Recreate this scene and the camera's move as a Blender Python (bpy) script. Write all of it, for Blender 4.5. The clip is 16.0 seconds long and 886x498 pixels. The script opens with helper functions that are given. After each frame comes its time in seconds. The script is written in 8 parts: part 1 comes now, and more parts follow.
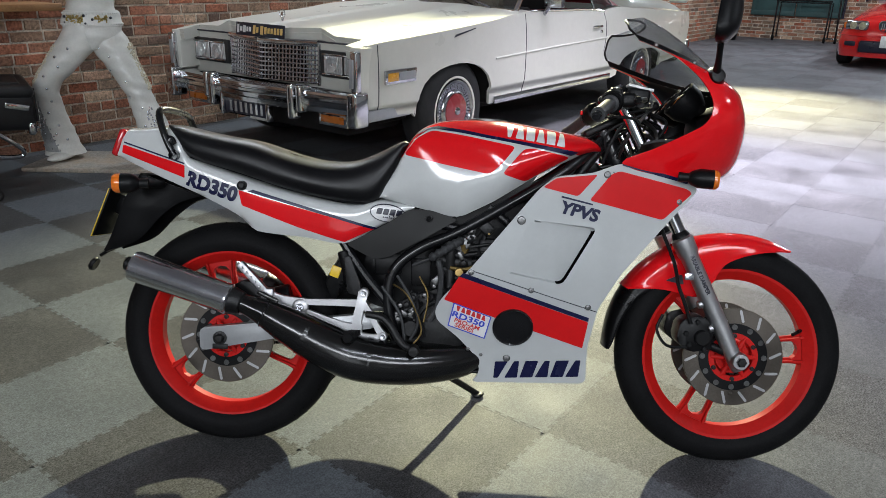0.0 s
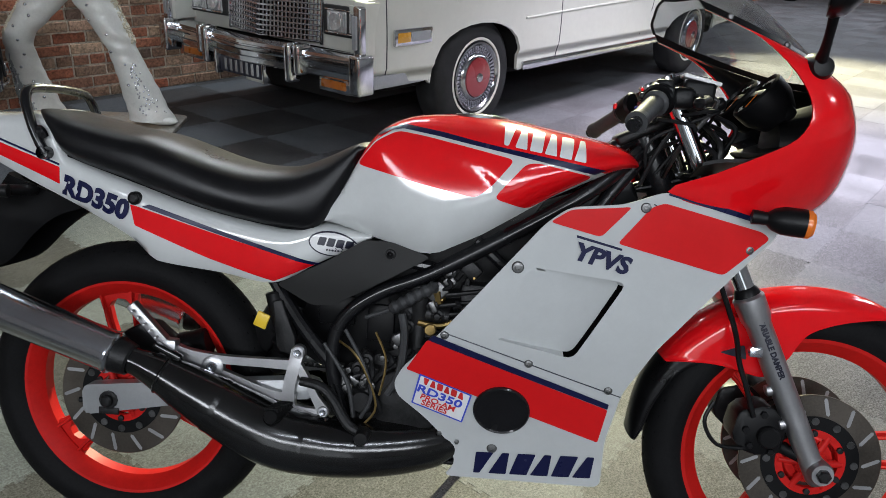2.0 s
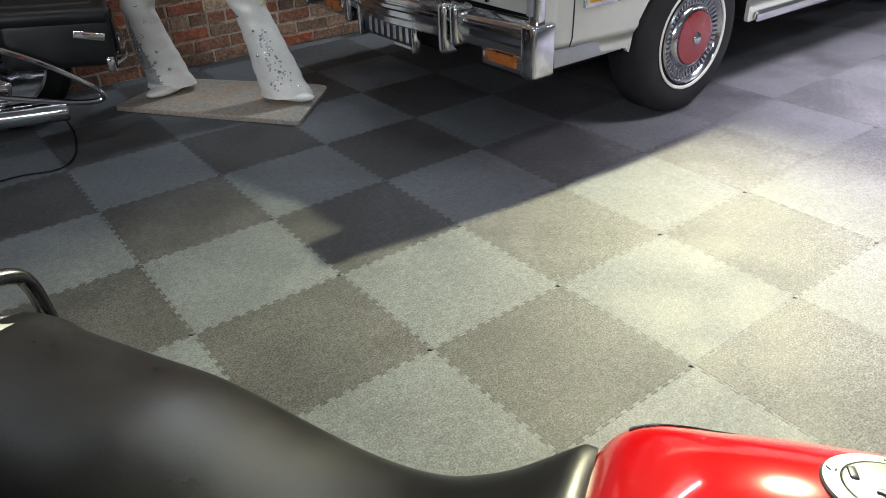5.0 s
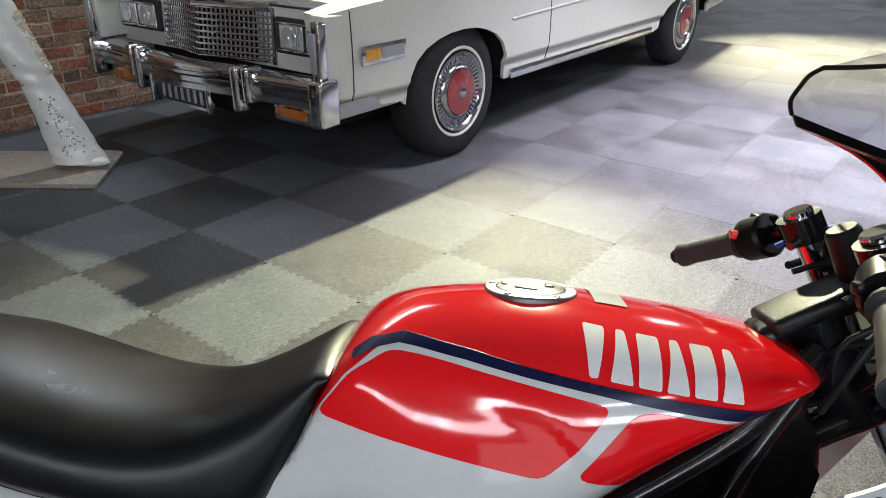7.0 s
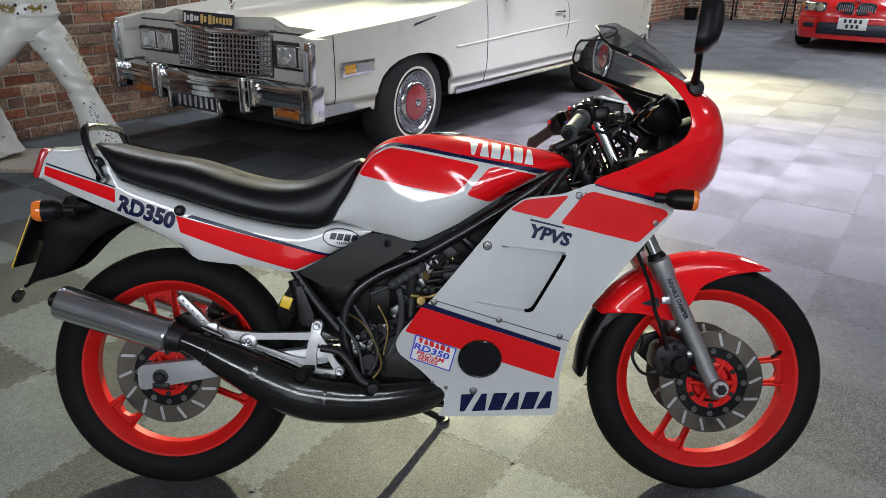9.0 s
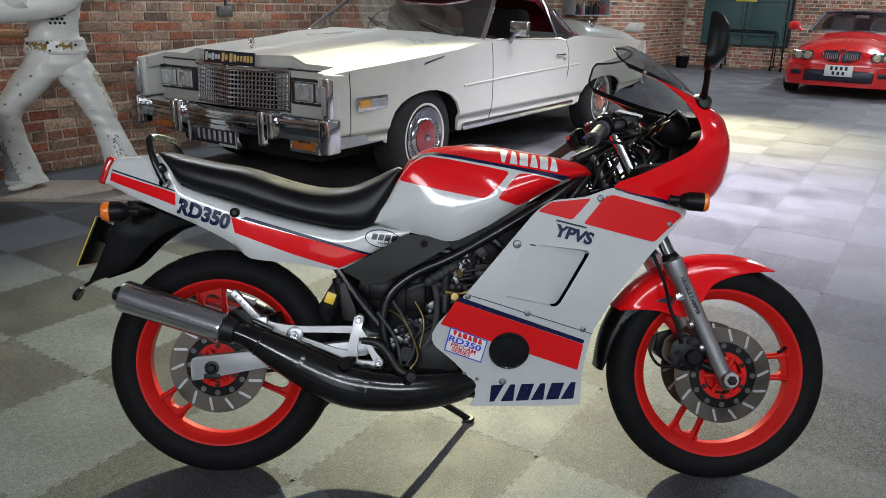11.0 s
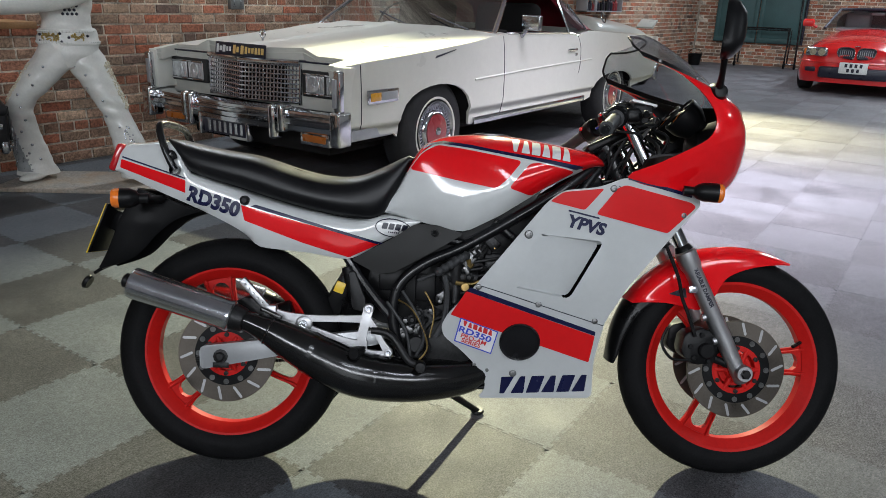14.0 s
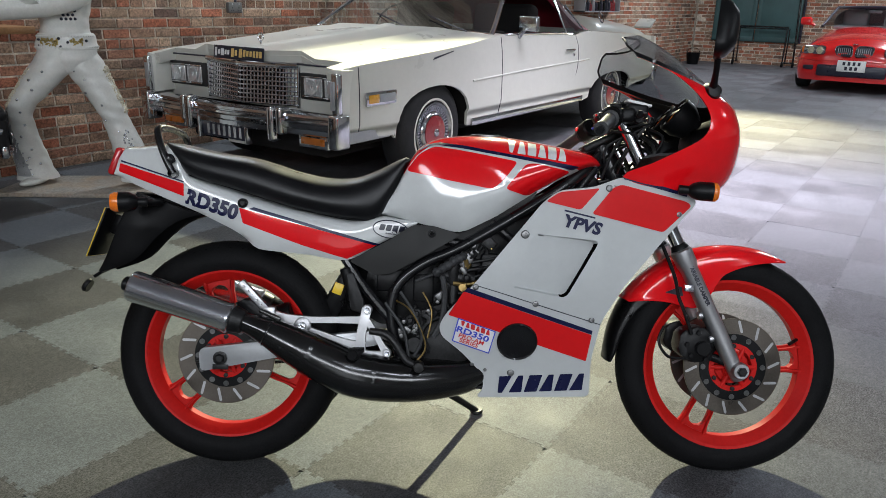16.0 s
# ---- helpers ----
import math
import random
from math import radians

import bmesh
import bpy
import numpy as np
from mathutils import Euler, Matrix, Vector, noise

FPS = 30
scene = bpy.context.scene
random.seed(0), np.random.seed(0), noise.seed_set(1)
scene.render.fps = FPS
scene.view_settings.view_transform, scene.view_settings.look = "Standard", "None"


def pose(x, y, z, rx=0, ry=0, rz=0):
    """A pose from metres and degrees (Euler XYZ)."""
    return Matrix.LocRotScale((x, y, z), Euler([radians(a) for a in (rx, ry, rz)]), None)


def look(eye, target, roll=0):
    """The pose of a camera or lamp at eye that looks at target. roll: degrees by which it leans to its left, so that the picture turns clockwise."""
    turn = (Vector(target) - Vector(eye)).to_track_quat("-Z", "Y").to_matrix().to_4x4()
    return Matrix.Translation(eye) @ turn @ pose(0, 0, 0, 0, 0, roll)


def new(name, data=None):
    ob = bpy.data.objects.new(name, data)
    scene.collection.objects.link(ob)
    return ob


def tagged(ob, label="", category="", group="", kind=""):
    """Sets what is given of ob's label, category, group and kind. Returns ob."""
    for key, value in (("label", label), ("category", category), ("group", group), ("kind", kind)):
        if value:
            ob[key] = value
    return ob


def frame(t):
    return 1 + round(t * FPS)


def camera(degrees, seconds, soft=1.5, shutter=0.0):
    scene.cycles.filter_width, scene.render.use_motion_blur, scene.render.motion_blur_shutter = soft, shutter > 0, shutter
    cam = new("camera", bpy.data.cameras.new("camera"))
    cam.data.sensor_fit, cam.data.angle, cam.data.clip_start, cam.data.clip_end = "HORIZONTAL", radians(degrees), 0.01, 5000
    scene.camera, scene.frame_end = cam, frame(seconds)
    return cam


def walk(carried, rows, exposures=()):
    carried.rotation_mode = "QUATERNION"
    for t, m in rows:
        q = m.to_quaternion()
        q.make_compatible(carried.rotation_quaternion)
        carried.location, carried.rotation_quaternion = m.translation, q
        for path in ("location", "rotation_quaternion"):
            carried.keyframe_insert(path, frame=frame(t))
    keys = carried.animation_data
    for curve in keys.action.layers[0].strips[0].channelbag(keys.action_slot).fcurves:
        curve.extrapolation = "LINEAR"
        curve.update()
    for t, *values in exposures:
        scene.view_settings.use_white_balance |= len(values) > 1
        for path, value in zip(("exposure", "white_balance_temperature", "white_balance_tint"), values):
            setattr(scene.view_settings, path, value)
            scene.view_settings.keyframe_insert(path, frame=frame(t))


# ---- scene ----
cam = camera(62.3, 16.0, soft=0.7)
PATH = [
    (0, (-2.656, -3.358, 1.27), (-1.157, -2.238, 0.563), 1.2),
    (0.5, (-2.652, -3.349, 1.267), (-1.16, -2.227, 0.549), 1.1),
    (1, (-2.583, -3.319, 1.255), (-1.093, -2.204, 0.522), 1.7),
    (1.5, (-2.362, -3.264, 1.248), (-0.906, -2.128, 0.479), 2.2),
    (2, (-2.114, -3.103, 1.24), (-0.707, -1.942, 0.421), 2.4),
    (2.5, (-1.854, -2.91, 1.269), (-0.54, -1.681, 0.394), 2.2),
    (3, (-1.611, -2.768, 1.275), (-0.452, -1.421, 0.357), 1.6),
    (5.3, (-1.415, -2.323, 1.304), (-0.405, -0.94, 0.27), -2.1),
    (5.5, (-1.42, -2.337, 1.307), (-0.386, -0.958, 0.292), -2.0),
    (6, (-1.428, -2.347, 1.314), (-0.276, -1.029, 0.348), -1.1),
    (6.5, (-1.496, -2.428, 1.311), (-0.163, -1.244, 0.405), -0.1),
    (7, (-1.612, -2.612, 1.289), (-0.181, -1.515, 0.426), 0.2),
    (7.5, (-1.817, -2.794, 1.305), (-0.325, -1.764, 0.459), 0.5),
    (8, (-2.09, -2.927, 1.318), (-0.558, -1.936, 0.499), 0.8),
    (8.5, (-2.308, -3.139, 1.312), (-0.772, -2.134, 0.518), 0.6),
    (9, (-2.506, -3.258, 1.325), (-0.967, -2.23, 0.568), 1.3),
    (9.5, (-2.67, -3.283, 1.321), (-1.105, -2.257, 0.616), 2.1),
    (12, (-2.724, -3.281, 1.245), (-1.139, -2.235, 0.618), 1.4),
    (12.5, (-2.722, -3.277, 1.246), (-1.138, -2.229, 0.619), 1.4),
    (13, (-2.721, -3.273, 1.245), (-1.145, -2.217, 0.611), 1.5),
    (13.5, (-2.716, -3.269, 1.242), (-1.148, -2.207, 0.601), 1.7),
    (14, (-2.714, -3.274, 1.244), (-1.146, -2.214, 0.598), 1.8),
    (14.5, (-2.718, -3.282, 1.246), (-1.145, -2.228, 0.602), 1.6),
    (15, (-2.719, -3.288, 1.249), (-1.143, -2.235, 0.611), 1.5),
    (15.5, (-2.719, -3.29, 1.25), (-1.144, -2.234, 0.613), 1.4),
    (16, (-2.719, -3.288, 1.247), (-1.151, -2.226, 0.604), 1.3),
]
walk(cam, [(t, look(eye, target, roll)) for t, eye, target, roll in PATH],
     [(0, 0.0), (2.0, 0.02), (2.7, 0.12), (3.2, 0.2), (5.3, 0.06), (6.5, -0.07), (7.5, -0.04), (8, 0.05), (9.5, 0.0), (12, -0.06), (16, -0.06)])

# ---------------------------------------------------------------- light
world = bpy.data.worlds.new("world")
scene.world = world
world.use_nodes = True
world.node_tree.nodes["Background"].inputs[0].default_value = (0.55, 0.62, 0.75, 1)
world.node_tree.nodes["Background"].inputs[1].default_value = 0.02


def spot(name, eye, target, watts, colour, cone, blend, size):
    lamp = bpy.data.lights.new(name, "SPOT")
    lamp.energy, lamp.color, lamp.spot_size, lamp.spot_blend, lamp.shadow_soft_size = watts, colour, radians(cone), blend, size
    ob = new(name, lamp)
    ob.matrix_world = look(eye, target)
    return ob


def area(name, eye, target, watts, colour, sx, sy):
    lamp = bpy.data.lights.new(name, "AREA")
    lamp.shape, lamp.size, lamp.size_y, lamp.energy, lamp.color = "RECTANGLE", sx, sy, watts, colour
    ob = new(name, lamp)
    ob.matrix_world = look(eye, target)
    return ob


# a ceiling floodlight over each car, warm in the beam
spot("flood_light_beam", (3.2, 0.08, 2.82), (-0.45, -1.45, 0), 2900, (1.0, 0.98, 0.65), 50, 1.0, 0.05)
spot("flood_light_beam", (7.2, 0.1, 3.15), (5.8, -1.5, 0), 3900, (1.0, 0.95, 0.60), 50, 1.0, 0.12)
# cool unseen strips along the room, added as fill for walls and cars
STRIP_FILLS = [(-2.6, -4.6, 25), (0.8, -6.6, 36), (-0.7, 1.1, 12), (1.9, 1.65, 66), (5.2, -3.4, 50), (8.0, -3.6, 105), (12.6, -2.6, 130), (11.5, 0.6, 90)]
for sx_, sy_, power in STRIP_FILLS:
    area("strip_light_glow", (sx_, sy_, 3.16), (sx_, sy_, 0), power, (0.82, 0.91, 1.0), 1.5, 0.16)
# unseen narrow lilac fill, added to brighten the floor right of the beam
floor_fill_lamp = area("ceiling_panel_glow", (2.9, -2.0, 3.16), (2.9, -2.0, 0), 140, (0.90, 0.87, 1.0), 2.4, 0.8)
floor_fill_lamp.data.spread = radians(84)
# unseen tilted fill panels behind the camera, added for the motorcycle's near side
for sx_, sy_, power in ((-6.0, -5.2, 95), (-6.8, -3.2, 108), (-4.4, -6.8, 92)):
    area("strip_light_glow", (sx_, sy_, 3.10), (-1.1, -2.3, 0.6), power, (0.88, 0.93, 1.0), 2.6, 0.9)
# unseen soft cool fill added behind the camera; the wall there is solid
area("daylight", (-8.8, -6.5, 1.5), (0.0, 0.0, 0.8), 70, (0.88, 0.95, 1.0), 6.4, 2.7)

# ---------------------------------------------------------------- materials
def mat(name, col, rough=0.5, metal=0.0, var=0.12, scale=6.0, fine=90.0, bump=0.0, coat=0.0, spec=0.5, rvar=0.1, rnd=0.0, tone=None, world_grain=False, dust=None, speck=0.0):
    """A surface with grain at two scales, wear in its gloss, and fine relief."""
    m = bpy.data.materials.new(name)
    m.use_nodes = True
    nt = m.node_tree
    bs = nt.nodes["Principled BSDF"]
    L = nt.links.new

    def node(kind, **kw):
        n = nt.nodes.new(kind)
        for k, v in kw.items():
            n.inputs[k].default_value = v
        return n
    co = nt.nodes.new("ShaderNodeTexCoord")
    big = node("ShaderNodeTexNoise", Scale=scale, Detail=5.0, Roughness=0.6)
    small = node("ShaderNodeTexNoise", Scale=fine, Detail=4.0, Roughness=0.8)
    spot_ = co.outputs["Object"]
    if world_grain:
        spot_ = nt.nodes.new("ShaderNodeNewGeometry").outputs["Position"]
    L(spot_, big.inputs["Vector"])
    L(spot_, small.inputs["Vector"])
    mix = nt.nodes.new("ShaderNodeMath")
    mix.operation = "MULTIPLY_ADD"
    mix.inputs[1].default_value = 0.45 if world_grain else 1.0
    L(big.outputs["Fac"], mix.inputs[0])
    grain = nt.nodes.new("ShaderNodeMath")
    grain.operation = "MULTIPLY"
    grain.inputs[1].default_value = 1.55 if world_grain else 1.0
    L(small.outputs["Fac"], grain.inputs[0])
    L(grain.outputs[0], mix.inputs[2])
    rng = node("ShaderNodeMapRange", **{"From Min": 0.8, "From Max": 1.2, "To Min": 1 - var, "To Max": 1 + var})
    L(mix.outputs[0], rng.inputs["Value"])
    val = rng.outputs[0]
    base = nt.nodes.new("ShaderNodeMix")
    base.data_type = "RGBA"
    base.inputs["A"].default_value = (*col, 1)
    base.inputs["B"].default_value = (*(tone or col), 1)
    base.inputs["Factor"].default_value = 0.0
    if tone:
        tr = node("ShaderNodeMapRange", **{"From Min": 0.42, "From Max": 0.62})
        if rnd:
            inf = nt.nodes.new("ShaderNodeObjectInfo")
            geo = nt.nodes.new("ShaderNodeNewGeometry")
            add = nt.nodes.new("ShaderNodeMath")
            add.operation = "ADD"
            L(inf.outputs["Random"], add.inputs[0])
            L(geo.outputs["Random Per Island"], add.inputs[1])
            fr = nt.nodes.new("ShaderNodeMath")
            fr.operation = "FRACT"
            L(add.outputs[0], fr.inputs[0])
            L(fr.outputs[0], base.inputs["Factor"])
        else:
            L(big.outputs["Fac"], tr.inputs["Value"])
            L(tr.outputs[0], base.inputs["Factor"])
    coat_col = base.outputs["Result"]
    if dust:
        # a paler tint growing along +x and -y, with a ragged edge
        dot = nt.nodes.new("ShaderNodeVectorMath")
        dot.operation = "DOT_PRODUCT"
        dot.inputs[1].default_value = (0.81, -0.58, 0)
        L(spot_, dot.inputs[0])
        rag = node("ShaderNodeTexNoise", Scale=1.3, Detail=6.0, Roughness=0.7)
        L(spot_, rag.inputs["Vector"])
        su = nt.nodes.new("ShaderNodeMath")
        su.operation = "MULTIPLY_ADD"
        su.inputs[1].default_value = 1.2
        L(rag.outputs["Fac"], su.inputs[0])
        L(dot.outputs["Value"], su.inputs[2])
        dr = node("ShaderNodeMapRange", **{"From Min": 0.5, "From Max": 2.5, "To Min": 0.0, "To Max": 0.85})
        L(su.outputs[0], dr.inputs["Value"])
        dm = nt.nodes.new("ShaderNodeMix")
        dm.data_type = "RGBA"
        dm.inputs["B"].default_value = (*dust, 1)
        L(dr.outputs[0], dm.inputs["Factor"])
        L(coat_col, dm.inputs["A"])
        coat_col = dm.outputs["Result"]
    hs = nt.nodes.new("ShaderNodeHueSaturation")
    L(coat_col, hs.inputs["Color"])
    if rnd:
        inf2 = nt.nodes.new("ShaderNodeObjectInfo")
        geo2 = nt.nodes.new("ShaderNodeNewGeometry")
        a2 = nt.nodes.new("ShaderNodeMath")
        a2.operation = "ADD"
        L(inf2.outputs["Random"], a2.inputs[0])
        L(geo2.outputs["Random Per Island"], a2.inputs[1])
        f2 = nt.nodes.new("ShaderNodeMath")
        f2.operation = "MULTIPLY"
        f2.inputs[1].default_value = 7.31
        L(a2.outputs[0], f2.inputs[0])
        f3 = nt.nodes.new("ShaderNodeMath")
        f3.operation = "FRACT"
        L(f2.outputs[0], f3.inputs[0])
        r2 = node("ShaderNodeMapRange", **{"To Min": 1 - rnd, "To Max": 1 + rnd})
        L(f3.outputs[0], r2.inputs["Value"])
        mu = nt.nodes.new("ShaderNodeMath")
        mu.operation = "MULTIPLY"
        L(r2.outputs[0], mu.inputs[0])
        L(val, mu.inputs[1])
        val = mu.outputs[0]
    if speck:
        # coarse moulded grain, scuffs and pale flecks
        coarse = node("ShaderNodeTexNoise", Scale=46.0, Detail=3.0, Roughness=0.7)
        flecks = node("ShaderNodeTexNoise", Scale=15.0, Detail=7.0, Roughness=0.78)
        wear = node("ShaderNodeTexNoise", Scale=2.6, Detail=6.0, Roughness=0.68)
        for tex, lo, hi, a, b in ((coarse, 0.30, 0.70, 1 - speck, 1 + speck), (flecks, 0.60, 0.74, 1.0, 1.0 + 1.5 * speck), (wear, 0.30, 0.72, 1 - 0.55 * speck, 1 + 0.55 * speck)):
            L(spot_, tex.inputs["Vector"])
            mr = node("ShaderNodeMapRange", **{"From Min": lo, "From Max": hi, "To Min": a, "To Max": b})
            L(tex.outputs["Fac"], mr.inputs["Value"])
            mm = nt.nodes.new("ShaderNodeMath")
            mm.operation = "MULTIPLY"
            L(mr.outputs[0], mm.inputs[0])
            L(val, mm.inputs[1])
            val = mm.outputs[0]
    L(val, hs.inputs["Value"])
    L(hs.outputs["Color"], bs.inputs["Base Color"])
    rr = node("ShaderNodeMapRange", **{"From Min": 0.3, "From Max": 0.7, "To Min": max(0.02, rough - rvar), "To Max": min(1, rough + rvar)})
    L(big.outputs["Fac"], rr.inputs["Value"])
    L(rr.outputs[0], bs.inputs["Roughness"])
    bs.inputs["Metallic"].default_value = metal
    bs.inputs["Coat Weight"].default_value = coat
    bs.inputs["Coat Roughness"].default_value = 0.04
    bs.inputs["Specular IOR Level"].default_value = spec
    if bump:
        b = node("ShaderNodeBump", Strength=bump, Distance=0.002)
        L(small.outputs["Fac"], b.inputs["Height"])
        L(b.outputs[0], bs.inputs["Normal"])
    return m


def glass(name, tint=(0.9, 0.95, 0.95), rough=0.02, low=0.035):
    m = bpy.data.materials.new(name)
    m.use_nodes = True
    nt = m.node_tree
    nt.nodes.remove(nt.nodes["Principled BSDF"])
    out = nt.nodes["Material Output"]
    gl = nt.nodes.new("ShaderNodeBsdfGlossy")
    gl.inputs["Roughness"].default_value = rough
    gl.inputs["Color"].default_value = (0.9, 0.93, 0.95, 1)
    tr = nt.nodes.new("ShaderNodeBsdfTransparent")
    tr.inputs["Color"].default_value = (*tint, 1)
    lw = nt.nodes.new("ShaderNodeLayerWeight")
    lw.inputs["Blend"].default_value = 0.5
    pw = nt.nodes.new("ShaderNodeMath")
    pw.operation = "POWER"
    pw.inputs[1].default_value = 4.0
    nt.links.new(lw.outputs["Facing"], pw.inputs[0])
    fr = nt.nodes.new("ShaderNodeMapRange")
    fr.inputs["To Min"].default_value = low
    fr.inputs["To Max"].default_value = 0.7
    nt.links.new(pw.outputs[0], fr.inputs["Value"])
    mx = nt.nodes.new("ShaderNodeMixShader")
    nt.links.new(fr.outputs[0], mx.inputs[0])
    nt.links.new(tr.outputs[0], mx.inputs[1])
    nt.links.new(gl.outputs[0], mx.inputs[2])
    nt.links.new(mx.outputs[0], out.inputs["Surface"])
    return m


def glow(name, col, power):
    m = bpy.data.materials.new(name)
    m.use_nodes = True
    bs = m.node_tree.nodes["Principled BSDF"]
    bs.inputs["Emission Color"].default_value = (*col, 1)
    bs.inputs["Emission Strength"].default_value = power
    return m


BRICK_KINDS = [mat(n_, c_, 0.9, 0, 0.5, 16, 60, 0.8, rnd=0.22, tone=t_, spec=0.2, world_grain=True) for n_, c_, t_ in (
    ("brick_red", (0.36, 0.122, 0.070), (0.34, 0.18, 0.12)), ("brick_brown", (0.265, 0.150, 0.10), (0.34, 0.24, 0.17)),
    ("brick_buff", (0.44, 0.31, 0.215), (0.38, 0.24, 0.17)), ("brick_burnt", (0.14, 0.092, 0.072), (0.22, 0.145, 0.105)))]
BRICK_MIX = [0] * 9 + [1] * 7 + [2] * 3 + [3] * 2
MORTAR = mat("mortar", (0.52, 0.46, 0.38), 0.95, 0, 0.6, 9, 80, 0.8, spec=0.2)
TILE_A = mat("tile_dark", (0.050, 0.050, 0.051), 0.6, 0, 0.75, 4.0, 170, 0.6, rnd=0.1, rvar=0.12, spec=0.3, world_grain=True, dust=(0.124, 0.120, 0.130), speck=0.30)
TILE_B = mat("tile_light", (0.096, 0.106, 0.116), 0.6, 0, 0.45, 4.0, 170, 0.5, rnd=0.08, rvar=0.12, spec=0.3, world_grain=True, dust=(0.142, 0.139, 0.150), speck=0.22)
UNDER = mat("joint", (0.07, 0.07, 0.07), 0.9)
# unseen ceiling and rear walls, kept pale to bounce and reflect light
PLASTER = mat("ceiling_paint", (0.5, 0.5, 0.53), 0.9, 0, 0.1, 2, 40, 0.2)
REAR_WALL = mat("painted_block", (0.74, 0.74, 0.73), 0.85, 0, 0.12, 1.5, 40, 0.3)

RED = mat("red_paint", (0.73, 0.006, 0.010), 0.10, 0, 0.04, 3, 30, 0, coat=0.2, rvar=0.04)
WHITE = mat("white_paint", (0.57, 0.585, 0.58), 0.12, 0, 0.03, 3, 30, 0, coat=0.8, rvar=0.05)
NAVY = mat("navy_decal", (0.007, 0.009, 0.045), 0.3, 0, 0.05, 5, 60, 0, coat=0.0, spec=0.3)
WHITED = mat("white_decal", (0.72, 0.72, 0.72), 0.28, 0, 0.04, 5, 60, 0, coat=0.5)
REDWHEEL = mat("red_wheel", (0.46, 0.010, 0.008), 0.42, 0, 0.1, 6, 80, 0.05, coat=0.0, spec=0.16)
# an even, lighter grey rubber for the car tyres
CARTYRE = mat("dusty_tyre", (0.022, 0.022, 0.023), 0.7, 0, 0.3, 12, 160, 0.3, spec=0.2)
TYRE = mat("tyre_rubber", (0.007, 0.007, 0.0075), 0.6, 0, 0.3, 12, 160, 0.4, spec=0.08)
VINYL = mat("black_vinyl", (0.007, 0.007, 0.008), 0.34, 0, 0.5, 5, 420, 0.08, rvar=0.09, spec=0.25)
PLASTIC = mat("black_plastic", (0.005, 0.005, 0.0055), 0.36, 0, 0.2, 10, 200, 0.10, spec=0.18)
GREYP = mat("grey_panel", (0.009, 0.009, 0.0087), 0.5, 0, 0.15, 8, 220, 0.12, spec=0.3)
FRAMEP = mat("black_frame", (0.006, 0.006, 0.007), 0.25, 0, 0.12, 8, 120, 0, coat=0.3, spec=0.3)
PIPE = mat("black_pipe", (0.004, 0.004, 0.004), 0.16, 0.0, 0.4, 9, 40, 0.25, coat=0.3, spec=0.5, rvar=0.08)
STEEL = mat("brushed_steel", (0.70, 0.72, 0.77), 0.21, 1.0, 0.08, 6, 260, 0.05, rvar=0.05)
ALU = mat("cast_aluminium", (0.46, 0.46, 0.47), 0.42, 1.0, 0.06, 16, 180, 0.04, rvar=0.05)
SWING = mat("silver_paint", (0.38, 0.39, 0.40), 0.38, 0.5, 0.05, 8, 120, 0.05)
DARKALU = mat("dull_casting", (0.013, 0.013, 0.0135), 0.40, 0.35, 0.5, 20, 140, 0.4, spec=0.35)
BOLT = mat("dull_bolt", (0.13, 0.13, 0.13), 0.35, 1.0, 0.2, 30, 200, 0.1)
REDS = mat("satin_red", (0.62, 0.008, 0.010), 0.4, 0, 0.04, 3, 30, 0, coat=0.0, rvar=0.06, spec=0.25)
RUBBER = mat("hose_rubber", (0.009, 0.009, 0.010), 0.6, 0, 0.3, 20, 200, 0.2, spec=0.3)
WHITES = mat("satin_white", (0.475, 0.49, 0.49), 0.36, 0, 0.03, 3, 30, 0.0, coat=0.15, rvar=0.06, spec=0.4)
CHROME = mat("chrome", (0.62, 0.63, 0.65), 0.09, 1.0, 0.03, 4, 60, 0, rvar=0.04)
DISC = mat("brake_disc", (0.125, 0.11, 0.095), 0.36, 1.0, 0.15, 10, 200, 0.05)
BRASS = mat("zinc_gold", (0.42, 0.29, 0.11), 0.35, 1.0, 0.1, 10, 100)
AMBER = mat("amber_lens", (0.75, 0.17, 0.015), 0.15, 0, 0.1, 10, 250, 0.1, coat=0.6)
REDLENS = mat("red_lens", (0.42, 0.008, 0.012), 0.12, 0, 0.1, 10, 250, 0.1, coat=0.8)
SCREEN = glass("tinted_screen", (0.74, 0.75, 0.77))
MIRROR = mat("mirror_glass", (0.9, 0.9, 0.9), 0.02, 1.0, 0.0, 3, 10, 0, rvar=0.0)
YELLOW = mat("yellow_plate", (0.75, 0.5, 0.03), 0.4, 0, 0.05)
BLUEW = mat("blue_wire", (0.03, 0.06, 0.5), 0.4, 0, 0.1)
INK = mat("dark_ink", (0.015, 0.016, 0.03), 0.35, 0, 0.05)
LENS = mat("clear_lens", (0.62, 0.64, 0.65), 0.08, 0.6, 0.2, 30, 300, 0.2, coat=1.0)

# ---------------------------------------------------------------- mesh tools
def part(name, bm, material, parent=None, label="", smooth=True, angle=32, skin=None):
    bmesh.ops.remove_doubles(bm, verts=bm.verts, dist=1e-5)
    bmesh.ops.recalc_face_normals(bm, faces=bm.faces)
    me = bpy.data.meshes.new(name)
    if smooth:
        lim = radians(angle)
        for e in bm.edges:
            e.smooth = len(e.link_faces) == 2 and e.calc_face_angle(0) < lim
        for f in bm.faces:
            f.smooth = True
    bm.to_mesh(me)
    bm.free()
    if skin:
        lay_normals(me, skin)
    me.materials.append(material)
    ob = new(name, me)
    if parent:
        ob.parent = parent
    if label:
        ob["label"] = label
    return ob


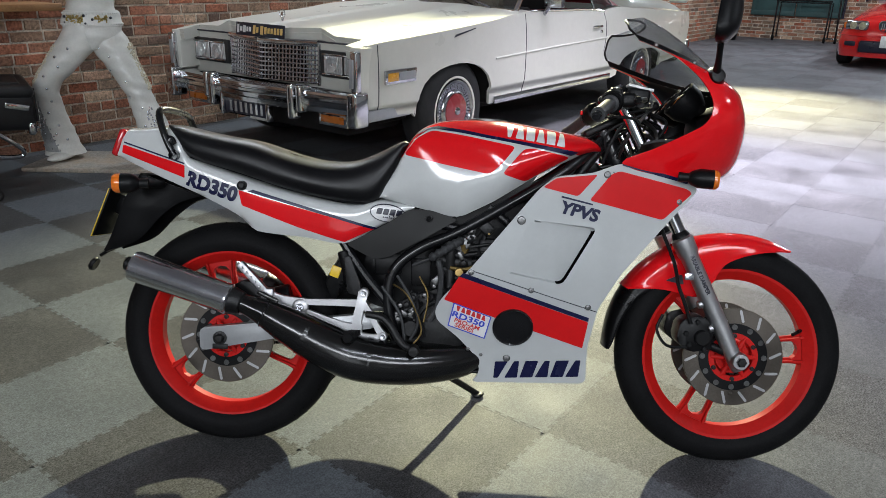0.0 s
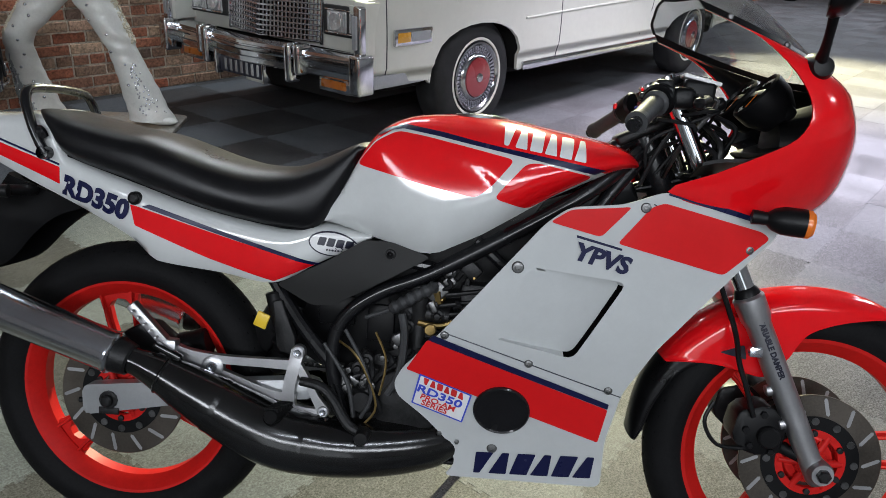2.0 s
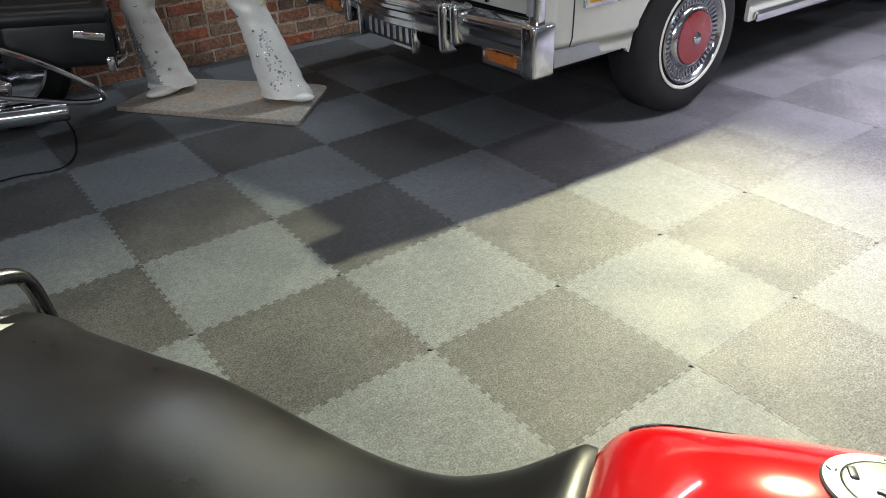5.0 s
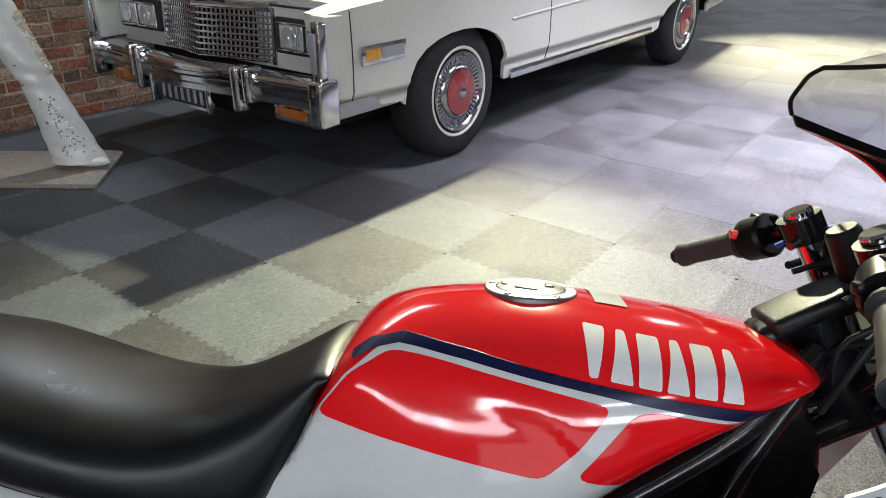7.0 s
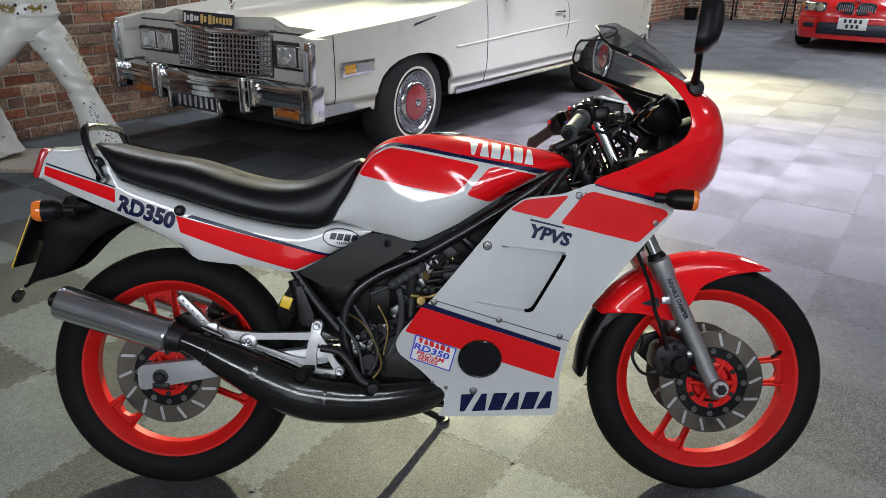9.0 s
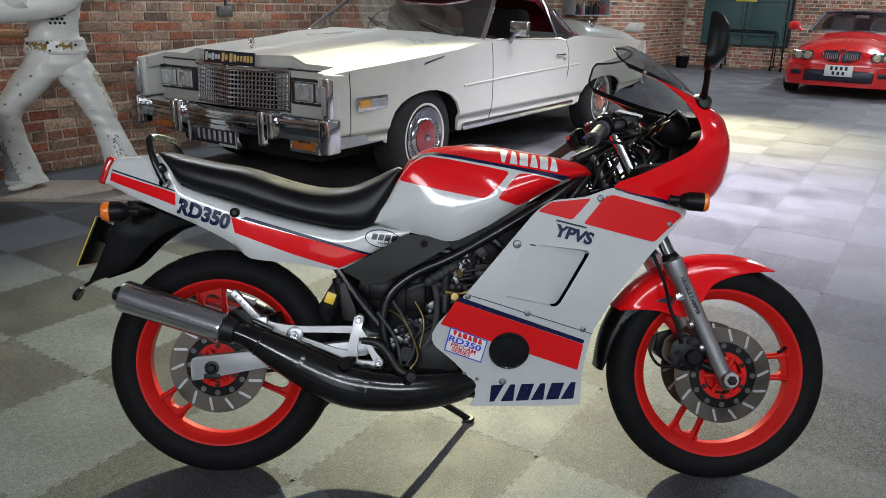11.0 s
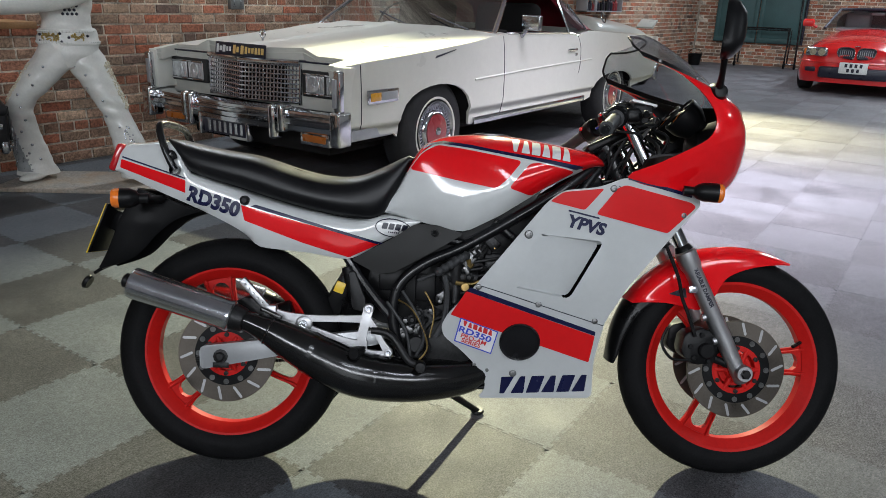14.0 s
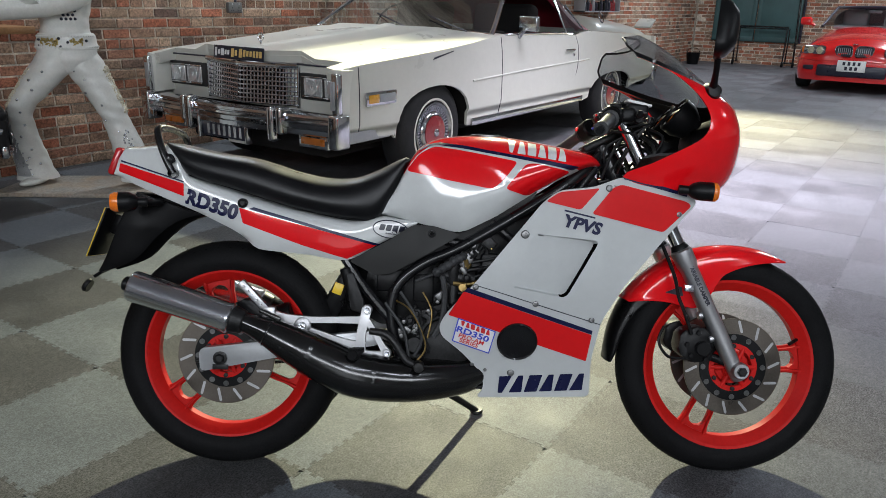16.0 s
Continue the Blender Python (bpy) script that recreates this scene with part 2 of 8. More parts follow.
def lay_normals(me, surf):
    """Shade the outer faces of a shell by the true surface y = surf(x, z)."""
    mark = me.attributes["outer"].data
    flat = [(0.0, 0.0, 0.0)] * len(me.loops)
    e = 0.004
    done = {}
    for p in me.polygons:
        if mark[p.index].value:
            for li in p.loop_indices:
                vi = me.loops[li].vertex_index
                if vi not in done:
                    x, y, z = me.vertices[vi].co
                    n = Vector(((surf(x - e, z) - surf(x + e, z)) / (2 * e), 1.0, (surf(x, z - e) - surf(x, z + e)) / (2 * e))).normalized()
                    done[vi] = tuple(n if y > 0 else -n)
                flat[li] = done[vi]
    me.normals_split_custom_set(flat)


def thing(name, m, label, category, group="", kind=""):
    ob = new(name)
    ob.matrix_world = m
    ob.empty_display_size = 0.1
    return tagged(ob, label, category, group, kind)


def catmull(pts, n=6, closed=False):
    P = [Vector(p) for p in pts]
    k = len(P)
    out = []
    for i in range(k if closed else k - 1):
        if closed:
            a, b, c, d = P[i - 1], P[i], P[(i + 1) % k], P[(i + 2) % k]
        else:
            a, b, c, d = P[max(i - 1, 0)], P[i], P[i + 1], P[min(i + 2, k - 1)]
        for j in range(n):
            t = j / n
            out.append(0.5 * ((2 * b) + (c - a) * t + (2 * a - 5 * b + 4 * c - d) * t * t + (3 * b - a - 3 * c + d) * t ** 3))
    if not closed:
        out.append(P[-1])
    return out


def graph(*pts):
    """A smooth function through (x, value) pairs."""
    q = catmull([(a, b, 0) for a, b in pts], 8)
    xs, ys = [p[0] for p in q], [p[1] for p in q]
    xs = list(np.maximum.accumulate(xs))
    return lambda x: float(np.interp(x, xs, ys))


def rounded(poly, r=0.01, n=3):
    """A polygon with its corners cut round."""
    out, k = [], len(poly)
    for i in range(k):
        a, b, c = Vector(poly[i - 1]), Vector(poly[i]), Vector(poly[(i + 1) % k])
        u, v = a - b, c - b
        d = min(r, u.length * 0.45, v.length * 0.45)
        p, q = b + u.normalized() * d, b + v.normalized() * d
        for j in range(n + 1):
            t = j / n
            out.append(p * (1 - t) ** 2 + b * 2 * t * (1 - t) + q * t * t)
    return [tuple(o) for o in out]


def box(bm, c, s, bevel=0.0, rot=None, seg=2):
    r = bmesh.ops.create_cube(bm, size=1)
    m = Matrix.Translation(c) @ (rot.to_4x4() if rot else Matrix()) @ Matrix.Diagonal((*s, 1))
    bmesh.ops.transform(bm, matrix=m, verts=r["verts"])
    if bevel:
        es = list({e for v in r["verts"] for e in v.link_edges})
        bmesh.ops.bevel(bm, geom=es, offset=min(bevel, min(s) * 0.45), segments=seg, profile=0.5, affect="EDGES")
    return bm


AX = {"x": Matrix.Rotation(radians(90), 4, "Y"), "y": Matrix.Rotation(radians(-90), 4, "X"), "z": Matrix()}


def lathe(bm, prof, axis="y", seg=48, at=(0, 0, 0), closed=False):
    """prof: (radius, height along the axis)."""
    m = Matrix.Translation(at) @ (AX[axis] if isinstance(axis, str) else axis)
    rings = []
    for r, h in prof:
        if r < 1e-6:
            rings.append([bm.verts.new(m @ Vector((0, 0, h)))])
        else:
            rings.append([bm.verts.new(m @ Vector((r * math.cos(2 * math.pi * i / seg), r * math.sin(2 * math.pi * i / seg), h))) for i in range(seg)])
    pairs = list(zip(rings, rings[1:])) + ([(rings[-1], rings[0])] if closed else [])
    for a, b in pairs:
        for i in range(seg):
            j = (i + 1) % seg
            vs = [a[i % len(a)], a[j % len(a)], b[j % len(b)], b[i % len(b)]]
            vs = list(dict.fromkeys(vs))
            if len(vs) > 2:
                bm.faces.new(vs)
    return bm


def along(a, b):
    """A turn that lays the z axis on the way from a to b, placed at a."""
    d = Vector(b) - Vector(a)
    return Matrix.Translation(a) @ d.to_track_quat("Z", "Y").to_matrix().to_4x4()


def rod(bm, a, b, r, r2=None, seg=14, cap=0.0):
    h = (Vector(b) - Vector(a)).length
    r2 = r if r2 is None else r2
    c = cap or min(r, r2) * 0.15
    lathe(bm, [(0, 0), (r - c, 0), (r, c), (r2, h - c), (r2 - c, h), (0, h)], along(a, b), seg)
    return bm


def tube(bm, pts, r, seg=10, smooth=5, closed=False):
    """A round tube along points; r: one radius or one for each point."""
    rs = list(r) if hasattr(r, "__len__") else [r] * len(pts)
    q = catmull([(*p, rr) if len(p) == 3 else p for p, rr in zip(pts, rs)], smooth, closed) if smooth else [Vector((*p, rr)) for p, rr in zip(pts, rs)]
    P = [Vector(p[:3]) for p in q]
    R = [p[3] for p in q]
    rings, up = [], None
    n = len(P)
    for i in range(n):
        d = (P[(i + 1) % n] - P[i - 1]) if closed else (P[min(i + 1, n - 1)] - P[max(i - 1, 0)])
        d.normalize()
        if up is None:
            up = d.orthogonal().normalized()
        up = (up - d * up.dot(d)).normalized()
        side = d.cross(up)
        rings.append([bm.verts.new(P[i] + (up * math.cos(2 * math.pi * k / seg) + side * math.sin(2 * math.pi * k / seg)) * R[i]) for k in range(seg)])
    for a, b in list(zip(rings, rings[1:])) + ([(rings[-1], rings[0])] if closed else []):
        for k in range(seg):
            bm.faces.new((a[k], a[(k + 1) % seg], b[(k + 1) % seg], b[k]))
    if not closed:
        bm.faces.new(rings[0][::-1])
        bm.faces.new(rings[-1])
    return bm


def prism(bm, poly, y0, y1, bevel=0.0, plane="xz"):
    """A polygon given in a plane, with thickness from y0 to y1 along the third axis."""
    put = {"xz": lambda a, b, c: (a, c, b), "xy": lambda a, b, c: (a, b, c), "yz": lambda a, b, c: (c, a, b)}[plane]
    lo = [bm.verts.new(put(a, b, y0)) for a, b in poly]
    hi = [bm.verts.new(put(a, b, y1)) for a, b in poly]
    k = len(poly)
    f0, f1 = bm.faces.new(lo[::-1]), bm.faces.new(hi)
    for i in range(k):
        bm.faces.new((lo[i], lo[(i + 1) % k], hi[(i + 1) % k], hi[i]))
    if bevel:
        es = list(f0.edges) + list(f1.edges)
        bmesh.ops.bevel(bm, geom=es, offset=bevel, segments=2, profile=0.5, affect="EDGES")
    return bm


def panel(poly, surf, thick=0.004, step=0.03, holes=(), lift=0.0, cuts=()):
    """A shell over a polygon in x and z, laid on the surface y = surf(x, z), with thickness inwards."""
    bm = bmesh.new()
    mark = bm.faces.layers.int.new("outer")
    bm.faces.new([bm.verts.new((a, 0, b)) for a, b in poly])
    xs, zs = [p[0] for p in poly], [p[1] for p in poly]
    for lo, hi, no in ((min(xs), max(xs), (1, 0, 0)), (min(zs), max(zs), (0, 0, 1))):
        k = int((hi - lo) / step)
        for i in range(1, k + 1):
            c = lo + (hi - lo) * i / (k + 1)
            bmesh.ops.bisect_plane(bm, geom=bm.verts[:] + bm.edges[:] + bm.faces[:], plane_co=Vector(no) * c, plane_no=no, dist=1e-6)
    for co, no in cuts:
        bmesh.ops.bisect_plane(bm, geom=bm.verts[:] + bm.edges[:] + bm.faces[:], plane_co=(co[0], 0, co[1]), plane_no=(no[0], 0, no[1]), dist=1e-6)
    for test in holes:
        bmesh.ops.delete(bm, geom=[f for f in bm.faces if test(f.calc_center_median().x, f.calc_center_median().z)], context="FACES")
    outer = list(bm.faces)
    for f in outer:
        f[mark] = 1
    dup = bmesh.ops.duplicate(bm, geom=bm.verts[:] + bm.edges[:] + outer)
    vmap = dup["vert_map"]
    for f in dup["geom"]:
        if isinstance(f, bmesh.types.BMFace):
            f[mark] = 0
    rim = [e for f in outer for e in f.edges if e.is_boundary]
    for e in set(rim):
        a, b = e.verts
        bm.faces.new((a, b, vmap[b], vmap[a]))
    front = {v for f in outer for v in f.verts}
    for v in bm.verts:
        y = surf(v.co.x, v.co.z)
        s = 1 if y > 0 else -1
        v.co.y = y + s * (lift if v in front else lift - thick)
    return bm


def body(bm, xs, zb, zt, w, n, rows=14, tuck=0.06):
    """A closed body of sections across x: zb and zt its lower and upper edge, w the half width, n how square the shoulders are."""
    rings = []
    for x in xs:
        ring = []
        for side in (-1, 1):
            us = [math.sin(math.pi / 2 * i / rows) for i in range(rows + 1)]
            for u in (us if side < 0 else us[-2::-1]):
                ring.append(bm.verts.new((x, side * half(x, u, w, n, tuck), zb(x) + (zt(x) - zb(x)) * u)))
        rings.append(ring)
    for a, b in zip(rings, rings[1:]):
        for i in range(len(a) - 1):
            bm.faces.new((a[i], a[i + 1], b[i + 1], b[i]))
        bm.faces.new((a[-1], a[0], b[0], b[-1]))
    bm.faces.new(rings[0])
    bm.faces.new(rings[-1][::-1])
    return bm


def half(x, u, w, n, tuck):
    k = n(x) if callable(n) else n
    return w(x) * (1 - tuck * (1 - min(1, u / 0.35)) ** 2) * max(0.0, 1 - min(1, max(0, u)) ** k) ** 0.5


def on_body(zb, zt, w, n, tuck=0.06):
    """The right-hand surface of such a body, as y of x and z."""
    return lambda x, z: -half(x, (z - zb(x)) / max(1e-4, zt(x) - zb(x)), w, n, tuck)


def words(text, place, size, material, parent, name="lettering", bold=0.0, width=1.0, label=""):
    """Letters of the built-in font; place(u, v, d) gives the point for a letter's point u, v and its height d."""
    cu = bpy.data.curves.new("letters", "FONT")
    cu.body, cu.size, cu.extrude, cu.offset, cu.resolution_u = text, size, 0.0006, bold, 3
    ob = bpy.data.objects.new("letters", cu)
    me0 = ob.to_mesh()
    bm = bmesh.new()
    bm.from_mesh(me0)
    ob.to_mesh_clear()
    bpy.data.objects.remove(ob)
    bmesh.ops.triangulate(bm, faces=bm.faces)
    for v in bm.verts:
        v.co = Vector(place(v.co.x * width, v.co.y, v.co.z + 0.0006))
    return part(name, bm, material, parent, label, smooth=False)

# ---------------------------------------------------------------- the room
X0, X1, Y0, Y1, H = -9.0, 15.7, -10.0, 2.1, 3.3
bm = bmesh.new()
box(bm, ((X0 + X1) / 2, (Y0 + Y1) / 2, -0.06), (X1 - X0 + 0.6, Y1 - Y0 + 0.6, 0.1))
FLOOR = tagged(part("floor", bm, UNDER, smooth=False), "workshop floor of interlocking grey rubber tiles", "floor", kind="structure")
bm = bmesh.new()
box(bm, ((X0 + X1) / 2, (Y0 + Y1) / 2, H + 0.1), (X1 - X0 + 0.6, Y1 - Y0 + 0.6, 0.2))
tagged(part("ceiling", bm, PLASTER, smooth=False), "unseen plain grey ceiling", "ceiling", kind="structure")
bm = bmesh.new()
box(bm, ((X0 + X1) / 2, Y1 + 0.0985, H / 2 - 0.005), (X1 - X0 + 0.46, 0.2, H - 0.002))
WALL_N = tagged(part("wall_north", bm, MORTAR, smooth=False), "old red brick wall with pale mortar", "wall", kind="structure")
bm = bmesh.new()
box(bm, (X1 + 0.0985, (Y0 + Y1) / 2 - 0.01, H / 2 - 0.005), (0.2, Y1 - Y0 - 0.02, H - 0.002))
WALL_E = tagged(part("wall_east", bm, MORTAR, smooth=False), "old red brick end wall with patched bricks", "wall", kind="structure")
# unseen walls behind the camera, added to close the room
bm = bmesh.new()
box(bm, ((X0 + X1) / 2, Y0 - 0.1, H / 2 - 0.005), (X1 - X0 + 0.4, 0.2, H - 0.002))
tagged(part("wall_south", bm, REAR_WALL, smooth=False), "unseen plain pale wall behind the camera", "wall", kind="structure")
bm = bmesh.new()
box(bm, (X0 - 0.1, (Y0 + Y1) / 2, H / 2 - 0.005), (0.2, Y1 - Y0, H - 0.002))
tagged(part("wall_west", bm, REAR_WALL, smooth=False), "unseen plain pale wall behind the camera", "wall", kind="structure")

# ---------------------------------------------------------------- the sports motorcycle, leaning on its side stand
# own axes: x ahead, y to its left, z up, from the rear wheel's contact with the floor
BIKE = Matrix.Translation((-1.572, -1.822, 0.0)) @ Matrix.Rotation(radians(-55.5), 4, "Z") @ Matrix.Rotation(radians(-16), 4, "X")
bike = thing("motorcycle", BIKE, "red and white sports motorcycle leaning on its side stand", "motorcycle")
RC, FC = (-0.013, 0.0, 0.311), (1.372, 0.0, 0.3055)


GRIP = mat("grip_rubber", (0.045, 0.046, 0.048), 0.55, 0, 0.2, 20, 200, 0.2, spec=0.3)
GROOVE = mat("groove_black", (0.003, 0.003, 0.003), 0.95, spec=0.0)


def wheel(name, c, R, tw, rim_r, label, turn):
    rim = bmesh.new()
    h = tw * 0.30
    # barrel with two lips
    lathe(rim, [(rim_r - 0.004, -h - 0.006), (rim_r + 0.008, -h - 0.008), (rim_r + 0.008, -h), (rim_r - 0.012, -h + 0.008), (rim_r - 0.020, -0.012), (rim_r - 0.020, 0.012), (rim_r - 0.012, h - 0.008),
                (rim_r + 0.008, h), (rim_r + 0.008, h + 0.008), (rim_r - 0.004, h + 0.006), (rim_r - 0.018, h - 0.006), (rim_r - 0.028, 0.014), (rim_r - 0.028, -0.014), (rim_r - 0.018, -h + 0.006)], "y", 72, c, True)
    hub = bmesh.new()
    lathe(hub, [(0.018, -0.055), (0.045, -0.055), (0.05, -0.04), (0.05, 0.04), (0.045, 0.055), (0.018, 0.055)], "y", 32, c, True)
    # three pairs of slim spokes, each pair joined by a web that leaves a round-ended window
    pairs_ = []
    hoop = rim
    for i in range(3):
        rim = bmesh.new()
        pairs_.append(rim)
        a0 = radians(turn + 120 * i)
        ca, sa = math.cos(a0), math.sin(a0)
        at_ = lambda r, t, ca=ca, sa=sa: (c[0] + r * ca - t * sa, c[2] + r * sa + t * ca)
        for s in (-1, 1):
            q = catmull([(r, s * o, ww) for r, o, ww in ((0.040, 0.014, 0.014), (0.075, 0.021, 0.012), (0.11, 0.026, 0.0085), (rim_r - 0.085, 0.030, 0.0075), (rim_r - 0.058, 0.031, 0.008), (rim_r - 0.036, 0.033, 0.011), (rim_r - 0.018, 0.036, 0.016))], 4)
            for thick, slim in ((0.009, 1.0), (0.019, 0.32)):
                rings = []
                for r, o, ww in q:
                    rings.append([rim.verts.new((p[0], dy * thick, p[1])) for du, dy in ((-1, -0.6), (-0.6, -1), (0.6, -1), (1, -0.6), (1, 0.6), (0.6, 1), (-0.6, 1), (-1, 0.6)) for p in (at_(r, o + du * ww * slim),)])
                for a, b in zip(rings, rings[1:]):
                    for k in range(8):
                        rim.faces.new((a[k], a[(k + 1) % 8], b[(k + 1) % 8], b[k]))
        r_in, wd = rim_r - 0.052, 0.026
        web = [(r_in - 0.006, -wd), (r_in + 0.008, -wd * 0.62), (r_in + 0.013, 0), (r_in + 0.008, wd * 0.62), (r_in - 0.006, wd), (rim_r - 0.022, wd * 1.35), (rim_r - 0.022, -wd * 1.35)]
        prism(rim, [at_(r, t) for r, t in web], -0.010, 0.010)
        hub_ = [(0.044, -0.018), (0.040, 0), (0.044, 0.018), (0.100, 0.022), (0.100, -0.022)]
        prism(rim, [at_(r, t) for r, t in hub_], -0.011, 0.011)
    w = part(name, hoop, REDWHEEL, bike, label, angle=24)
    part("hub", hub, REDWHEEL, w)
    for rim in pairs_:
        part("spoke", rim, REDWHEEL, w, "", angle=24)
    ty = bmesh.new()
    prof = []
    k = 18
    for i in range(k + 1):
        a = math.pi * (i / k - 0.5) * 1.06
        prof.append((rim_r + 0.004 + (R - rim_r - 0.004) * max(0, math.cos(a)) ** 0.62, tw / 2 * math.sin(a) / math.sin(math.pi * 0.53)))
    prof[0], prof[-1] = (rim_r, -tw * 0.35), (rim_r, tw * 0.35)
    lathe(ty, prof, "y", 90, c)
    t_ = part("tyre", ty, TYRE, w, "black tyre with grooved tread", angle=50)
    # tread grooves: dark wedges set into the shoulders
    gr = bmesh.new()
    for i in range(54):
        for s in (-1, 1):
            a = 2 * math.pi * (i + (0.25 if s > 0 else 0)) / 54
            for (f0, f1, da) in ((0.05, 0.26, 0.05),):
                pts = []
                for f, d in ((f0, -0.006), (f0, 0.006), (f1, 0.006), (f1, -0.006)):
                    aa = math.pi * f * 1.06
                    rr = rim_r + 0.004 + (R - rim_r - 0.004) * max(0, math.cos(aa)) ** 0.62 + 0.0007
                    yy = s * tw / 2 * math.sin(aa) / math.sin(math.pi * 0.53)
                    th = a + d * 1.3 + da * f / f1
                    pts.append(gr.verts.new((c[0] + rr * math.cos(th), yy, c[2] + rr * math.sin(th))))
                if s < 0:
                    pts = pts[::-1]
                gr.faces.new(pts)
    part("tread_groove", gr, GROOVE, t_, "dark tread grooves", smooth=False)["kind"] = "stuff"
    va = bmesh.new()
    av = radians(20)
    rod(va, (c[0] + (rim_r - 0.02) * math.cos(av), -0.012, c[2] + (rim_r - 0.02) * math.sin(av)), (c[0] + (rim_r - 0.055) * math.cos(av), -0.03, c[2] + (rim_r - 0.055) * math.sin(av)), 0.005)
    part("tyre_valve", va, PLASTIC, w)
    return w


def brake_disc(parent, c, y, r0, r1, name="brake_disc"):
    bm = bmesh.new()
    lathe(bm, [(r0, y - 0.0028), (r1 - 0.001, y - 0.003), (r1, y - 0.002), (r1, y + 0.002), (r1 - 0.001, y + 0.003), (r0, y + 0.0028)], "y", 96, (c[0], 0, c[2]), True)
    d = part(name, bm, DISC, parent, "steel brake disc with slanted slots")
    ca = bmesh.new()
    lathe(ca, [(r0 - 0.022, y - 0.005), (r0 + 0.006, y - 0.0045), (r0 + 0.006, y + 0.004), (r0 - 0.022, y + 0.005)], "y", 48, (c[0], 0, c[2]), True)
    part("disc_carrier", ca, PLASTIC, d, "black disc carrier")
    ho = bmesh.new()
    for i in range(14):
        a = 2 * math.pi * i / 14
        ra, rb = r0 + (r1 - r0) * 0.28, r0 + (r1 - r0) * 0.86
        p, q = (c[0] + ra * math.cos(a), c[2] + ra * math.sin(a)), (c[0] + rb * math.cos(a + 0.11), c[2] + rb * math.sin(a + 0.11))
        u = Vector((q[0] - p[0], q[1] - p[1])).normalized() * 0.0035
        n = (-u[1], u[0])
        prism(ho, [(p[0] + n[0], p[1] + n[1]), (p[0] - u[0], p[1] - u[1]), (p[0] - n[0], p[1] - n[1]), (q[0] - n[0], q[1] - n[1]), (q[0] + u[0], q[1] + u[1]), (q[0] + n[0], q[1] + n[1])], y - 0.0036, y + 0.0036)
    part("slot", ho, ALU, d, "bright slots of the disc", smooth=False)
    bo = bmesh.new()
    for i in range(6):
        a = 2 * math.pi * (i + 0.5) / 6
        lathe(bo, [(0, y - 0.012), (0.006, y - 0.011), (0.007, y - 0.004), (0.007, y)], "y", 10, (c[0] + (r0 - 0.027) * math.cos(a), 0, c[2] + (r0 - 0.027) * math.sin(a)))
    part("bolt", bo, DARKALU, d)
    rh = bmesh.new()
    for i in range(12):
        a = 2 * math.pi * i / 12
        lathe(rh, [(0, y - 0.0062), (0.0075, y - 0.0062), (0.0075, y)], "y", 12, (c[0] + (r0 - 0.004) * math.cos(a), 0, c[2] + (r0 - 0.004) * math.sin(a)))
    part("carrier_hole", rh, BOLT, d, "round lightening holes", smooth=False)
    hubc = bmesh.new()
    lathe(hubc, [(0.012, y - 0.016), (0.026, y - 0.016), (0.030, y - 0.010), (0.030, y + 0.01)], "y", 24, (c[0], 0, c[2]))
    lathe(hubc, [(r0 - 0.034, y - 0.007), (r0 - 0.020, y - 0.0065), (r0 - 0.020, y + 0.004), (r0 - 0.034, y + 0.004)], "y", 40, (c[0], 0, c[2]), True)
    for i in range(6):
        a = 2 * math.pi * i / 6
        rod(hubc, (c[0] + 0.024 * math.cos(a), y - 0.006, c[2] + 0.024 * math.sin(a)), (c[0] + (r0 - 0.026) * math.cos(a), y - 0.003, c[2] + (r0 - 0.026) * math.sin(a)), 0.0085, 0.006)
    part("hub_spider", hubc, REDWHEEL, d, "red hub flange")
    return d


rear = wheel("rear_wheel", RC, 0.311, 0.112, 0.2300, "red cast wheel with paired spokes", 102)
front = wheel("front_wheel", FC, 0.307, 0.094, 0.2336, "red cast wheel with paired spokes", 5)
brake_disc(rear, RC, -0.062, 0.080, 0.1315)
brake_disc(front, FC, -0.058, 0.086, 0.1335)
brake_disc(front, FC, 0.058, 0.086, 0.1335)

# --- tank
tank_top = graph((0.405, 0.712), (0.44, 0.772), (0.473, 0.842), (0.50, 0.885), (0.54, 0.911), (0.59, 0.922), (0.67, 0.926), (0.75, 0.921), (0.90, 0.896), (0.96, 0.882), (0.985, 0.868), (0.995, 0.852))
tank_low = graph((0.405, 0.704), (0.50, 0.686), (0.60, 0.664), (0.63, 0.668), (0.71, 0.708), (0.825, 0.782), (0.94, 0.836), (0.995, 0.845))
tank_w0 = graph((0.405, 0.102), (0.47, 0.122), (0.55, 0.145), (0.65, 0.160), (0.78, 0.160), (0.88, 0.143), (0.95, 0.118), (0.985, 0.08), (0.995, 0.05))
tank_n = graph((0.405, 40.0), (0.47, 26.0), (0.52, 12.0), (0.56, 6.0), (0.62, 5.0), (0.8, 4.2), (0.995, 3.2))
tank_y = on_body(tank_low, tank_top, tank_w0, tank_n, 0.24)


crease = graph((0.52, 0.886), (0.58, 0.878), (0.64, 0.864), (0.70, 0.842), (0.735, 0.812), (0.76, 0.775))


def tank_skin(x, z):
    # knee hollow: steps in below a curved crease and fades out downwards
    s_ = crease(x) - z
    if s_ <= 0 or x < 0.52 or x > 0.76:
        return tank_y(x, z)
    k_ = min(1.0, s_ / 0.034)
    side = min(1.0, (x - 0.52) / 0.14) * min(1.0, (0.76 - x) / 0.06)
    return tank_y(x, z) + 0.0045 * side * side * (3 - 2 * side) * k_ * k_ * (3 - 2 * k_) * math.exp(-(s_ / 0.07) ** 2)


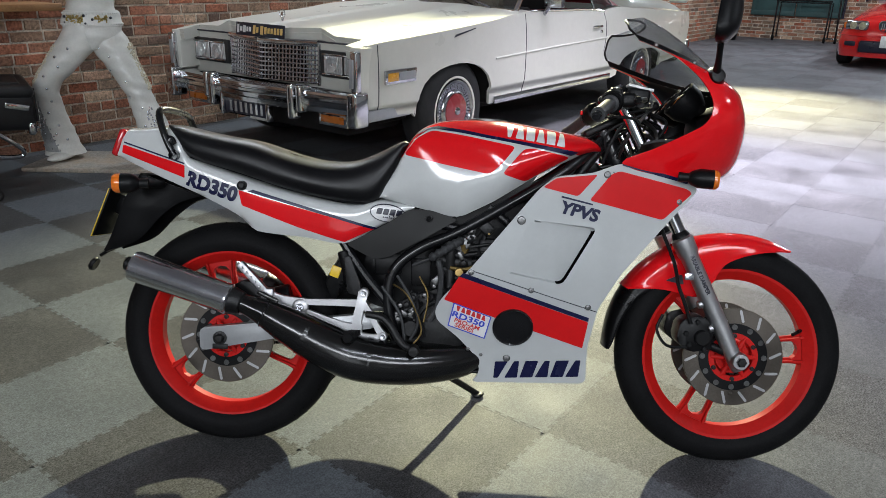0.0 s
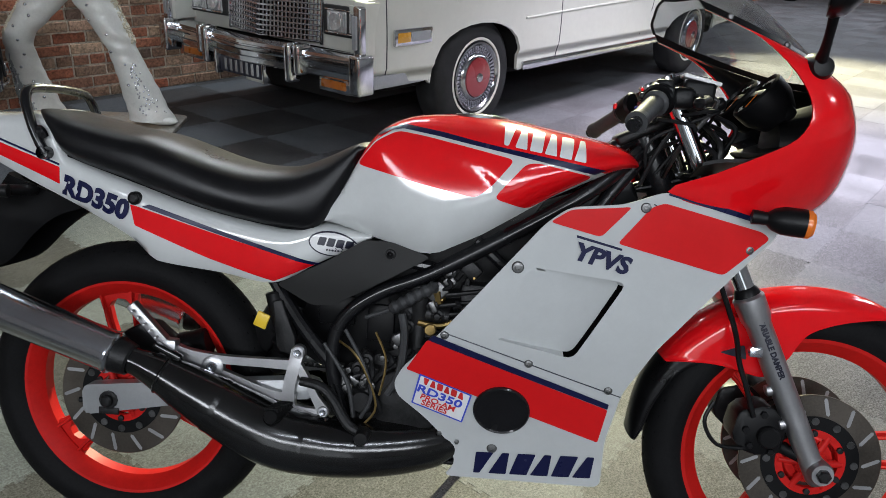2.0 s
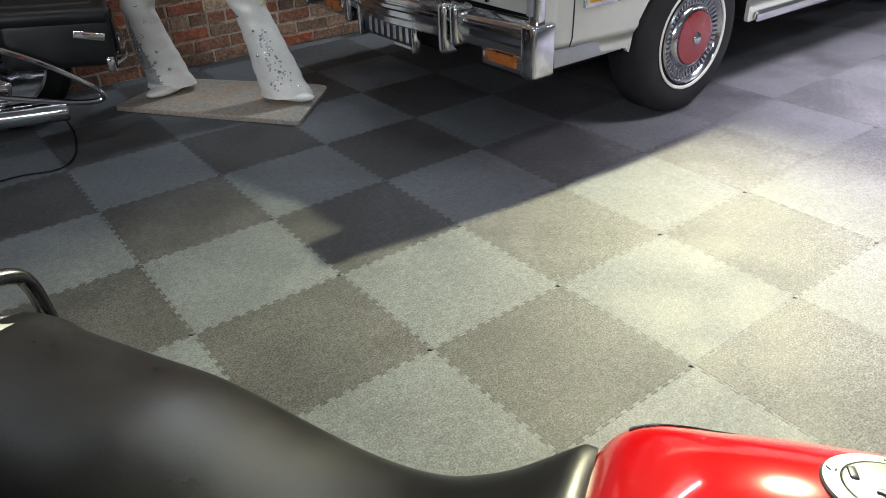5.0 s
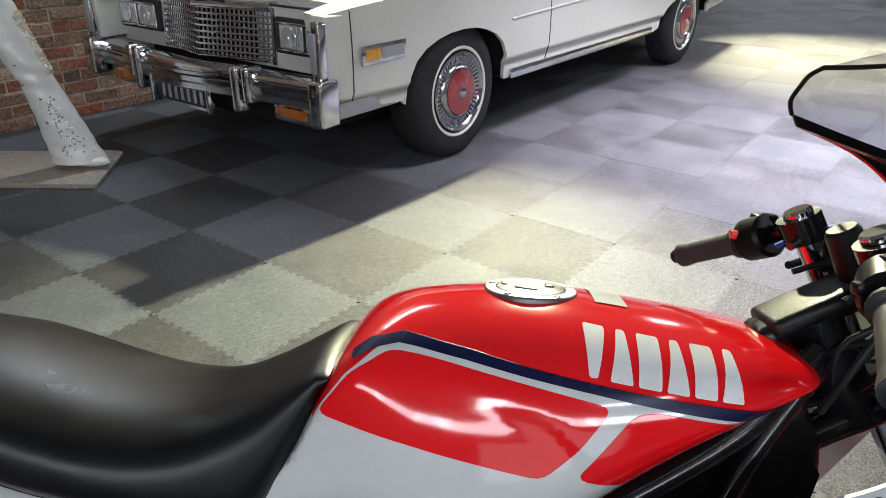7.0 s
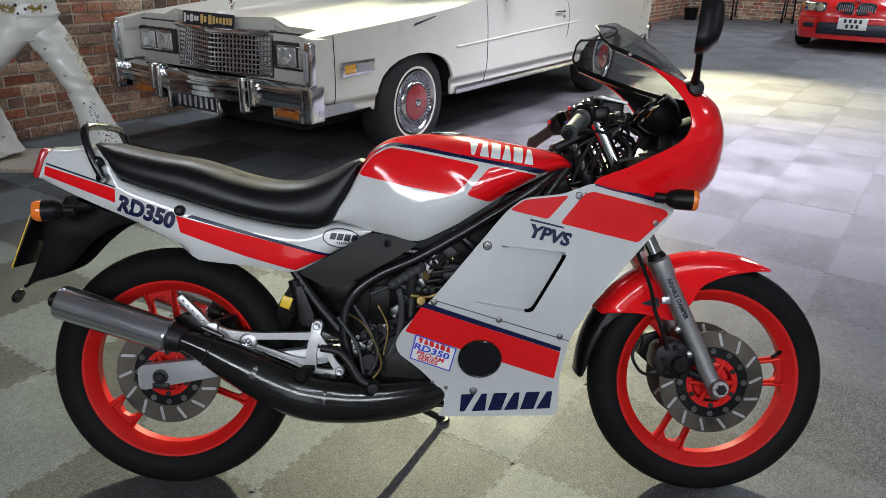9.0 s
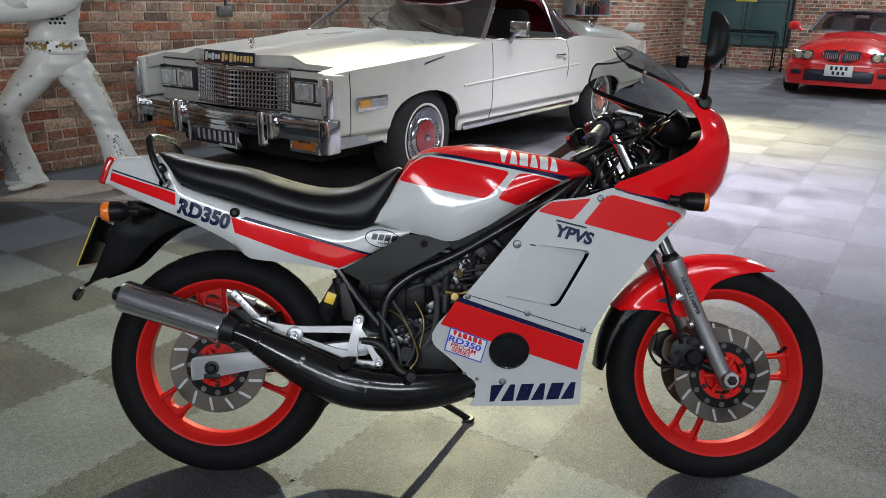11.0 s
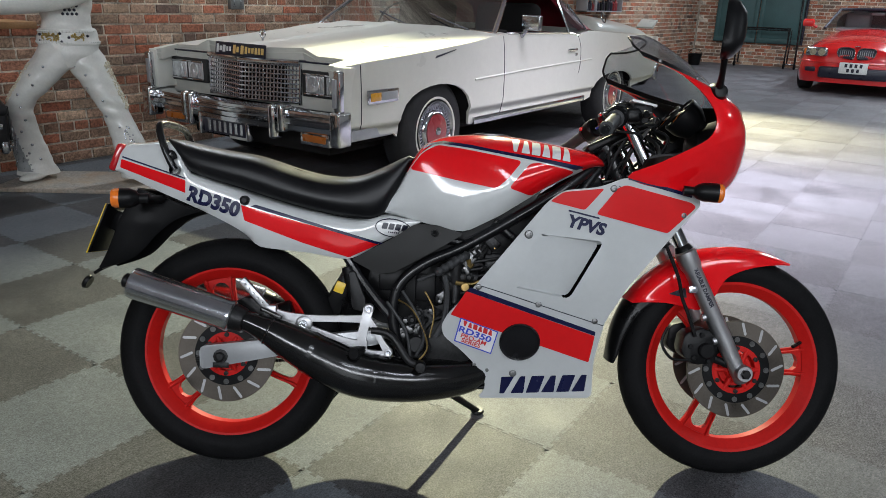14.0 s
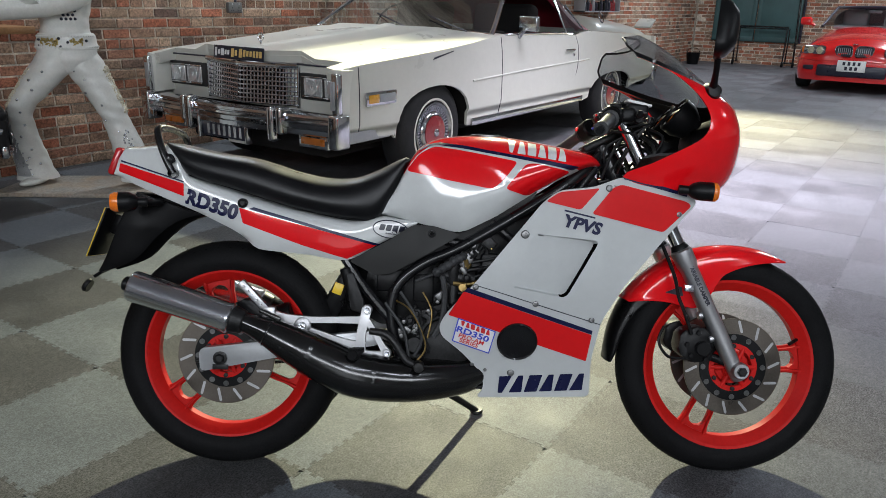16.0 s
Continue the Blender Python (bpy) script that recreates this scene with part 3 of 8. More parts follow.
bm = bmesh.new()
body(bm, [0.405 + 0.59 * i / 90 for i in range(91)], tank_low, tank_top, tank_w0, tank_n, 34, 0.24)
for v in bm.verts:
    if v.co.y < -0.01:
        v.co.y += tank_skin(v.co.x, v.co.z) - tank_y(v.co.x, v.co.z)
    elif v.co.y > 0.01:
        v.co.y -= tank_skin(v.co.x, v.co.z) - tank_y(v.co.x, v.co.z)
white_line = graph((0.40, 0.816), (0.474, 0.815), (0.586, 0.790), (0.695, 0.771), (0.74, 0.74))
for f in bm.faces:
    c_ = f.calc_center_median()
    if c_.x < 0.74 and c_.z < white_line(c_.x):
        f.material_index = 1
tank = part("fuel_tank", bm, RED, bike, "glossy red and white fuel tank with navy pinstripe", angle=50)
tank.data.materials.append(WHITE)


def decal(name, poly, surf, material, parent, lift=0.0012, r=0.008, step=0.011, label=""):
    return part(name, panel(rounded(poly, r), surf, 0.0008, step, lift=lift), material, parent, label, angle=60, skin=surf)


def both(surf):
    return lambda x, z: -surf(x, z)


for sgn, sf in ((-1, tank_skin), (1, both(tank_skin))):
    decal("white_field", [(0.422, 0.704), (0.50, 0.684), (0.60, 0.662), (0.632, 0.666), (0.71, 0.706), (0.825, 0.780), (0.93, 0.832), (0.90, 0.836), (0.80, 0.852), (0.74, 0.861), (0.66, 0.876), (0.60, 0.886), (0.556, 0.894), (0.530, 0.886), (0.500, 0.862), (0.474, 0.828), (0.440, 0.767)], sf, WHITE, tank, 0.0022, 0.006, 0.009, label="white lower half")
    decal("red_field", [(0.470, 0.820), (0.504, 0.864), (0.543, 0.886), (0.60, 0.878), (0.68, 0.863), (0.760, 0.847), (0.724, 0.800), (0.695, 0.775), (0.586, 0.795)], sf, RED, tank, 0.0034, 0.012, 0.009)
    decal("red_field", [(0.780, 0.841), (0.802, 0.844), (0.903, 0.825), (0.830, 0.784), (0.788, 0.759), (0.727, 0.777)], sf, RED, tank, 0.0034, 0.012, 0.009)
    decal("pinstripe", [(0.505, 0.874), (0.528, 0.886), (0.552, 0.8905), (0.621, 0.880), (0.68, 0.869), (0.744, 0.858), (0.905, 0.829), (0.925, 0.838), (0.745, 0.866), (0.68, 0.8775), (0.629, 0.888), (0.556, 0.899), (0.523, 0.892), (0.504, 0.880)], sf, NAVY, tank, 0.0036, 0.003, 0.007)


def letter_blocks(parent, surf, a, b, height, count, material, slant=0.0, lift=0.003, fill=0.82, label="plain block mark"):
    """A mark drawn as a row of plain leaning blocks between two points of the side view."""
    a, b = Vector(a), Vector(b)
    u = (b - a) / count
    up = Vector((-u[1], u[0])).normalized() * height
    lean_ = u.normalized() * slant * height
    for i in range(count):
        p = a + u * (i + (1 - fill) / 2)
        q = p + u * fill
        lo, hi = ((0.32, 0.0), (0.0, 0.30), (0.0, 0.0))[i % 3 if i < 2 else (2 if i % 2 == 0 else 1)] if count == 6 else (0.0, 0.0)
        w_ = u * fill
        decal("mark", [tuple(p + w_ * lo), tuple(q - w_ * lo), tuple(q - w_ * hi + up + lean_), tuple(p + w_ * hi + up + lean_)], surf, material, parent, lift + 0.0006, 0.0025, 0.008, label if i == 0 else "")


letter_blocks(tank, tank_skin, (0.729, 0.8735), (0.888, 0.849), 0.038, 6, WHITED, 0.0, 0.0026, label="white block mark on the tank")
# filler cap and its ring, warning label
bm = bmesh.new()
zc = 0.9245
lathe(bm, [(0.0, 0.0030), (0.037, 0.0030), (0.0385, 0.0022), (0.0392, 0.0004), (0.0400, 0.0022), (0.0510, 0.0016), (0.0525, 0.0002), (0.0525, -0.01), (0, -0.01)], Matrix.Rotation(radians(2), 4, "Y"), 56, (0.690, 0.0, zc))
cap = part("filler_cap", bm, mat("cap_alloy", (0.2, 0.2, 0.205), 0.4, 0.9, 0.15, 16, 180, 0.1), tank, "round alloy filler cap with a keyhole flap")
bm = bmesh.new()
box(bm, (0.684, -0.010, zc + 0.0035), (0.026, 0.007, 0.003), 0.001, Matrix.Rotation(radians(2), 3, "Y") @ Matrix.Rotation(radians(-20), 3, "Z"))
box(bm, (0.712, 0.010, zc + 0.0028), (0.010, 0.014, 0.003), 0.001, Matrix.Rotation(radians(2), 3, "Y"))
box(bm, (0.660, 0.012, zc + 0.0042), (0.006, 0.016, 0.003), 0.001, Matrix.Rotation(radians(2), 3, "Y"))
part("key_flap", bm, INK, cap, "dark key slot")
bm = bmesh.new()
for i in range(5):
    a = 2 * math.pi * i / 5 + 0.3
    lathe(bm, [(0, 0.0036), (0.0035, 0.0032), (0.0042, 0.001)], Matrix.Rotation(radians(2), 4, "Y"), 10, (0.690 + 0.0455 * math.cos(a), 0.0455 * math.sin(a), zc - 0.0016 * math.cos(a)))
part("screw", bm, STEEL, cap)
bm = bmesh.new()
gridv = []
for i in range(9):
    gridv.append([])
    for j in range(13):
        x, y = 0.758 + 0.036 * i / 8, -0.030 + 0.100 * j / 12
        u = (1 - min(1, abs(y) / tank_w0(x)) ** 2) ** (1 / tank_n(x))
        gridv[-1].append(bm.verts.new((x, y, tank_low(x) + (tank_top(x) - tank_low(x)) * u + 0.0012)))
for p, q in zip(gridv, gridv[1:]):
    for j in range(12):
        bm.faces.new((p[j], p[j + 1], q[j + 1], q[j]))
part("warning_label", bm, WHITED, tank, "pale paper warning label")

# --- seat
seat_top = graph((-0.165, 0.886), (-0.136, 0.884), (-0.088, 0.874), (-0.016, 0.861), (0.056, 0.851), (0.114, 0.835), (0.186, 0.814), (0.259, 0.801), (0.331, 0.804), (0.389, 0.826), (0.447, 0.854), (0.474, 0.861), (0.480, 0.853))
seat_low = graph((-0.165, 0.874), (-0.128, 0.83), (-0.097, 0.795), (0.04, 0.756), (0.186, 0.714), (0.332, 0.689), (0.394, 0.694), (0.434, 0.756), (0.470, 0.835), (0.480, 0.846))
seat_w = graph((-0.165, 0.095), (-0.12, 0.125), (0.0, 0.142), (0.12, 0.150), (0.25, 0.148), (0.36, 0.134), (0.44, 0.120), (0.48, 0.112))
bm = bmesh.new()
body(bm, [-0.165 + 0.645 * i / 54 for i in range(55)], seat_low, seat_top, seat_w, graph((-0.165, 6.0), (0.1, 6.0), (0.3, 5.0), (0.48, 8.0)), 22, 0.16)
seat = part("seat", bm, VINYL, bike, "long black vinyl dual seat with a raised nose", angle=55)
bm = bmesh.new()
for s in (-1, 1):
    tube(bm, [(-0.10, s * 0.109, 0.797), (0.04, s * 0.1225, 0.758), (0.186, s * 0.1265, 0.717), (0.332, s * 0.1175, 0.691), (0.39, s * 0.109, 0.695)], 0.003, 6)
part("piping", bm, PLASTIC, seat)

# --- tail
tail_top = graph((-0.308, 0.80), (-0.30, 0.83), (-0.285, 0.872), (-0.25, 0.876), (-0.14, 0.886), (-0.12, 0.84), (-0.095, 0.800), (0.04, 0.758), (0.186, 0.718), (0.332, 0.692), (0.40, 0.704), (0.45, 0.697), (0.502, 0.687))
tail_low = graph((-0.308, 0.795), (-0.20, 0.748), (-0.072, 0.697), (0.03, 0.648), (0.07, 0.615), (0.10, 0.604), (0.214, 0.594), (0.317, 0.582), (0.40, 0.625), (0.49, 0.673), (0.502, 0.68))
tail_w = graph((-0.308, 0.088), (-0.25, 0.098), (-0.1, 0.118), (0.05, 0.130), (0.2, 0.134), (0.35, 0.128), (0.502, 0.112))
tail_y = on_body(tail_low, tail_top, tail_w, 14.0, 0.12)
bm = bmesh.new()
body(bm, [-0.308 + 0.81 * i / 60 for i in range(61)], tail_low, tail_top, tail_w, 14.0, 14, 0.12)
tail = part("tail_cowl", bm, WHITE, bike, "glossy white tail cowl with red and navy stripes", angle=50)
for sf in (tail_y, both(tail_y)):
    decal("stripe", [(-0.290, 0.826), (-0.294, 0.804), (-0.113, 0.741), (-0.113, 0.774)], sf, RED, tail, 0.0012, 0.003, label="red stripe")
    decal("pinstripe", [(-0.288, 0.830), (-0.113, 0.777), (-0.113, 0.781), (-0.287, 0.834)], sf, NAVY, tail, 0.0013, 0.001)
    decal("stripe", [(0.036, 0.714), (0.046, 0.674), (0.20, 0.620), (0.318, 0.585), (0.395, 0.622)], sf, RED, tail, 0.0012, 0.003, label="red stripe")
    decal("pinstripe", [(0.060, 0.711), (0.39, 0.622), (0.412, 0.623), (0.075, 0.716)], sf, NAVY, tail, 0.0016, 0.001, label="navy pinstripe")


def side_text(text, a, b, size, material, parent, surf, width=1.0, bold=0.0, shear=0.0, lift=0.0015):
    a, b = Vector(a), Vector(b)
    u = (b - a).normalized()
    n = Vector((-u[1], u[0]))

    def place(p, q, d):
        w = a + u * (p + q * shear) + n * q
        y = surf(w[0], w[1])
        return (w[0], y - (lift + d) if y < 0 else y + lift + d, w[1])
    return words(text, place, size, material, parent, bold=bold, width=width)


side_text("RD350", (-0.112, 0.7255), (0.024, 0.6840), 0.052, NAVY, tail, tail_y, 0.98, 0.0026)
bm = bmesh.new()
lathe(bm, [(0, 0.010), (0.006, 0.010), (0.009, 0.008), (0.010, 0.004), (0.010, 0.004), (0.011, 0.007), (0.0125, 0.006), (0.013, -0.004)], Matrix.Rotation(radians(90), 4, "X"), 24, (0.046, -0.129, 0.726))
part("seat_lock", bm, DARKALU, tail, "round seat lock with a black ring")
# oval sticker with a dark rim, drawn as plain bars
for r0, r1, m_, lf in ((0.047, 0.025, INK, 0.0020), (0.044, 0.022, WHITED, 0.0027)):
    decal("sticker", [(0.432 + r0 * math.cos(2 * math.pi * i / 24) - 0.12 * r1 * math.sin(2 * math.pi * i / 24) * 0, 0.665 + r1 * math.sin(2 * math.pi * i / 24) - 0.10 * r0 * math.cos(2 * math.pi * i / 24)) for i in range(24)], tail_y, m_, tail, lf, 0.001)
letter_blocks(tail, tail_y, (0.400, 0.664), (0.468, 0.657), 0.016, 4, INK, 0.2, 0.0036)
letter_blocks(tail, tail_y, (0.418, 0.653), (0.448, 0.650), 0.004, 6, INK, 0.0, 0.0036)

bm = bmesh.new()
box(bm, (-0.312, 0, 0.832), (0.022, 0.155, 0.078), 0.01, Matrix.Rotation(radians(20), 3, "Y"), 3)
part("tail_light", bm, REDLENS, bike, "red tail lamp lens")
bm = bmesh.new()
tube(bm, [(-0.138, -0.122, 0.800), (-0.150, -0.124, 0.822), (-0.168, -0.122, 0.862), (-0.183, -0.112, 0.905), (-0.185, -0.085, 0.922), (-0.182, 0.0, 0.926), (-0.185, 0.085, 0.922), (-0.183, 0.112, 0.905), (-0.168, 0.122, 0.862), (-0.150, 0.124, 0.822), (-0.138, 0.122, 0.800)], 0.0095, 12)
for s in (-1, 1):
    tube(bm, [(-0.160, s * 0.118, 0.845), (-0.148, s * 0.122, 0.840), (-0.140, s * 0.119, 0.828)], [0.008, 0.011, 0.008], 10)
    lathe(bm, [(0, 0.012), (0.008, 0.011), (0.012, 0.006), (0.012, -0.02)], Matrix.Rotation(radians(90 * -s * -1 if s < 0 else -90), 4, "X"), 14, (-0.137, s * 0.116, 0.800))
part("grab_rail", bm, FRAMEP, bike, "black tubular grab rail")

# rear mudguard, plate and lamp
bm = bmesh.new()
ridge = catmull([(-0.262, 0.752), (-0.300, 0.690), (-0.325, 0.630), (-0.345, 0.580), (-0.366, 0.537)], 6)
under = catmull([(-0.085, 0.694), (-0.150, 0.672), (-0.205, 0.630), (-0.268, 0.566), (-0.358, 0.530)], 6)
rings = []
for p, q in zip(ridge, under):
    w = 0.070 - 0.018 * max(0.0, (0.66 - p[1]) / 0.13)
    dx, dz = q[0] - p[0], q[1] - p[1]
    ring = []
    for u, k in ((0.0, 0.0), (0.0, 0.75), (0.04, 0.95), (0.12, 1.0), (0.5, 1.04), (0.88, 1.0), (1.0, 0.92), (0.97, 0.86), (0.5, 0.88), (0.2, 0.84), (0.10, 0.6), (0.09, 0.0)):
        ring.append((p[0] + dx * u, w * k, p[1] + dz * u))
    rings.append([bm.verts.new((x, -y, z)) for x, y, z in ring] + [bm.verts.new((x, y, z)) for x, y, z in ring[-2:0:-1]])
for a, b in zip(rings, rings[1:]):
    for i in range(len(a)):
        bm.faces.new((a[i - 1], a[i], b[i], b[i - 1]))
bm.faces.new(rings[0][::-1])
bm.faces.new(rings[-1])
mg = part("mudguard", bm, PLASTIC, bike, "black plastic rear mudguard", angle=40)
bm = bmesh.new()
tube(bm, [(-0.36, 0, 0.537), (-0.38, 0.0, 0.528), (-0.402, 0.0, 0.514)], [0.005, 0.005, 0.005], 8)
lathe(bm, [(0, 0.006), (0.018, 0.005), (0.021, 0.0), (0.018, -0.008), (0, -0.008)], Matrix.Translation((-0.422, 0, 0.490)) @ Matrix.Rotation(radians(-62), 4, "Y"), 18)
part("reflector_stalk", bm, PLASTIC, mg, "black reflector on a wire stalk")
TILTP = Matrix.Rotation(radians(21), 3, "Y")
bm = bmesh.new()
box(bm, (-0.352, 0.0, 0.642), (0.0025, 0.20, 0.140), 0.0005, TILTP)
plate_ = part("number_plate", bm, YELLOW, mg, "yellow rear number plate")
bm = bmesh.new()
box(bm, (-0.3485, 0.0, 0.6425), (0.004, 0.196, 0.138), 0.001, TILTP)
box(bm, (-0.325, 0.0, 0.660), (0.04, 0.06, 0.06), 0.01, TILTP)
part("plate_backing", bm, PLASTIC, plate_, "black plate backing")


def indicator(c, d, name, r=0.026, amber=0.02):
    """c: stalk's foot, d: the unit's outer end."""
    c, d = Vector(c), Vector(d)
    u = (d - c).normalized()
    L_ = (d - c).length
    bm = bmesh.new()
    lathe(bm, [(0, 0), (r * 0.5, 0), (r * 0.45, L_ * 0.25), (r * 0.75, L_ * 0.34), (r * 0.98, L_ * 0.5), (r, L_ - amber), (0, L_ - amber)], along(c, d), 20)
    rod(bm, tuple(c.lerp(d, 0.3)), (c.x + 0.01, c.y * 0.55, c.z), r * 0.42)
    ob = part(name, bm, PLASTIC, bike, "black turn signal with an amber lens")
    bm = bmesh.new()
    lathe(bm, [(0, L_ - amber), (r, L_ - amber + 0.0005), (r * 0.98, L_ - amber * 0.4), (r * 0.8, L_), (0, L_ + 0.002)], along(c, d), 20)
    part("lens", bm, AMBER, ob, "amber lens")
    return ob


indicator((-0.195, -0.150, 0.724), (-0.280, -0.172, 0.722), "turn_signal")
indicator((-0.195, 0.150, 0.724), (-0.280, 0.172, 0.722), "turn_signal")
indicator((1.155, -0.220, 0.782), (1.248, -0.236, 0.776), "turn_signal", 0.024, 0.013)
indicator((1.155, 0.220, 0.782), (1.248, 0.236, 0.776), "turn_signal", 0.024, 0.013)

# --- grey side panel
side_w = lambda x, z: -0.118 + max(0, (0.60 - z)) * 0.10
SP = [(0.490, 0.678), (0.545, 0.677), (0.618, 0.655), (0.538, 0.606), (0.436, 0.548), (0.392, 0.543), (0.322, 0.580), (0.42, 0.632)]
for s in (-1, 1):
    sp = part("side_panel", panel(rounded(SP, 0.012), side_w if s < 0 else both(side_w), 0.02, 0.03), GREYP, bike, "matt dark grey side panel")
    bm = bmesh.new()
    lathe(bm, [(0, 0.004), (0.003, 0.001), (0.006, 0.004), (0.009, 0.003), (0.010, -0.002)], Matrix.Rotation(radians(90 if s < 0 else -90), 4, "X"), 14, (0.541, s * 0.120, 0.655))
    part("screw", bm, DARKALU, sp)

# --- lower fairing
fair_w = graph((0.20, 0.088), (0.29, 0.106), (0.40, 0.140), (0.53, 0.176), (0.66, 0.188), (0.80, 0.200), (0.90, 0.200))


def fair_skin(x, z):
    return -(fair_w(z) - 0.10 * max(0, x - 0.98) - 0.02 * max(0, 0.7 - x))


# scoop: pressed in from a fading rear line to a deep hooked front edge
SCOOP = rounded([(0.795, 0.664), (0.970, 0.648), (0.890, 0.498), (0.738, 0.527)], 0.016, 3)


def in_scoop(x, z):
    return all((b[0] - a[0]) * (z - a[1]) - (b[1] - a[1]) * (x - a[0]) < 0 for a, b in zip(SCOOP, SCOOP[1:] + SCOOP[:1]))


def scoop_skin(x, z):
    far = ((x - 0.744) * 0.137 - (z - 0.527) * 0.056) / 0.148
    return fair_skin(x, z) + 0.027 * min(1.0, max(0.0, far / 0.15)) ** 1.3


FP = [(0.822, 0.744), (0.860, 0.774), (0.951, 0.785), (1.020, 0.812), (1.208, 0.769), (1.218, 0.748), (1.153, 0.672), (1.038, 0.530), (0.988, 0.436), (0.971, 0.330), (0.974, 0.223), (0.666, 0.215), (0.690, 0.245), (0.676, 0.290), (0.624, 0.345), (0.572, 0.387), (0.564, 0.414), (0.580, 0.448), (0.652, 0.530)]
for s, sf in ((-1, fair_skin), (1, both(fair_skin))):
    fl = part("lower_fairing", panel(rounded(FP, 0.018, 4), sf, 0.005, 0.012, (in_scoop,), 0.0, [(p, (q[1] - p[1], p[0] - q[0])) for p, q in zip(SCOOP, SCOOP[1:] + SCOOP[:1])]), WHITES, bike, "white side fairing with red fields and an air scoop", angle=45, skin=sf)
    sc = scoop_skin if s < 0 else both(scoop_skin)
    hollow = part("air_scoop", panel(SCOOP, sc, 0.003, 0.016), WHITES, fl, "pressed white air scoop", skin=sc)
    for dark in (0, 1):
        bm = bmesh.new()
        for p, q in zip(SCOOP, SCOOP[1:] + SCOOP[:1]):
            mx, mz = (p[0] + q[0]) / 2, (p[1] + q[1]) / 2
            front_edge = mx > 0.872 and (mx - 0.872) / 0.106 > (mz - 0.497) / 0.150 - 0.12
            if front_edge == bool(dark):
                bm.faces.new([bm.verts.new(v) for v in ((p[0], sf(*p), p[1]), (q[0], sf(*q), q[1]), (q[0] + (0.86 - q[0]) * 0.055, sc(*q) * 1.0008, q[1] + (0.585 - q[1]) * 0.055), (p[0] + (0.86 - p[0]) * 0.055, sc(*p) * 1.0008, p[1] + (0.585 - p[1]) * 0.055))])
        part("scoop_slot" if dark else "scoop_wall", bm, GROOVE if dark else WHITES, hollow, "dark slot at the front of the scoop" if dark else "")
    decal("red_field", [(0.828, 0.746), (0.862, 0.770), (0.945, 0.7795), (0.964, 0.782), (0.917, 0.726)], sf, REDS, fl, 0.0024, 0.008, label="red field")
    decal("red_field", [(0.996, 0.783), (1.018, 0.792), (1.190, 0.753), (1.205, 0.742), (1.134, 0.673), (0.946, 0.717)], sf, REDS, fl, 0.0024, 0.008, label="red field")
    decal("pinstripe", [(1.022, 0.806), (1.19, 0.765), (1.192, 0.773), (1.026, 0.815)], sf, NAVY, fl, 0.0027, 0.002)
    decal("red_field", [(0.626, 0.511), (0.966, 0.399), (0.957, 0.325), (0.588, 0.447)], sf, REDS, fl, 0.0024, 0.004, label="red field")
    decal("pinstripe", [(0.627, 0.511), (0.966, 0.400), (0.967, 0.411), (0.637, 0.521)], sf, NAVY, fl, 0.0027, 0.002, label="navy pinstripe")
    if s < 0:
        FAIR = fl
# panel seam and bolts
bm = bmesh.new()
tube(bm, [(x, fair_skin(x, z) - 0.0002, z) for x, z in [(0.655, 0.528 - 0.0), (0.75, 0.500), (0.86, 0.466), (0.986, 0.428)]], 0.0012, 5)
tube(bm, [(x, fair_skin(x, z) - 0.0004, z) for x, z in [(1.0, 0.789), (1.07, 0.752), (1.12, 0.732), (1.155, 0.722)]], 0.0010, 5)
part("panel_seam", bm, INK, FAIR)
bm = bmesh.new()
for x, z, r in ((0.779, 0.661, 0.011), (0.987, 0.782, 0.009), (0.657, 0.523, 0.008), (0.813, 0.481, 0.008), (0.962, 0.440, 0.008), (0.759, 0.288, 0.010), (1.173, 0.720, 0.008)):
    lathe(bm, [(0, 0.0025), (r * 0.35, 0.0025), (r * 0.4, 0.004), (r * 0.8, 0.0035), (r, 0.001), (r, -0.003)], Matrix.Rotation(radians(90), 4, "X"), 14, (x, fair_skin(x, z), z))
part("fairing_bolt", bm, BOLT, FAIR, "steel fairing bolts")
# round black cover window
bm = bmesh.new()
lathe(bm, [(0, 0.0045), (0.030, 0.004), (0.044, 0.0025), (0.048, 0.003), (0.051, 0.0055), (0.0535, 0.003), (0.0535, -0.004)], Matrix.Translation((0.771, fair_skin(0.771, 0.377) - 0.003, 0.377)) @ Matrix.Rotation(radians(108), 4, "X"), 40)
part("round_opening", bm, FRAMEP, FAIR, "round glossy black opening")
# square sticker
decal("sticker", [(0.614, 0.440), (0.714, 0.404), (0.698, 0.341), (0.599, 0.375)], fair_skin, BLUEW, FAIR, 0.0032, 0.002)
decal("sticker_face", [(0.6165, 0.436), (0.7105, 0.4025), (0.6960, 0.345), (0.6025, 0.377)], fair_skin, WHITED, FAIR, 0.0038, 0.001)
REDINK = mat("red_ink", (0.55, 0.02, 0.02), 0.4)
letter_blocks(FAIR, fair_skin, (0.619, 0.4195), (0.699, 0.3915), 0.014, 6, REDINK, -0.2, 0.0040)
side_text("RD350", (0.608, 0.404), (0.708, 0.369), 0.022, BLUEW, FAIR, fair_skin, 1.45, 0.0006, lift=0.0044)
side_text("PRO-AM", (0.615, 0.388), (0.695, 0.360), 0.016, REDINK, FAIR, fair_skin, 1.2, 0.0003, lift=0.0044)
side_text("SERIES", (0.617, 0.375), (0.695, 0.3477), 0.016, REDINK, FAIR, fair_skin, 1.2, 0.0003, lift=0.0044)
side_text("YPVS", (0.872, 0.686), (0.983, 0.660), 0.042, NAVY, FAIR, fair_skin, 1.06, 0.0018, 0.12, 0.0026)
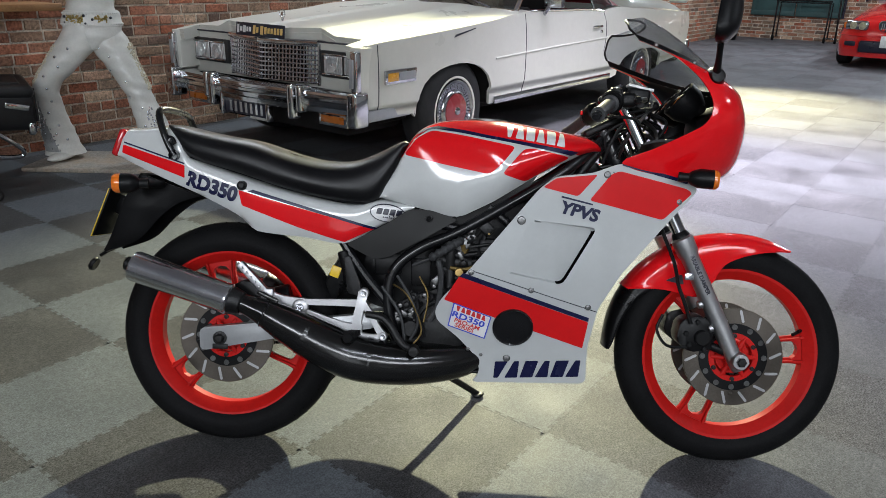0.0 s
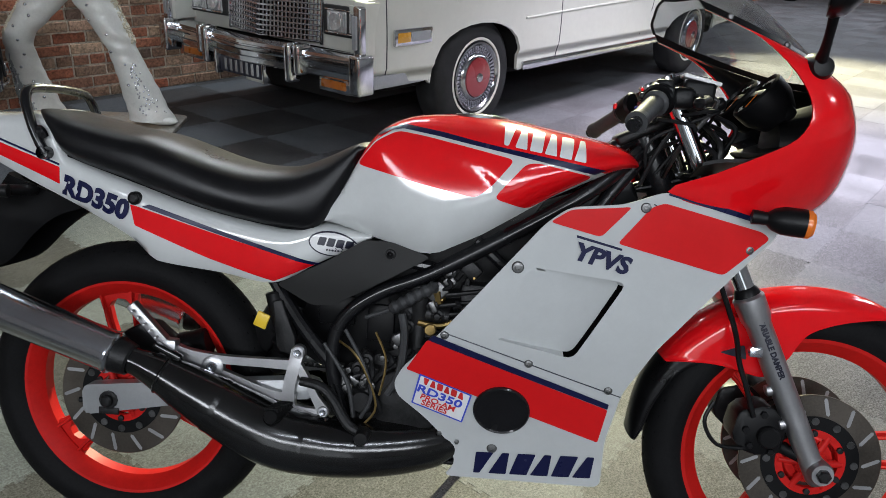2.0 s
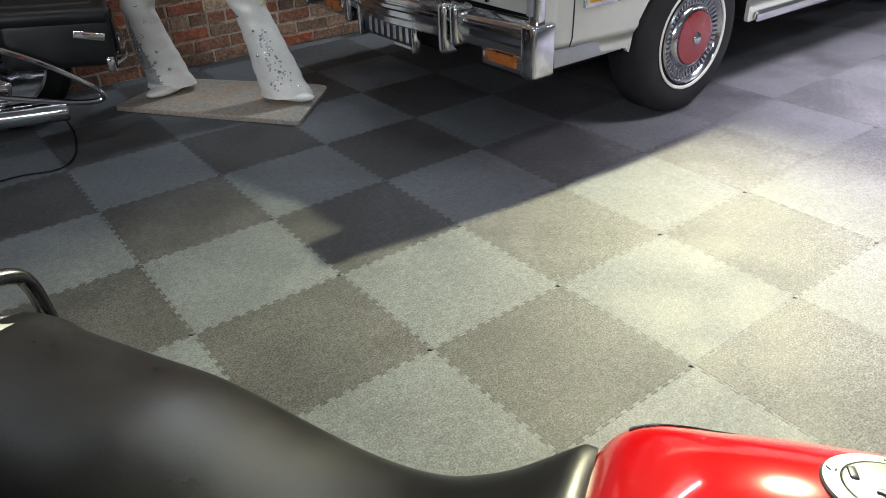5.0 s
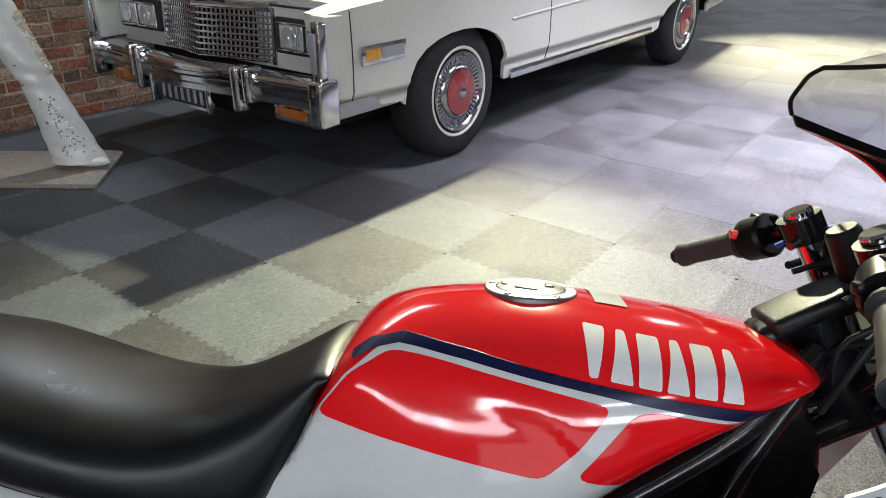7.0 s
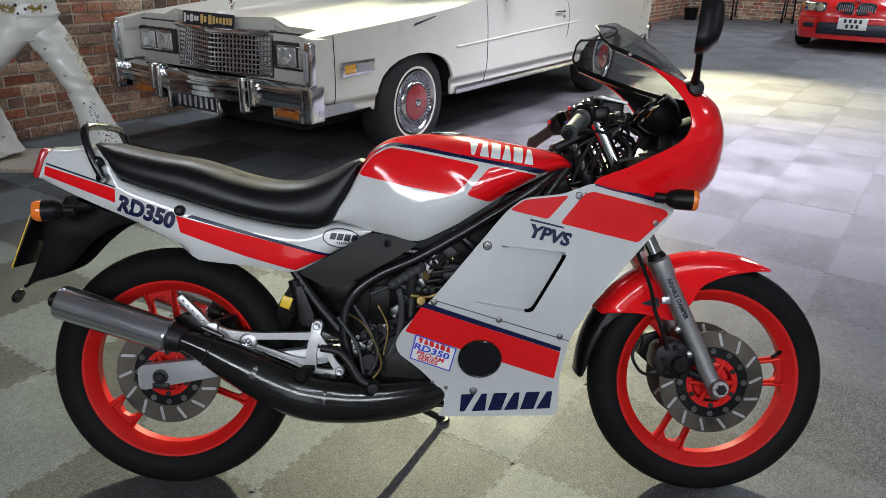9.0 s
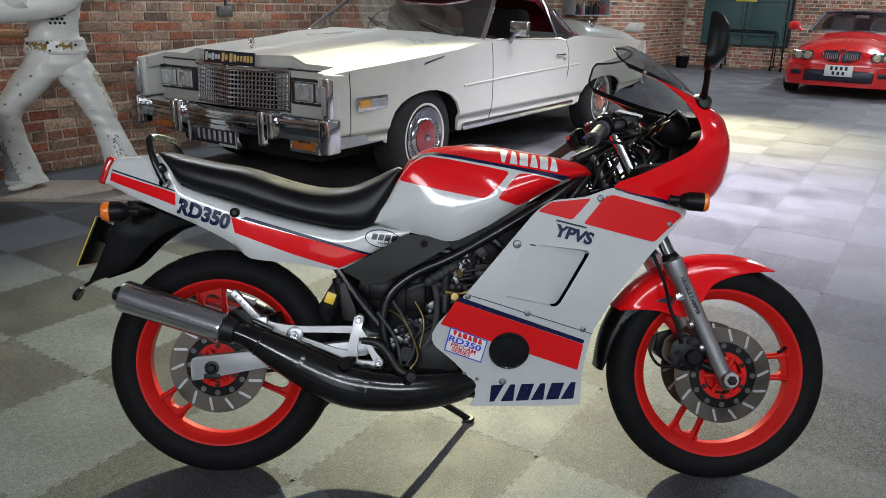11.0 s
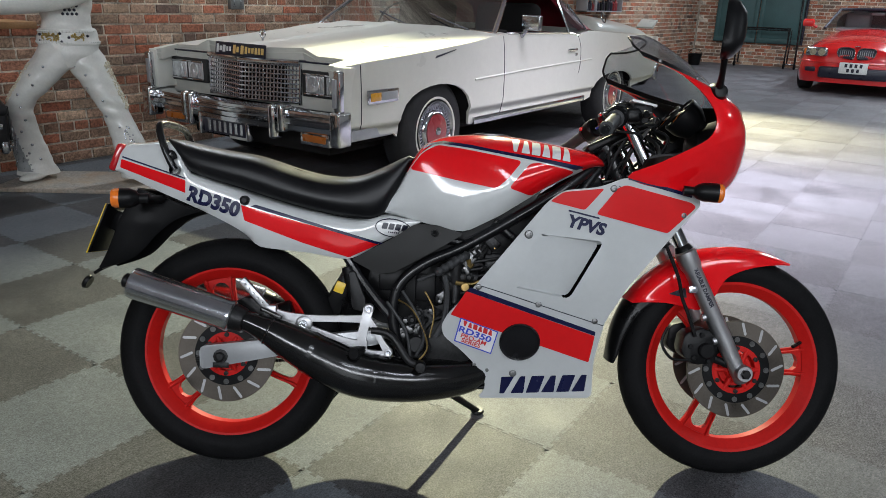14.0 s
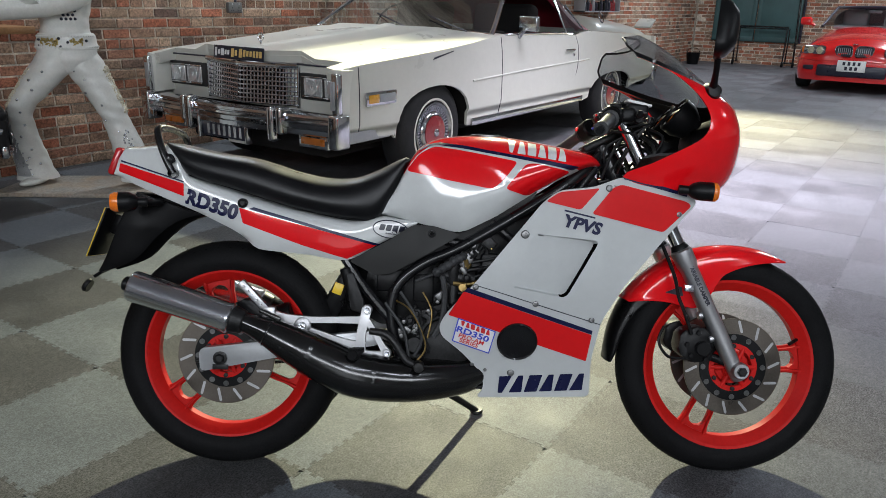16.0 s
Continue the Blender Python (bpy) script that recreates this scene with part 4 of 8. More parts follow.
decal("bar", [(0.876, 0.722), (0.955, 0.7045), (0.955, 0.7085), (0.876, 0.7265)], fair_skin, NAVY, FAIR, 0.0018, 0.001)
letter_blocks(FAIR, fair_skin, (0.712, 0.229), (0.956, 0.243), 0.047, 6, NAVY, 0.35, 0.0020, 0.84, "navy block mark on the fairing")
bm = bmesh.new()
box(bm, (0.81, 0, 0.243), (0.29, 0.19, 0.008), 0.003)
box(bm, (0.82, 0, 0.33), (0.20, 0.14, 0.15), 0.03)
part("belly_pan", bm, PLASTIC, bike, "black inner belly")

# --- nose fairing: horizontal bows from one side round the front to the other
LEVELS = [  # end x, end z, half width, apex x, apex z
    (1.135, 0.775, 0.180, 1.291, 0.772), (1.020, 0.812, 0.200, 1.331, 0.792), (1.094, 0.848, 0.206, 1.354, 0.825), (1.163, 0.882, 0.211, 1.363, 0.865), (1.214, 0.912, 0.214, 1.364, 0.905),
    (1.232, 0.948, 0.215, 1.359, 0.940), (1.222, 0.988, 0.213, 1.352, 0.966), (1.186, 1.034, 0.209, 1.351, 0.984), (1.128, 1.078, 0.203, 1.343, 0.998), (1.048, 1.112, 0.196, 1.335, 1.010)]


def bows(levels, k=28, thick=0.004, sub=3):
    L = catmull([l for l in levels], sub) if len(levels) > 2 else [Vector(l) for l in levels]
    bm = bmesh.new()

    def grid(inset):
        g = []
        for ex, ez, w, ax, az in L:
            row = []
            for i in range(-k, k + 1):
                a = i / k * math.pi / 2
                c = max(0.0, math.cos(a)) ** 0.85
                row.append(bm.verts.new((ex + (ax - inset - ex) * c, (w - inset) * math.copysign(abs(math.sin(a)) ** 0.9, a), ez + (az - ez) * c)))
            g.append(row)
        return g
    A, B = grid(0), grid(thick)
    for g in (A, B):
        for r, s in zip(g, g[1:]):
            for i in range(2 * k):
                bm.faces.new((r[i], r[i + 1], s[i + 1], s[i]))
    for e in (0, -1):
        for i in range(2 * k):
            bm.faces.new((A[e][i], A[e][i + 1], B[e][i + 1], B[e][i]))
        for r0, r1, s0, s1 in zip(A, A[1:], B, B[1:]):
            bm.faces.new((r0[e], r1[e], s1[e], s0[e]))
    return bm


nose = part("nose_fairing", bows(LEVELS), RED, bike, "glossy red nose fairing round the cockpit", angle=60)
inner = [(a + 0.004, b, w - 0.005, c - 0.006, d) for a, b, w, c, d in LEVELS[1:]]
part("inner_lining", bows(inner, thick=0.002), PLASTIC, nose, "black cockpit lining")
S0 = [(1.048, 1.113, 0.1965, 1.337, 1.010), (1.038, 1.129, 0.189, 1.320, 1.024)]
scr = part("screen_band", bows(S0, thick=0.005, sub=1), PLASTIC, nose, "black lower band of the screen")
S1 = [(1.038, 1.129, 0.1885, 1.320, 1.024), (1.028, 1.145, 0.171, 1.270, 1.072), (1.028, 1.160, 0.150, 1.215, 1.122), (1.028, 1.174, 0.122, 1.150, 1.172), (1.034, 1.182, 0.098, 1.10, 1.200)]
ws = part("windscreen", bows(S1, thick=0.003, sub=3), SCREEN, bike, "smoked clear windscreen")
ws.visible_shadow = False
bm = bmesh.new()
E_ = S1[-1]
tube(bm, [(a, s * w, z) for s in (-1,) for a, z, w, _, _ in S1], 0.003, 8)
tube(bm, [(a, w, z) for a, z, w, _, _ in S1], 0.003, 8)
tube(bm, [(E_[0] + (E_[3] - E_[0]) * max(0, math.cos(i / 8 * math.pi / 2)) ** 0.85, E_[2] * math.copysign(abs(math.sin(i / 8 * math.pi / 2)) ** 0.9, i), E_[1]) for i in range(-8, 9)], 0.003, 8, 2)
part("screen_edge", bm, PLASTIC, ws, "black edging of the screen")
bm = bmesh.new()
for x, y, z in ((1.09, -0.189, 1.102), (1.19, -0.175, 1.065), (1.09, 0.189, 1.102), (1.19, 0.175, 1.065)):
    lathe(bm, [(0, 0.004), (0.004, 0.003), (0.006, 0)], Matrix.Rotation(radians(90 if y < 0 else -90), 4, "X"), 10, (x, y * 1.03, z))
part("screw", bm, BOLT, nose)
# mirror
for s in (-1,):
    bm = bmesh.new()
    lathe(bm, [(0, 0.03), (0.016, 0.028), (0.022, 0.015), (0.026, 0.0), (0.026, -0.01)], Matrix.Translation((1.240, s * 0.185, 1.03)) @ Matrix.Rotation(radians(-s * 90), 4, "X"), 18)
    tube(bm, [(1.237, s * 0.200, 1.036), (1.233, s * 0.224, 1.052), (1.224, s * 0.260, 1.078), (1.216, s * 0.290, 1.110)], [0.012, 0.0085, 0.0075, 0.009], 12)
    mir = part("mirror", bm, PLASTIC, bike, "black fairing mirror on a stalk")
    bm = bmesh.new()
    out = [(-0.056, -0.046), (-0.054, -0.01), (-0.040, 0.034), (-0.018, 0.064), (0.010, 0.068), (0.030, 0.046), (0.046, 0.004), (0.054, -0.040), (0.030, -0.060), (-0.030, -0.061)]
    sm = [tuple(p[:2]) for p in catmull([(a, b, 0) for a, b in out], 4, True)]
    rings = []
    for f, d in ((1.0, 0.0), (1.04, 0.006), (0.95, 0.020), (0.62, 0.034), (0.2, 0.038)):
        rings.append([bm.verts.new((d, a * f, b * f)) for a, b in sm])
    for a, b in zip(rings, rings[1:]):
        for i in range(len(a)):
            bm.faces.new((a[i - 1], a[i], b[i], b[i - 1]))
    bm.faces.new(rings[-1])
    bm.faces.new(rings[0][::-1])
    MM = Matrix.Translation((1.207, s * 0.298, 1.157)) @ Matrix.Rotation(radians(s * 19), 4, "Z") @ Matrix.Rotation(radians(6), 4, "Y") @ Matrix.Diagonal((1.30, 0.98, 1.02, 1))
    bmesh.ops.transform(bm, matrix=MM, verts=bm.verts)
    part("mirror_shell", bm, PLASTIC, mir, "black mirror shell", angle=50)
    bm = bmesh.new()
    bm.faces.new([bm.verts.new(MM @ Vector((-0.001, a * 0.93, b * 0.93))) for a, b in sm])
    part("mirror_glass", bm, MIRROR, mir, "mirror glass", smooth=False)

# --- forks, clamps, bars
AXLE, HEAD = Vector((1.372, 0, 0.3055)), Vector((1.050, 0, 0.955))
FD = (HEAD - AXLE).normalized()
up_ = lambda d, y=0.0: tuple(AXLE + FD * d + Vector((0.0, y, 0.0)))
off = Vector((-0.006, 0, 0))
forks = bmesh.new()
for s in (-1, 1):
    y = s * 0.092
    leg = bmesh.new()
    a, b = Vector(up_(-0.03, y)) + off, Vector(up_(0.36, y)) + off
    lathe(leg, [(0, 0), (0.017, 0.0), (0.021, 0.008), (0.021, 0.05), (0.0225, 0.10), (0.0235, 0.33), (0.028, 0.345), (0.029, 0.385), (0.024, 0.39), (0, 0.39)], along(a, b), 22)
    lathe(leg, [(0, -0.032), (0.02, -0.032), (0.023, -0.026), (0.023, 0.026), (0.02, 0.032), (0, 0.032)], "y", 18, tuple(Vector(up_(0.0, y)) + Vector((0, 0, 0))))
    for d in (0.10, 0.17):
        q = Vector(up_(d, y)) + off
        rod(leg, tuple(q + Vector((-0.03, 0, -0.01))), tuple(q), 0.011)
    fk = part("fork_slider", leg, ALU, bike, "grey alloy fork slider")
    st = bmesh.new()
    rod(st, tuple(Vector(up_(0.35, y)) + off), tuple(Vector(up_(0.79, y)) + off), 0.0175, seg=20)
    part("stanchion", st, CHROME, fk, "chromed fork tube")
    sl = bmesh.new()
    rod(sl, tuple(Vector(up_(0.357, y)) + off), tuple(Vector(up_(0.375, y)) + off), 0.0245, 0.021, 18)
    part("dust_seal", sl, PLASTIC, fk)
    if s < 0:
        base, ux = Vector(up_(0.215, y)) + off, FD
        def on_fork(u, v, d, base=base, ux=ux):
            return tuple(base + (-ux) * (u - 0.10) + Vector((ux[2], 0, -ux[0])) * (v - 0.004) + Vector((0, -0.0238 - d, 0)))
        words("VARIABLE DAMPER", on_fork, 0.0145, INK, fk, bold=0.0006, width=0.98)
        bm = bmesh.new()
        lathe(bm, [(0, 0.014), (0.010, 0.013), (0.013, 0.010), (0.013, 0.0)], Matrix.Rotation(radians(90), 4, "X"), 6, tuple(Vector(up_(0.0, y)) + Vector((0, -0.03, 0))))
        part("axle_nut", bm, DARKALU, fk)
bm = bmesh.new()
for d, t in ((0.57, 0.032), (0.70, 0.026)):
    c_ = Vector(up_(d)) + off
    q = FD.to_track_quat("Z", "Y").to_matrix()
    box(bm, tuple(c_ + Vector((-0.012, 0, -0.004))), (0.058, 0.235, t), 0.012, q, 3)
part("triple_clamp", bm, FRAMEP, bike, "black fork clamps")
for s in (-1, 1):
    bm = bmesh.new()
    a = Vector(up_(0.765, s * 0.095)) + off
    e = Vector((0.934, s * 0.308, 0.914))
    lathe(bm, [(0.0175, -0.016), (0.027, -0.016), (0.027, 0.016), (0.0175, 0.016)], along(tuple(a), tuple(a + FD)), 18, closed=True)
    tube(bm, [tuple(a + Vector((0.01, s * 0.02, 0))), tuple(a.lerp(e, 0.4)), tuple(e)], 0.011, 12)
    bar = part("clip_on_bar", bm, FRAMEP, bike, "black clip-on handlebar")
    bm = bmesh.new()
    g0 = a.lerp(e, 0.42)
    g1 = a.lerp(e, 1.02)
    lathe(bm, [(0.011, 0), (0.022, 0.0), (0.0225, 0.006), (0.0165, 0.010)] + [(0.0165 if i % 2 else 0.0155, 0.014 + i * 0.0085) for i in range(12)] + [(0.018, 0.119), (0.018, 0.125), (0, 0.126)], along(tuple(g0), tuple(g1)), 18)
    part("grip", bm, GRIP, bar, "ribbed rubber grip")
    bm = bmesh.new()
    w0 = along(tuple(a.lerp(e, 0.20)), tuple(g1))
    lathe(bm, [(0, 0.0), (0.025, 0.001), (0.029, 0.006), (0.029, 0.040), (0.025, 0.046), (0, 0.046)], w0, 18)
    box(bm, tuple(a.lerp(e, 0.30) + Vector((0.005, 0, 0.022))), (0.03, 0.03, 0.02), 0.005)
    sw = part("switch_block", bm, PLASTIC, bar, "black switch block")
    bm = bmesh.new()
    box(bm, tuple(a.lerp(e, 0.32) + Vector((-0.028, 0, 0.004))), (0.012, 0.016, 0.012), 0.003)
    part("switch_button", bm, RED if s > 0 else PLASTIC, sw, "small switch button")
    bm = bmesh.new()
    l0 = a.lerp(e, 0.25) + Vector((0.035, 0, 0.0))
    tube(bm, [tuple(l0), tuple(l0 + Vector((0.028, s * 0.05, -0.004))), tuple(l0 + Vector((0.012, s * 0.115, -0.012))), tuple(l0 + Vector((-0.012, s * 0.17, -0.02)))], [0.008, 0.0075, 0.0065, 0.006], 10)
    lathe(bm, [(0, -0.010), (0.007, -0.007), (0.010, 0), (0.007, 0.007), (0, 0.010)], "z", 12, tuple(l0 + Vector((-0.012, s * 0.172, -0.02))))
    part("lever", bm, PLASTIC if s < 0 else ALU, bar, "hand lever")
    if s < 0:
        bm = bmesh.new()
        mc = Vector((1.066, -0.122, 0.985))
        box(bm, tuple(mc), (0.056, 0.058, 0.036), 0.008, Matrix.Rotation(radians(4), 3, "Y"), 3)
        box(bm, tuple(mc + Vector((-0.030, -0.030, -0.014))), (0.040, 0.050, 0.036), 0.010, None, 3)
        rod(bm, tuple(mc + Vector((0, -0.04, -0.022))), tuple(mc + Vector((0, 0.045, -0.022))), 0.012)
        mcy = part("brake_reservoir", bm, PLASTIC, bar, "black brake fluid reservoir")
        bm = bmesh.new()
        box(bm, tuple(mc + Vector((0.004, 0, 0.020))), (0.066, 0.053, 0.007), 0.002, Matrix.Rotation(radians(12), 3, "Y"))
        lid = part("lid", bm, WHITED, mcy, "pale printed lid")
        bm = bmesh.new()
        for i in range(5):
            box(bm, tuple(mc + Vector((-0.014 + i * 0.008, -0.008, 0.0262 - (i - 2) * 0.0016))), (0.004, 0.03, 0.001), 0, Matrix.Rotation(radians(12), 3, "Y"))
        part("print", bm, INK, lid, smooth=False)
# dark shelf behind the bars that closes the nose, ignition barrel and cable runs
bm = bmesh.new()
gridv = []
for i in range(11):
    x = 1.075 + 0.19 * i / 10
    gridv.append([bm.verts.new((x, -0.185 + 0.37 * j / 14, 0.835 + 0.055 * (i / 10) ** 1.5 + 0.03 * (abs(j - 7) / 7) ** 2 + 0.004 * math.sin(j * 1.7 + i))) for j in range(15)])
for p, q in zip(gridv, gridv[1:]):
    for j in range(14):
        bm.faces.new((p[j], p[j + 1], q[j + 1], q[j]))
ext = bmesh.ops.extrude_face_region(bm, geom=bm.faces[:])
bmesh.ops.translate(bm, verts=[g for g in ext["geom"] if isinstance(g, bmesh.types.BMVert)], vec=(0, 0, -0.006))
part("inner_shelf", bm, PLASTIC, bike, "black inner panel of the nose")
bm = bmesh.new()
c_ = Vector(up_(0.735))
lathe(bm, [(0, 0.045), (0.016, 0.044), (0.019, 0.040), (0.022, 0.0), (0.022, -0.03)], along(tuple(c_), tuple(c_ + FD)), 20)
box(bm, tuple(c_ + Vector((-0.010, 0, -0.030))), (0.075, 0.19, 0.022), 0.008, FD.to_track_quat("Z", "Y").to_matrix(), 3)
part("ignition_switch", bm, DARKALU, bike, "black ignition barrel on the top clamp")
rc = random.Random(21)
for i in range(12):
    y0 = rc.uniform(-0.15, 0.13)
    p0 = Vector((rc.uniform(1.00, 1.06), y0, rc.uniform(0.93, 0.99)))
    p3 = Vector((rc.uniform(0.97, 1.12), rc.uniform(-0.07, 0.07), rc.uniform(0.80, 0.84)))
    p1 = p0 + Vector((rc.uniform(0.02, 0.08), rc.uniform(-0.03, 0.03), rc.uniform(-0.02, 0.03)))
    p2 = p3 + Vector((rc.uniform(0.0, 0.06), rc.uniform(-0.05, 0.05), rc.uniform(0.04, 0.08)))
    bm = bmesh.new()
    tube(bm, [tuple(p0), tuple(p1), tuple(p2), tuple(p3)], rc.uniform(0.003, 0.0055), 8)
    part("control_cable", bm, RUBBER if i % 5 else BOLT, bike)
# instruments
bm = bmesh.new()
TILT_ = Matrix.Rotation(radians(-50), 4, "Y")
for y in (-0.062, 0.058):
    lathe(bm, [(0, -0.05), (0.035, -0.05), (0.05, -0.02), (0.052, 0.01), (0.048, 0.014), (0.046, 0.008), (0, 0.008)], Matrix.Translation((1.195, y, 0.985)) @ TILT_, 28)
box(bm, (1.22, 0, 0.975), (0.03, 0.2, 0.07), 0.01, Matrix.Rotation(radians(-50), 3, "Y"))
part("instrument_panel", bm, PLASTIC, bike, "two black round instruments")
for y in (-0.062, 0.058):
    bm = bmesh.new()
    lathe(bm, [(0, 0.0088), (0.0445, 0.0088), (0.0445, 0.007)], Matrix.Translation((1.195, y, 0.985)) @ TILT_, 28)
    dial = part("dial_face", bm, GROOVE, bike, "matt black dial face")
    bm = bmesh.new()
    for i in range(17):
        a = radians(-220 + 260 * i / 16)
        c_ = Matrix.Translation((1.195, y, 0.985)) @ TILT_ @ Matrix.Rotation(a, 4, "Z")
        r_ = bmesh.ops.create_cube(bm, size=1)
        bmesh.ops.transform(bm, matrix=c_ @ Matrix.Translation((0.037, 0, 0.0093)) @ Matrix.Diagonal((0.009, 0.0016, 0.0006, 1)), verts=r_["verts"])
    part("dial_marks", bm, WHITED, dial, "white dial marks", smooth=False)["kind"] = "stuff"
    bm = bmesh.new()
    r_ = bmesh.ops.create_cube(bm, size=1)
    bmesh.ops.transform(bm, matrix=Matrix.Translation((1.195, y, 0.985)) @ TILT_ @ Matrix.Rotation(radians(200), 4, "Z") @ Matrix.Translation((0.014, 0, 0.0105)) @ Matrix.Diagonal((0.036, 0.002, 0.001, 1)), verts=r_["verts"])
    part("needle", bm, AMBER, dial, "orange needle", smooth=False)
bm = bmesh.new()
box(bm, (1.255, 0, 0.90), (0.10, 0.26, 0.012), 0.004, Matrix.Rotation(radians(-20), 3, "Y"))
lathe(bm, [(0, -0.10), (0.06, -0.09), (0.085, -0.02), (0.088, 0.0), (0, 0.0)], Matrix.Translation((1.33, 0, 0.90)) @ Matrix.Rotation(radians(90), 4, "Y"), 24)
part("headlamp_bucket", bm, PLASTIC, bike, "black headlamp bucket inside the nose")

# --- front mudguard: a saddle over the tyre whose sides run down to the fork legs
def place_(q, inset):
    rad, ww, a = q
    return (FC[0] + (rad - inset) * math.cos(a), ww * (1 - inset * 6), FC[2] + (rad - inset) * math.sin(a))


def saddle(a0, a1, crown, low, width, n, thick):
    """A saddle round the wheel: crown and low give the radius of its ridge and of its side edge at each angle."""
    bm = bmesh.new()
    rows = []
    for i in range(n + 1):
        d = a0 + (a1 - a0) * i / n
        rt, rl, w = crown(d), low(d), width(d)
        cr = min(0.034, max(0.004, rt - rl))
        run = [(rt - cr * (1 - math.cos(math.pi / 2 * v / 7)), w * math.sin(math.pi / 2 * v / 7)) for v in range(8)]
        run += [(rt - cr + (rl - rt + cr) * v / 4, w * (1 + 0.03 * v / 4)) for v in range(1, 5)]
        rows.append([(r, -y, radians(d)) for r, y in run[::-1]] + [(r, y, radians(d)) for r, y in run[1:]])
    A = [[bm.verts.new(place_(q, 0)) for q in r] for r in rows]
    B = [[bm.verts.new(place_(q, thick)) for q in r] for r in rows]
    m = len(rows[0]) - 1
    for g in (A, B):
        for r, s in zip(g, g[1:]):
            for i in range(m):
                bm.faces.new((r[i], r[i + 1], s[i + 1], s[i]))
    for r0, r1, s0, s1 in zip(A, A[1:], B, B[1:]):
        for e in (0, -1):
            bm.faces.new((r0[e], r1[e], s1[e], s0[e]))
    for e in (0, -1):
        for i in range(m):
            bm.faces.new((A[e][i], A[e][i + 1], B[e][i + 1], B[e][i]))
    return bm


fender = part("front_mudguard", saddle(64, 149, graph((64, 0.327), (75, 0.332), (95, 0.334), (115, 0.340), (135, 0.346), (149, 0.350)),
                                       graph((64, 0.323), (70, 0.310), (80, 0.290), (90, 0.272), (98, 0.256), (104, 0.232), (108, 0.216), (115, 0.206), (124, 0.198), (131, 0.224), (138, 0.268), (144, 0.306), (149, 0.343)),
                                       graph((64, 0.046), (72, 0.058), (90, 0.063), (149, 0.064)), 60, 0.004), RED, bike, "red front mudguard with a black rear flap", angle=55)
part("rear_flap", saddle(143, 179, graph((143, 0.3465), (160, 0.347), (179, 0.343)), graph((143, 0.292), (150, 0.308), (165, 0.320), (174, 0.326), (179, 0.336)), graph((143, 0.060), (179, 0.050)), 18, 0.005), PLASTIC, fender, "black plastic flap", angle=55)
bm = bmesh.new()
prism(bm, rounded([(1.178, 0.508), (1.222, 0.526), (1.228, 0.498)], 0.004), -0.0675, -0.0655)
part("skirt_vent", bm, INK, fender, "black triangular vent")

# calipers
for s in (-1, 1):
    bm = bmesh.new()
    cx, cz = 1.262, 0.372
    prism(bm, rounded([(cx - 0.045, cz + 0.035), (cx + 0.01, cz + 0.05), (cx + 0.045, cz + 0.02), (cx + 0.04, cz - 0.045), (cx - 0.02, cz - 0.05), (cx - 0.055, cz - 0.02)], 0.012), s * 0.035, s * 0.098, 0.006)
    rod(bm, (cx + 0.012, s * 0.09, cz - 0.01), (cx + 0.012, s * 0.112, cz - 0.01), 0.021)
    for dx, dz in ((-0.03, 0.0), (0.0, 0.032), (0.02, -0.04), (-0.02, -0.03)):
        rod(bm, (cx + dx, s * 0.092, cz + dz), (cx + dx, s * 0.104, cz + dz), 0.007, seg=6)
    rod(bm, (cx + 0.03, s * 0.08, cz + 0.02), (cx + 0.075, s * 0.085, cz + 0.005), 0.012)
    rod(bm, (cx + 0.03, s * 0.08, cz - 0.03), (cx + 0.095, s * 0.085, cz - 0.055), 0.011)
    part("brake_caliper", bm, PLASTIC, bike, "black brake caliper")
bm = bmesh.new()
tube(bm, [(1.24, -0.11, 0.40), (1.22, -0.105, 0.46), (1.205, -0.10, 0.50), (1.19, -0.10, 0.56), (1.15, -0.09, 0.66), (1.10, -0.06, 0.80), (1.06, -0.10, 0.93)], 0.005, 8)
tube(bm, [(1.23, -0.10, 0.335), (1.18, -0.105, 0.34), (1.155, -0.10, 0.38), (1.17, -0.095, 0.42)], 0.004, 8)
for i, (dy, dz) in enumerate(((0.0, 0.0), (0.03, 0.012), (-0.03, 0.02), (0.06, -0.01), (0.09, 0.03))):
    tube(bm, [(1.10 + 0.01 * i, dy - 0.02, 0.93 + dz), (1.16, dy - 0.03, 0.90 + dz), (1.10, dy, 0.82 + dz), (0.98, dy * 0.5, 0.80)], 0.0045, 8)
part("cables", bm, PLASTIC, bike, "black brake hoses and cables")
bm = bmesh.new()
tube(bm, [(1.06, 0.075, 0.995), (1.03, 0.09, 0.985), (1.0, 0.105, 0.965)], 0.0032, 8)
part("blue_tag", bm, BLUEW, bike, "blue cable on the bars")
bm = bmesh.new()
q = Vector(up_(0.245, -0.118))
box(bm, tuple(q + Vector((-0.034, 0.012, 0))), (0.025, 0.014, 0.02), 0.004)
part("hose_clip", bm, STEEL, bike)

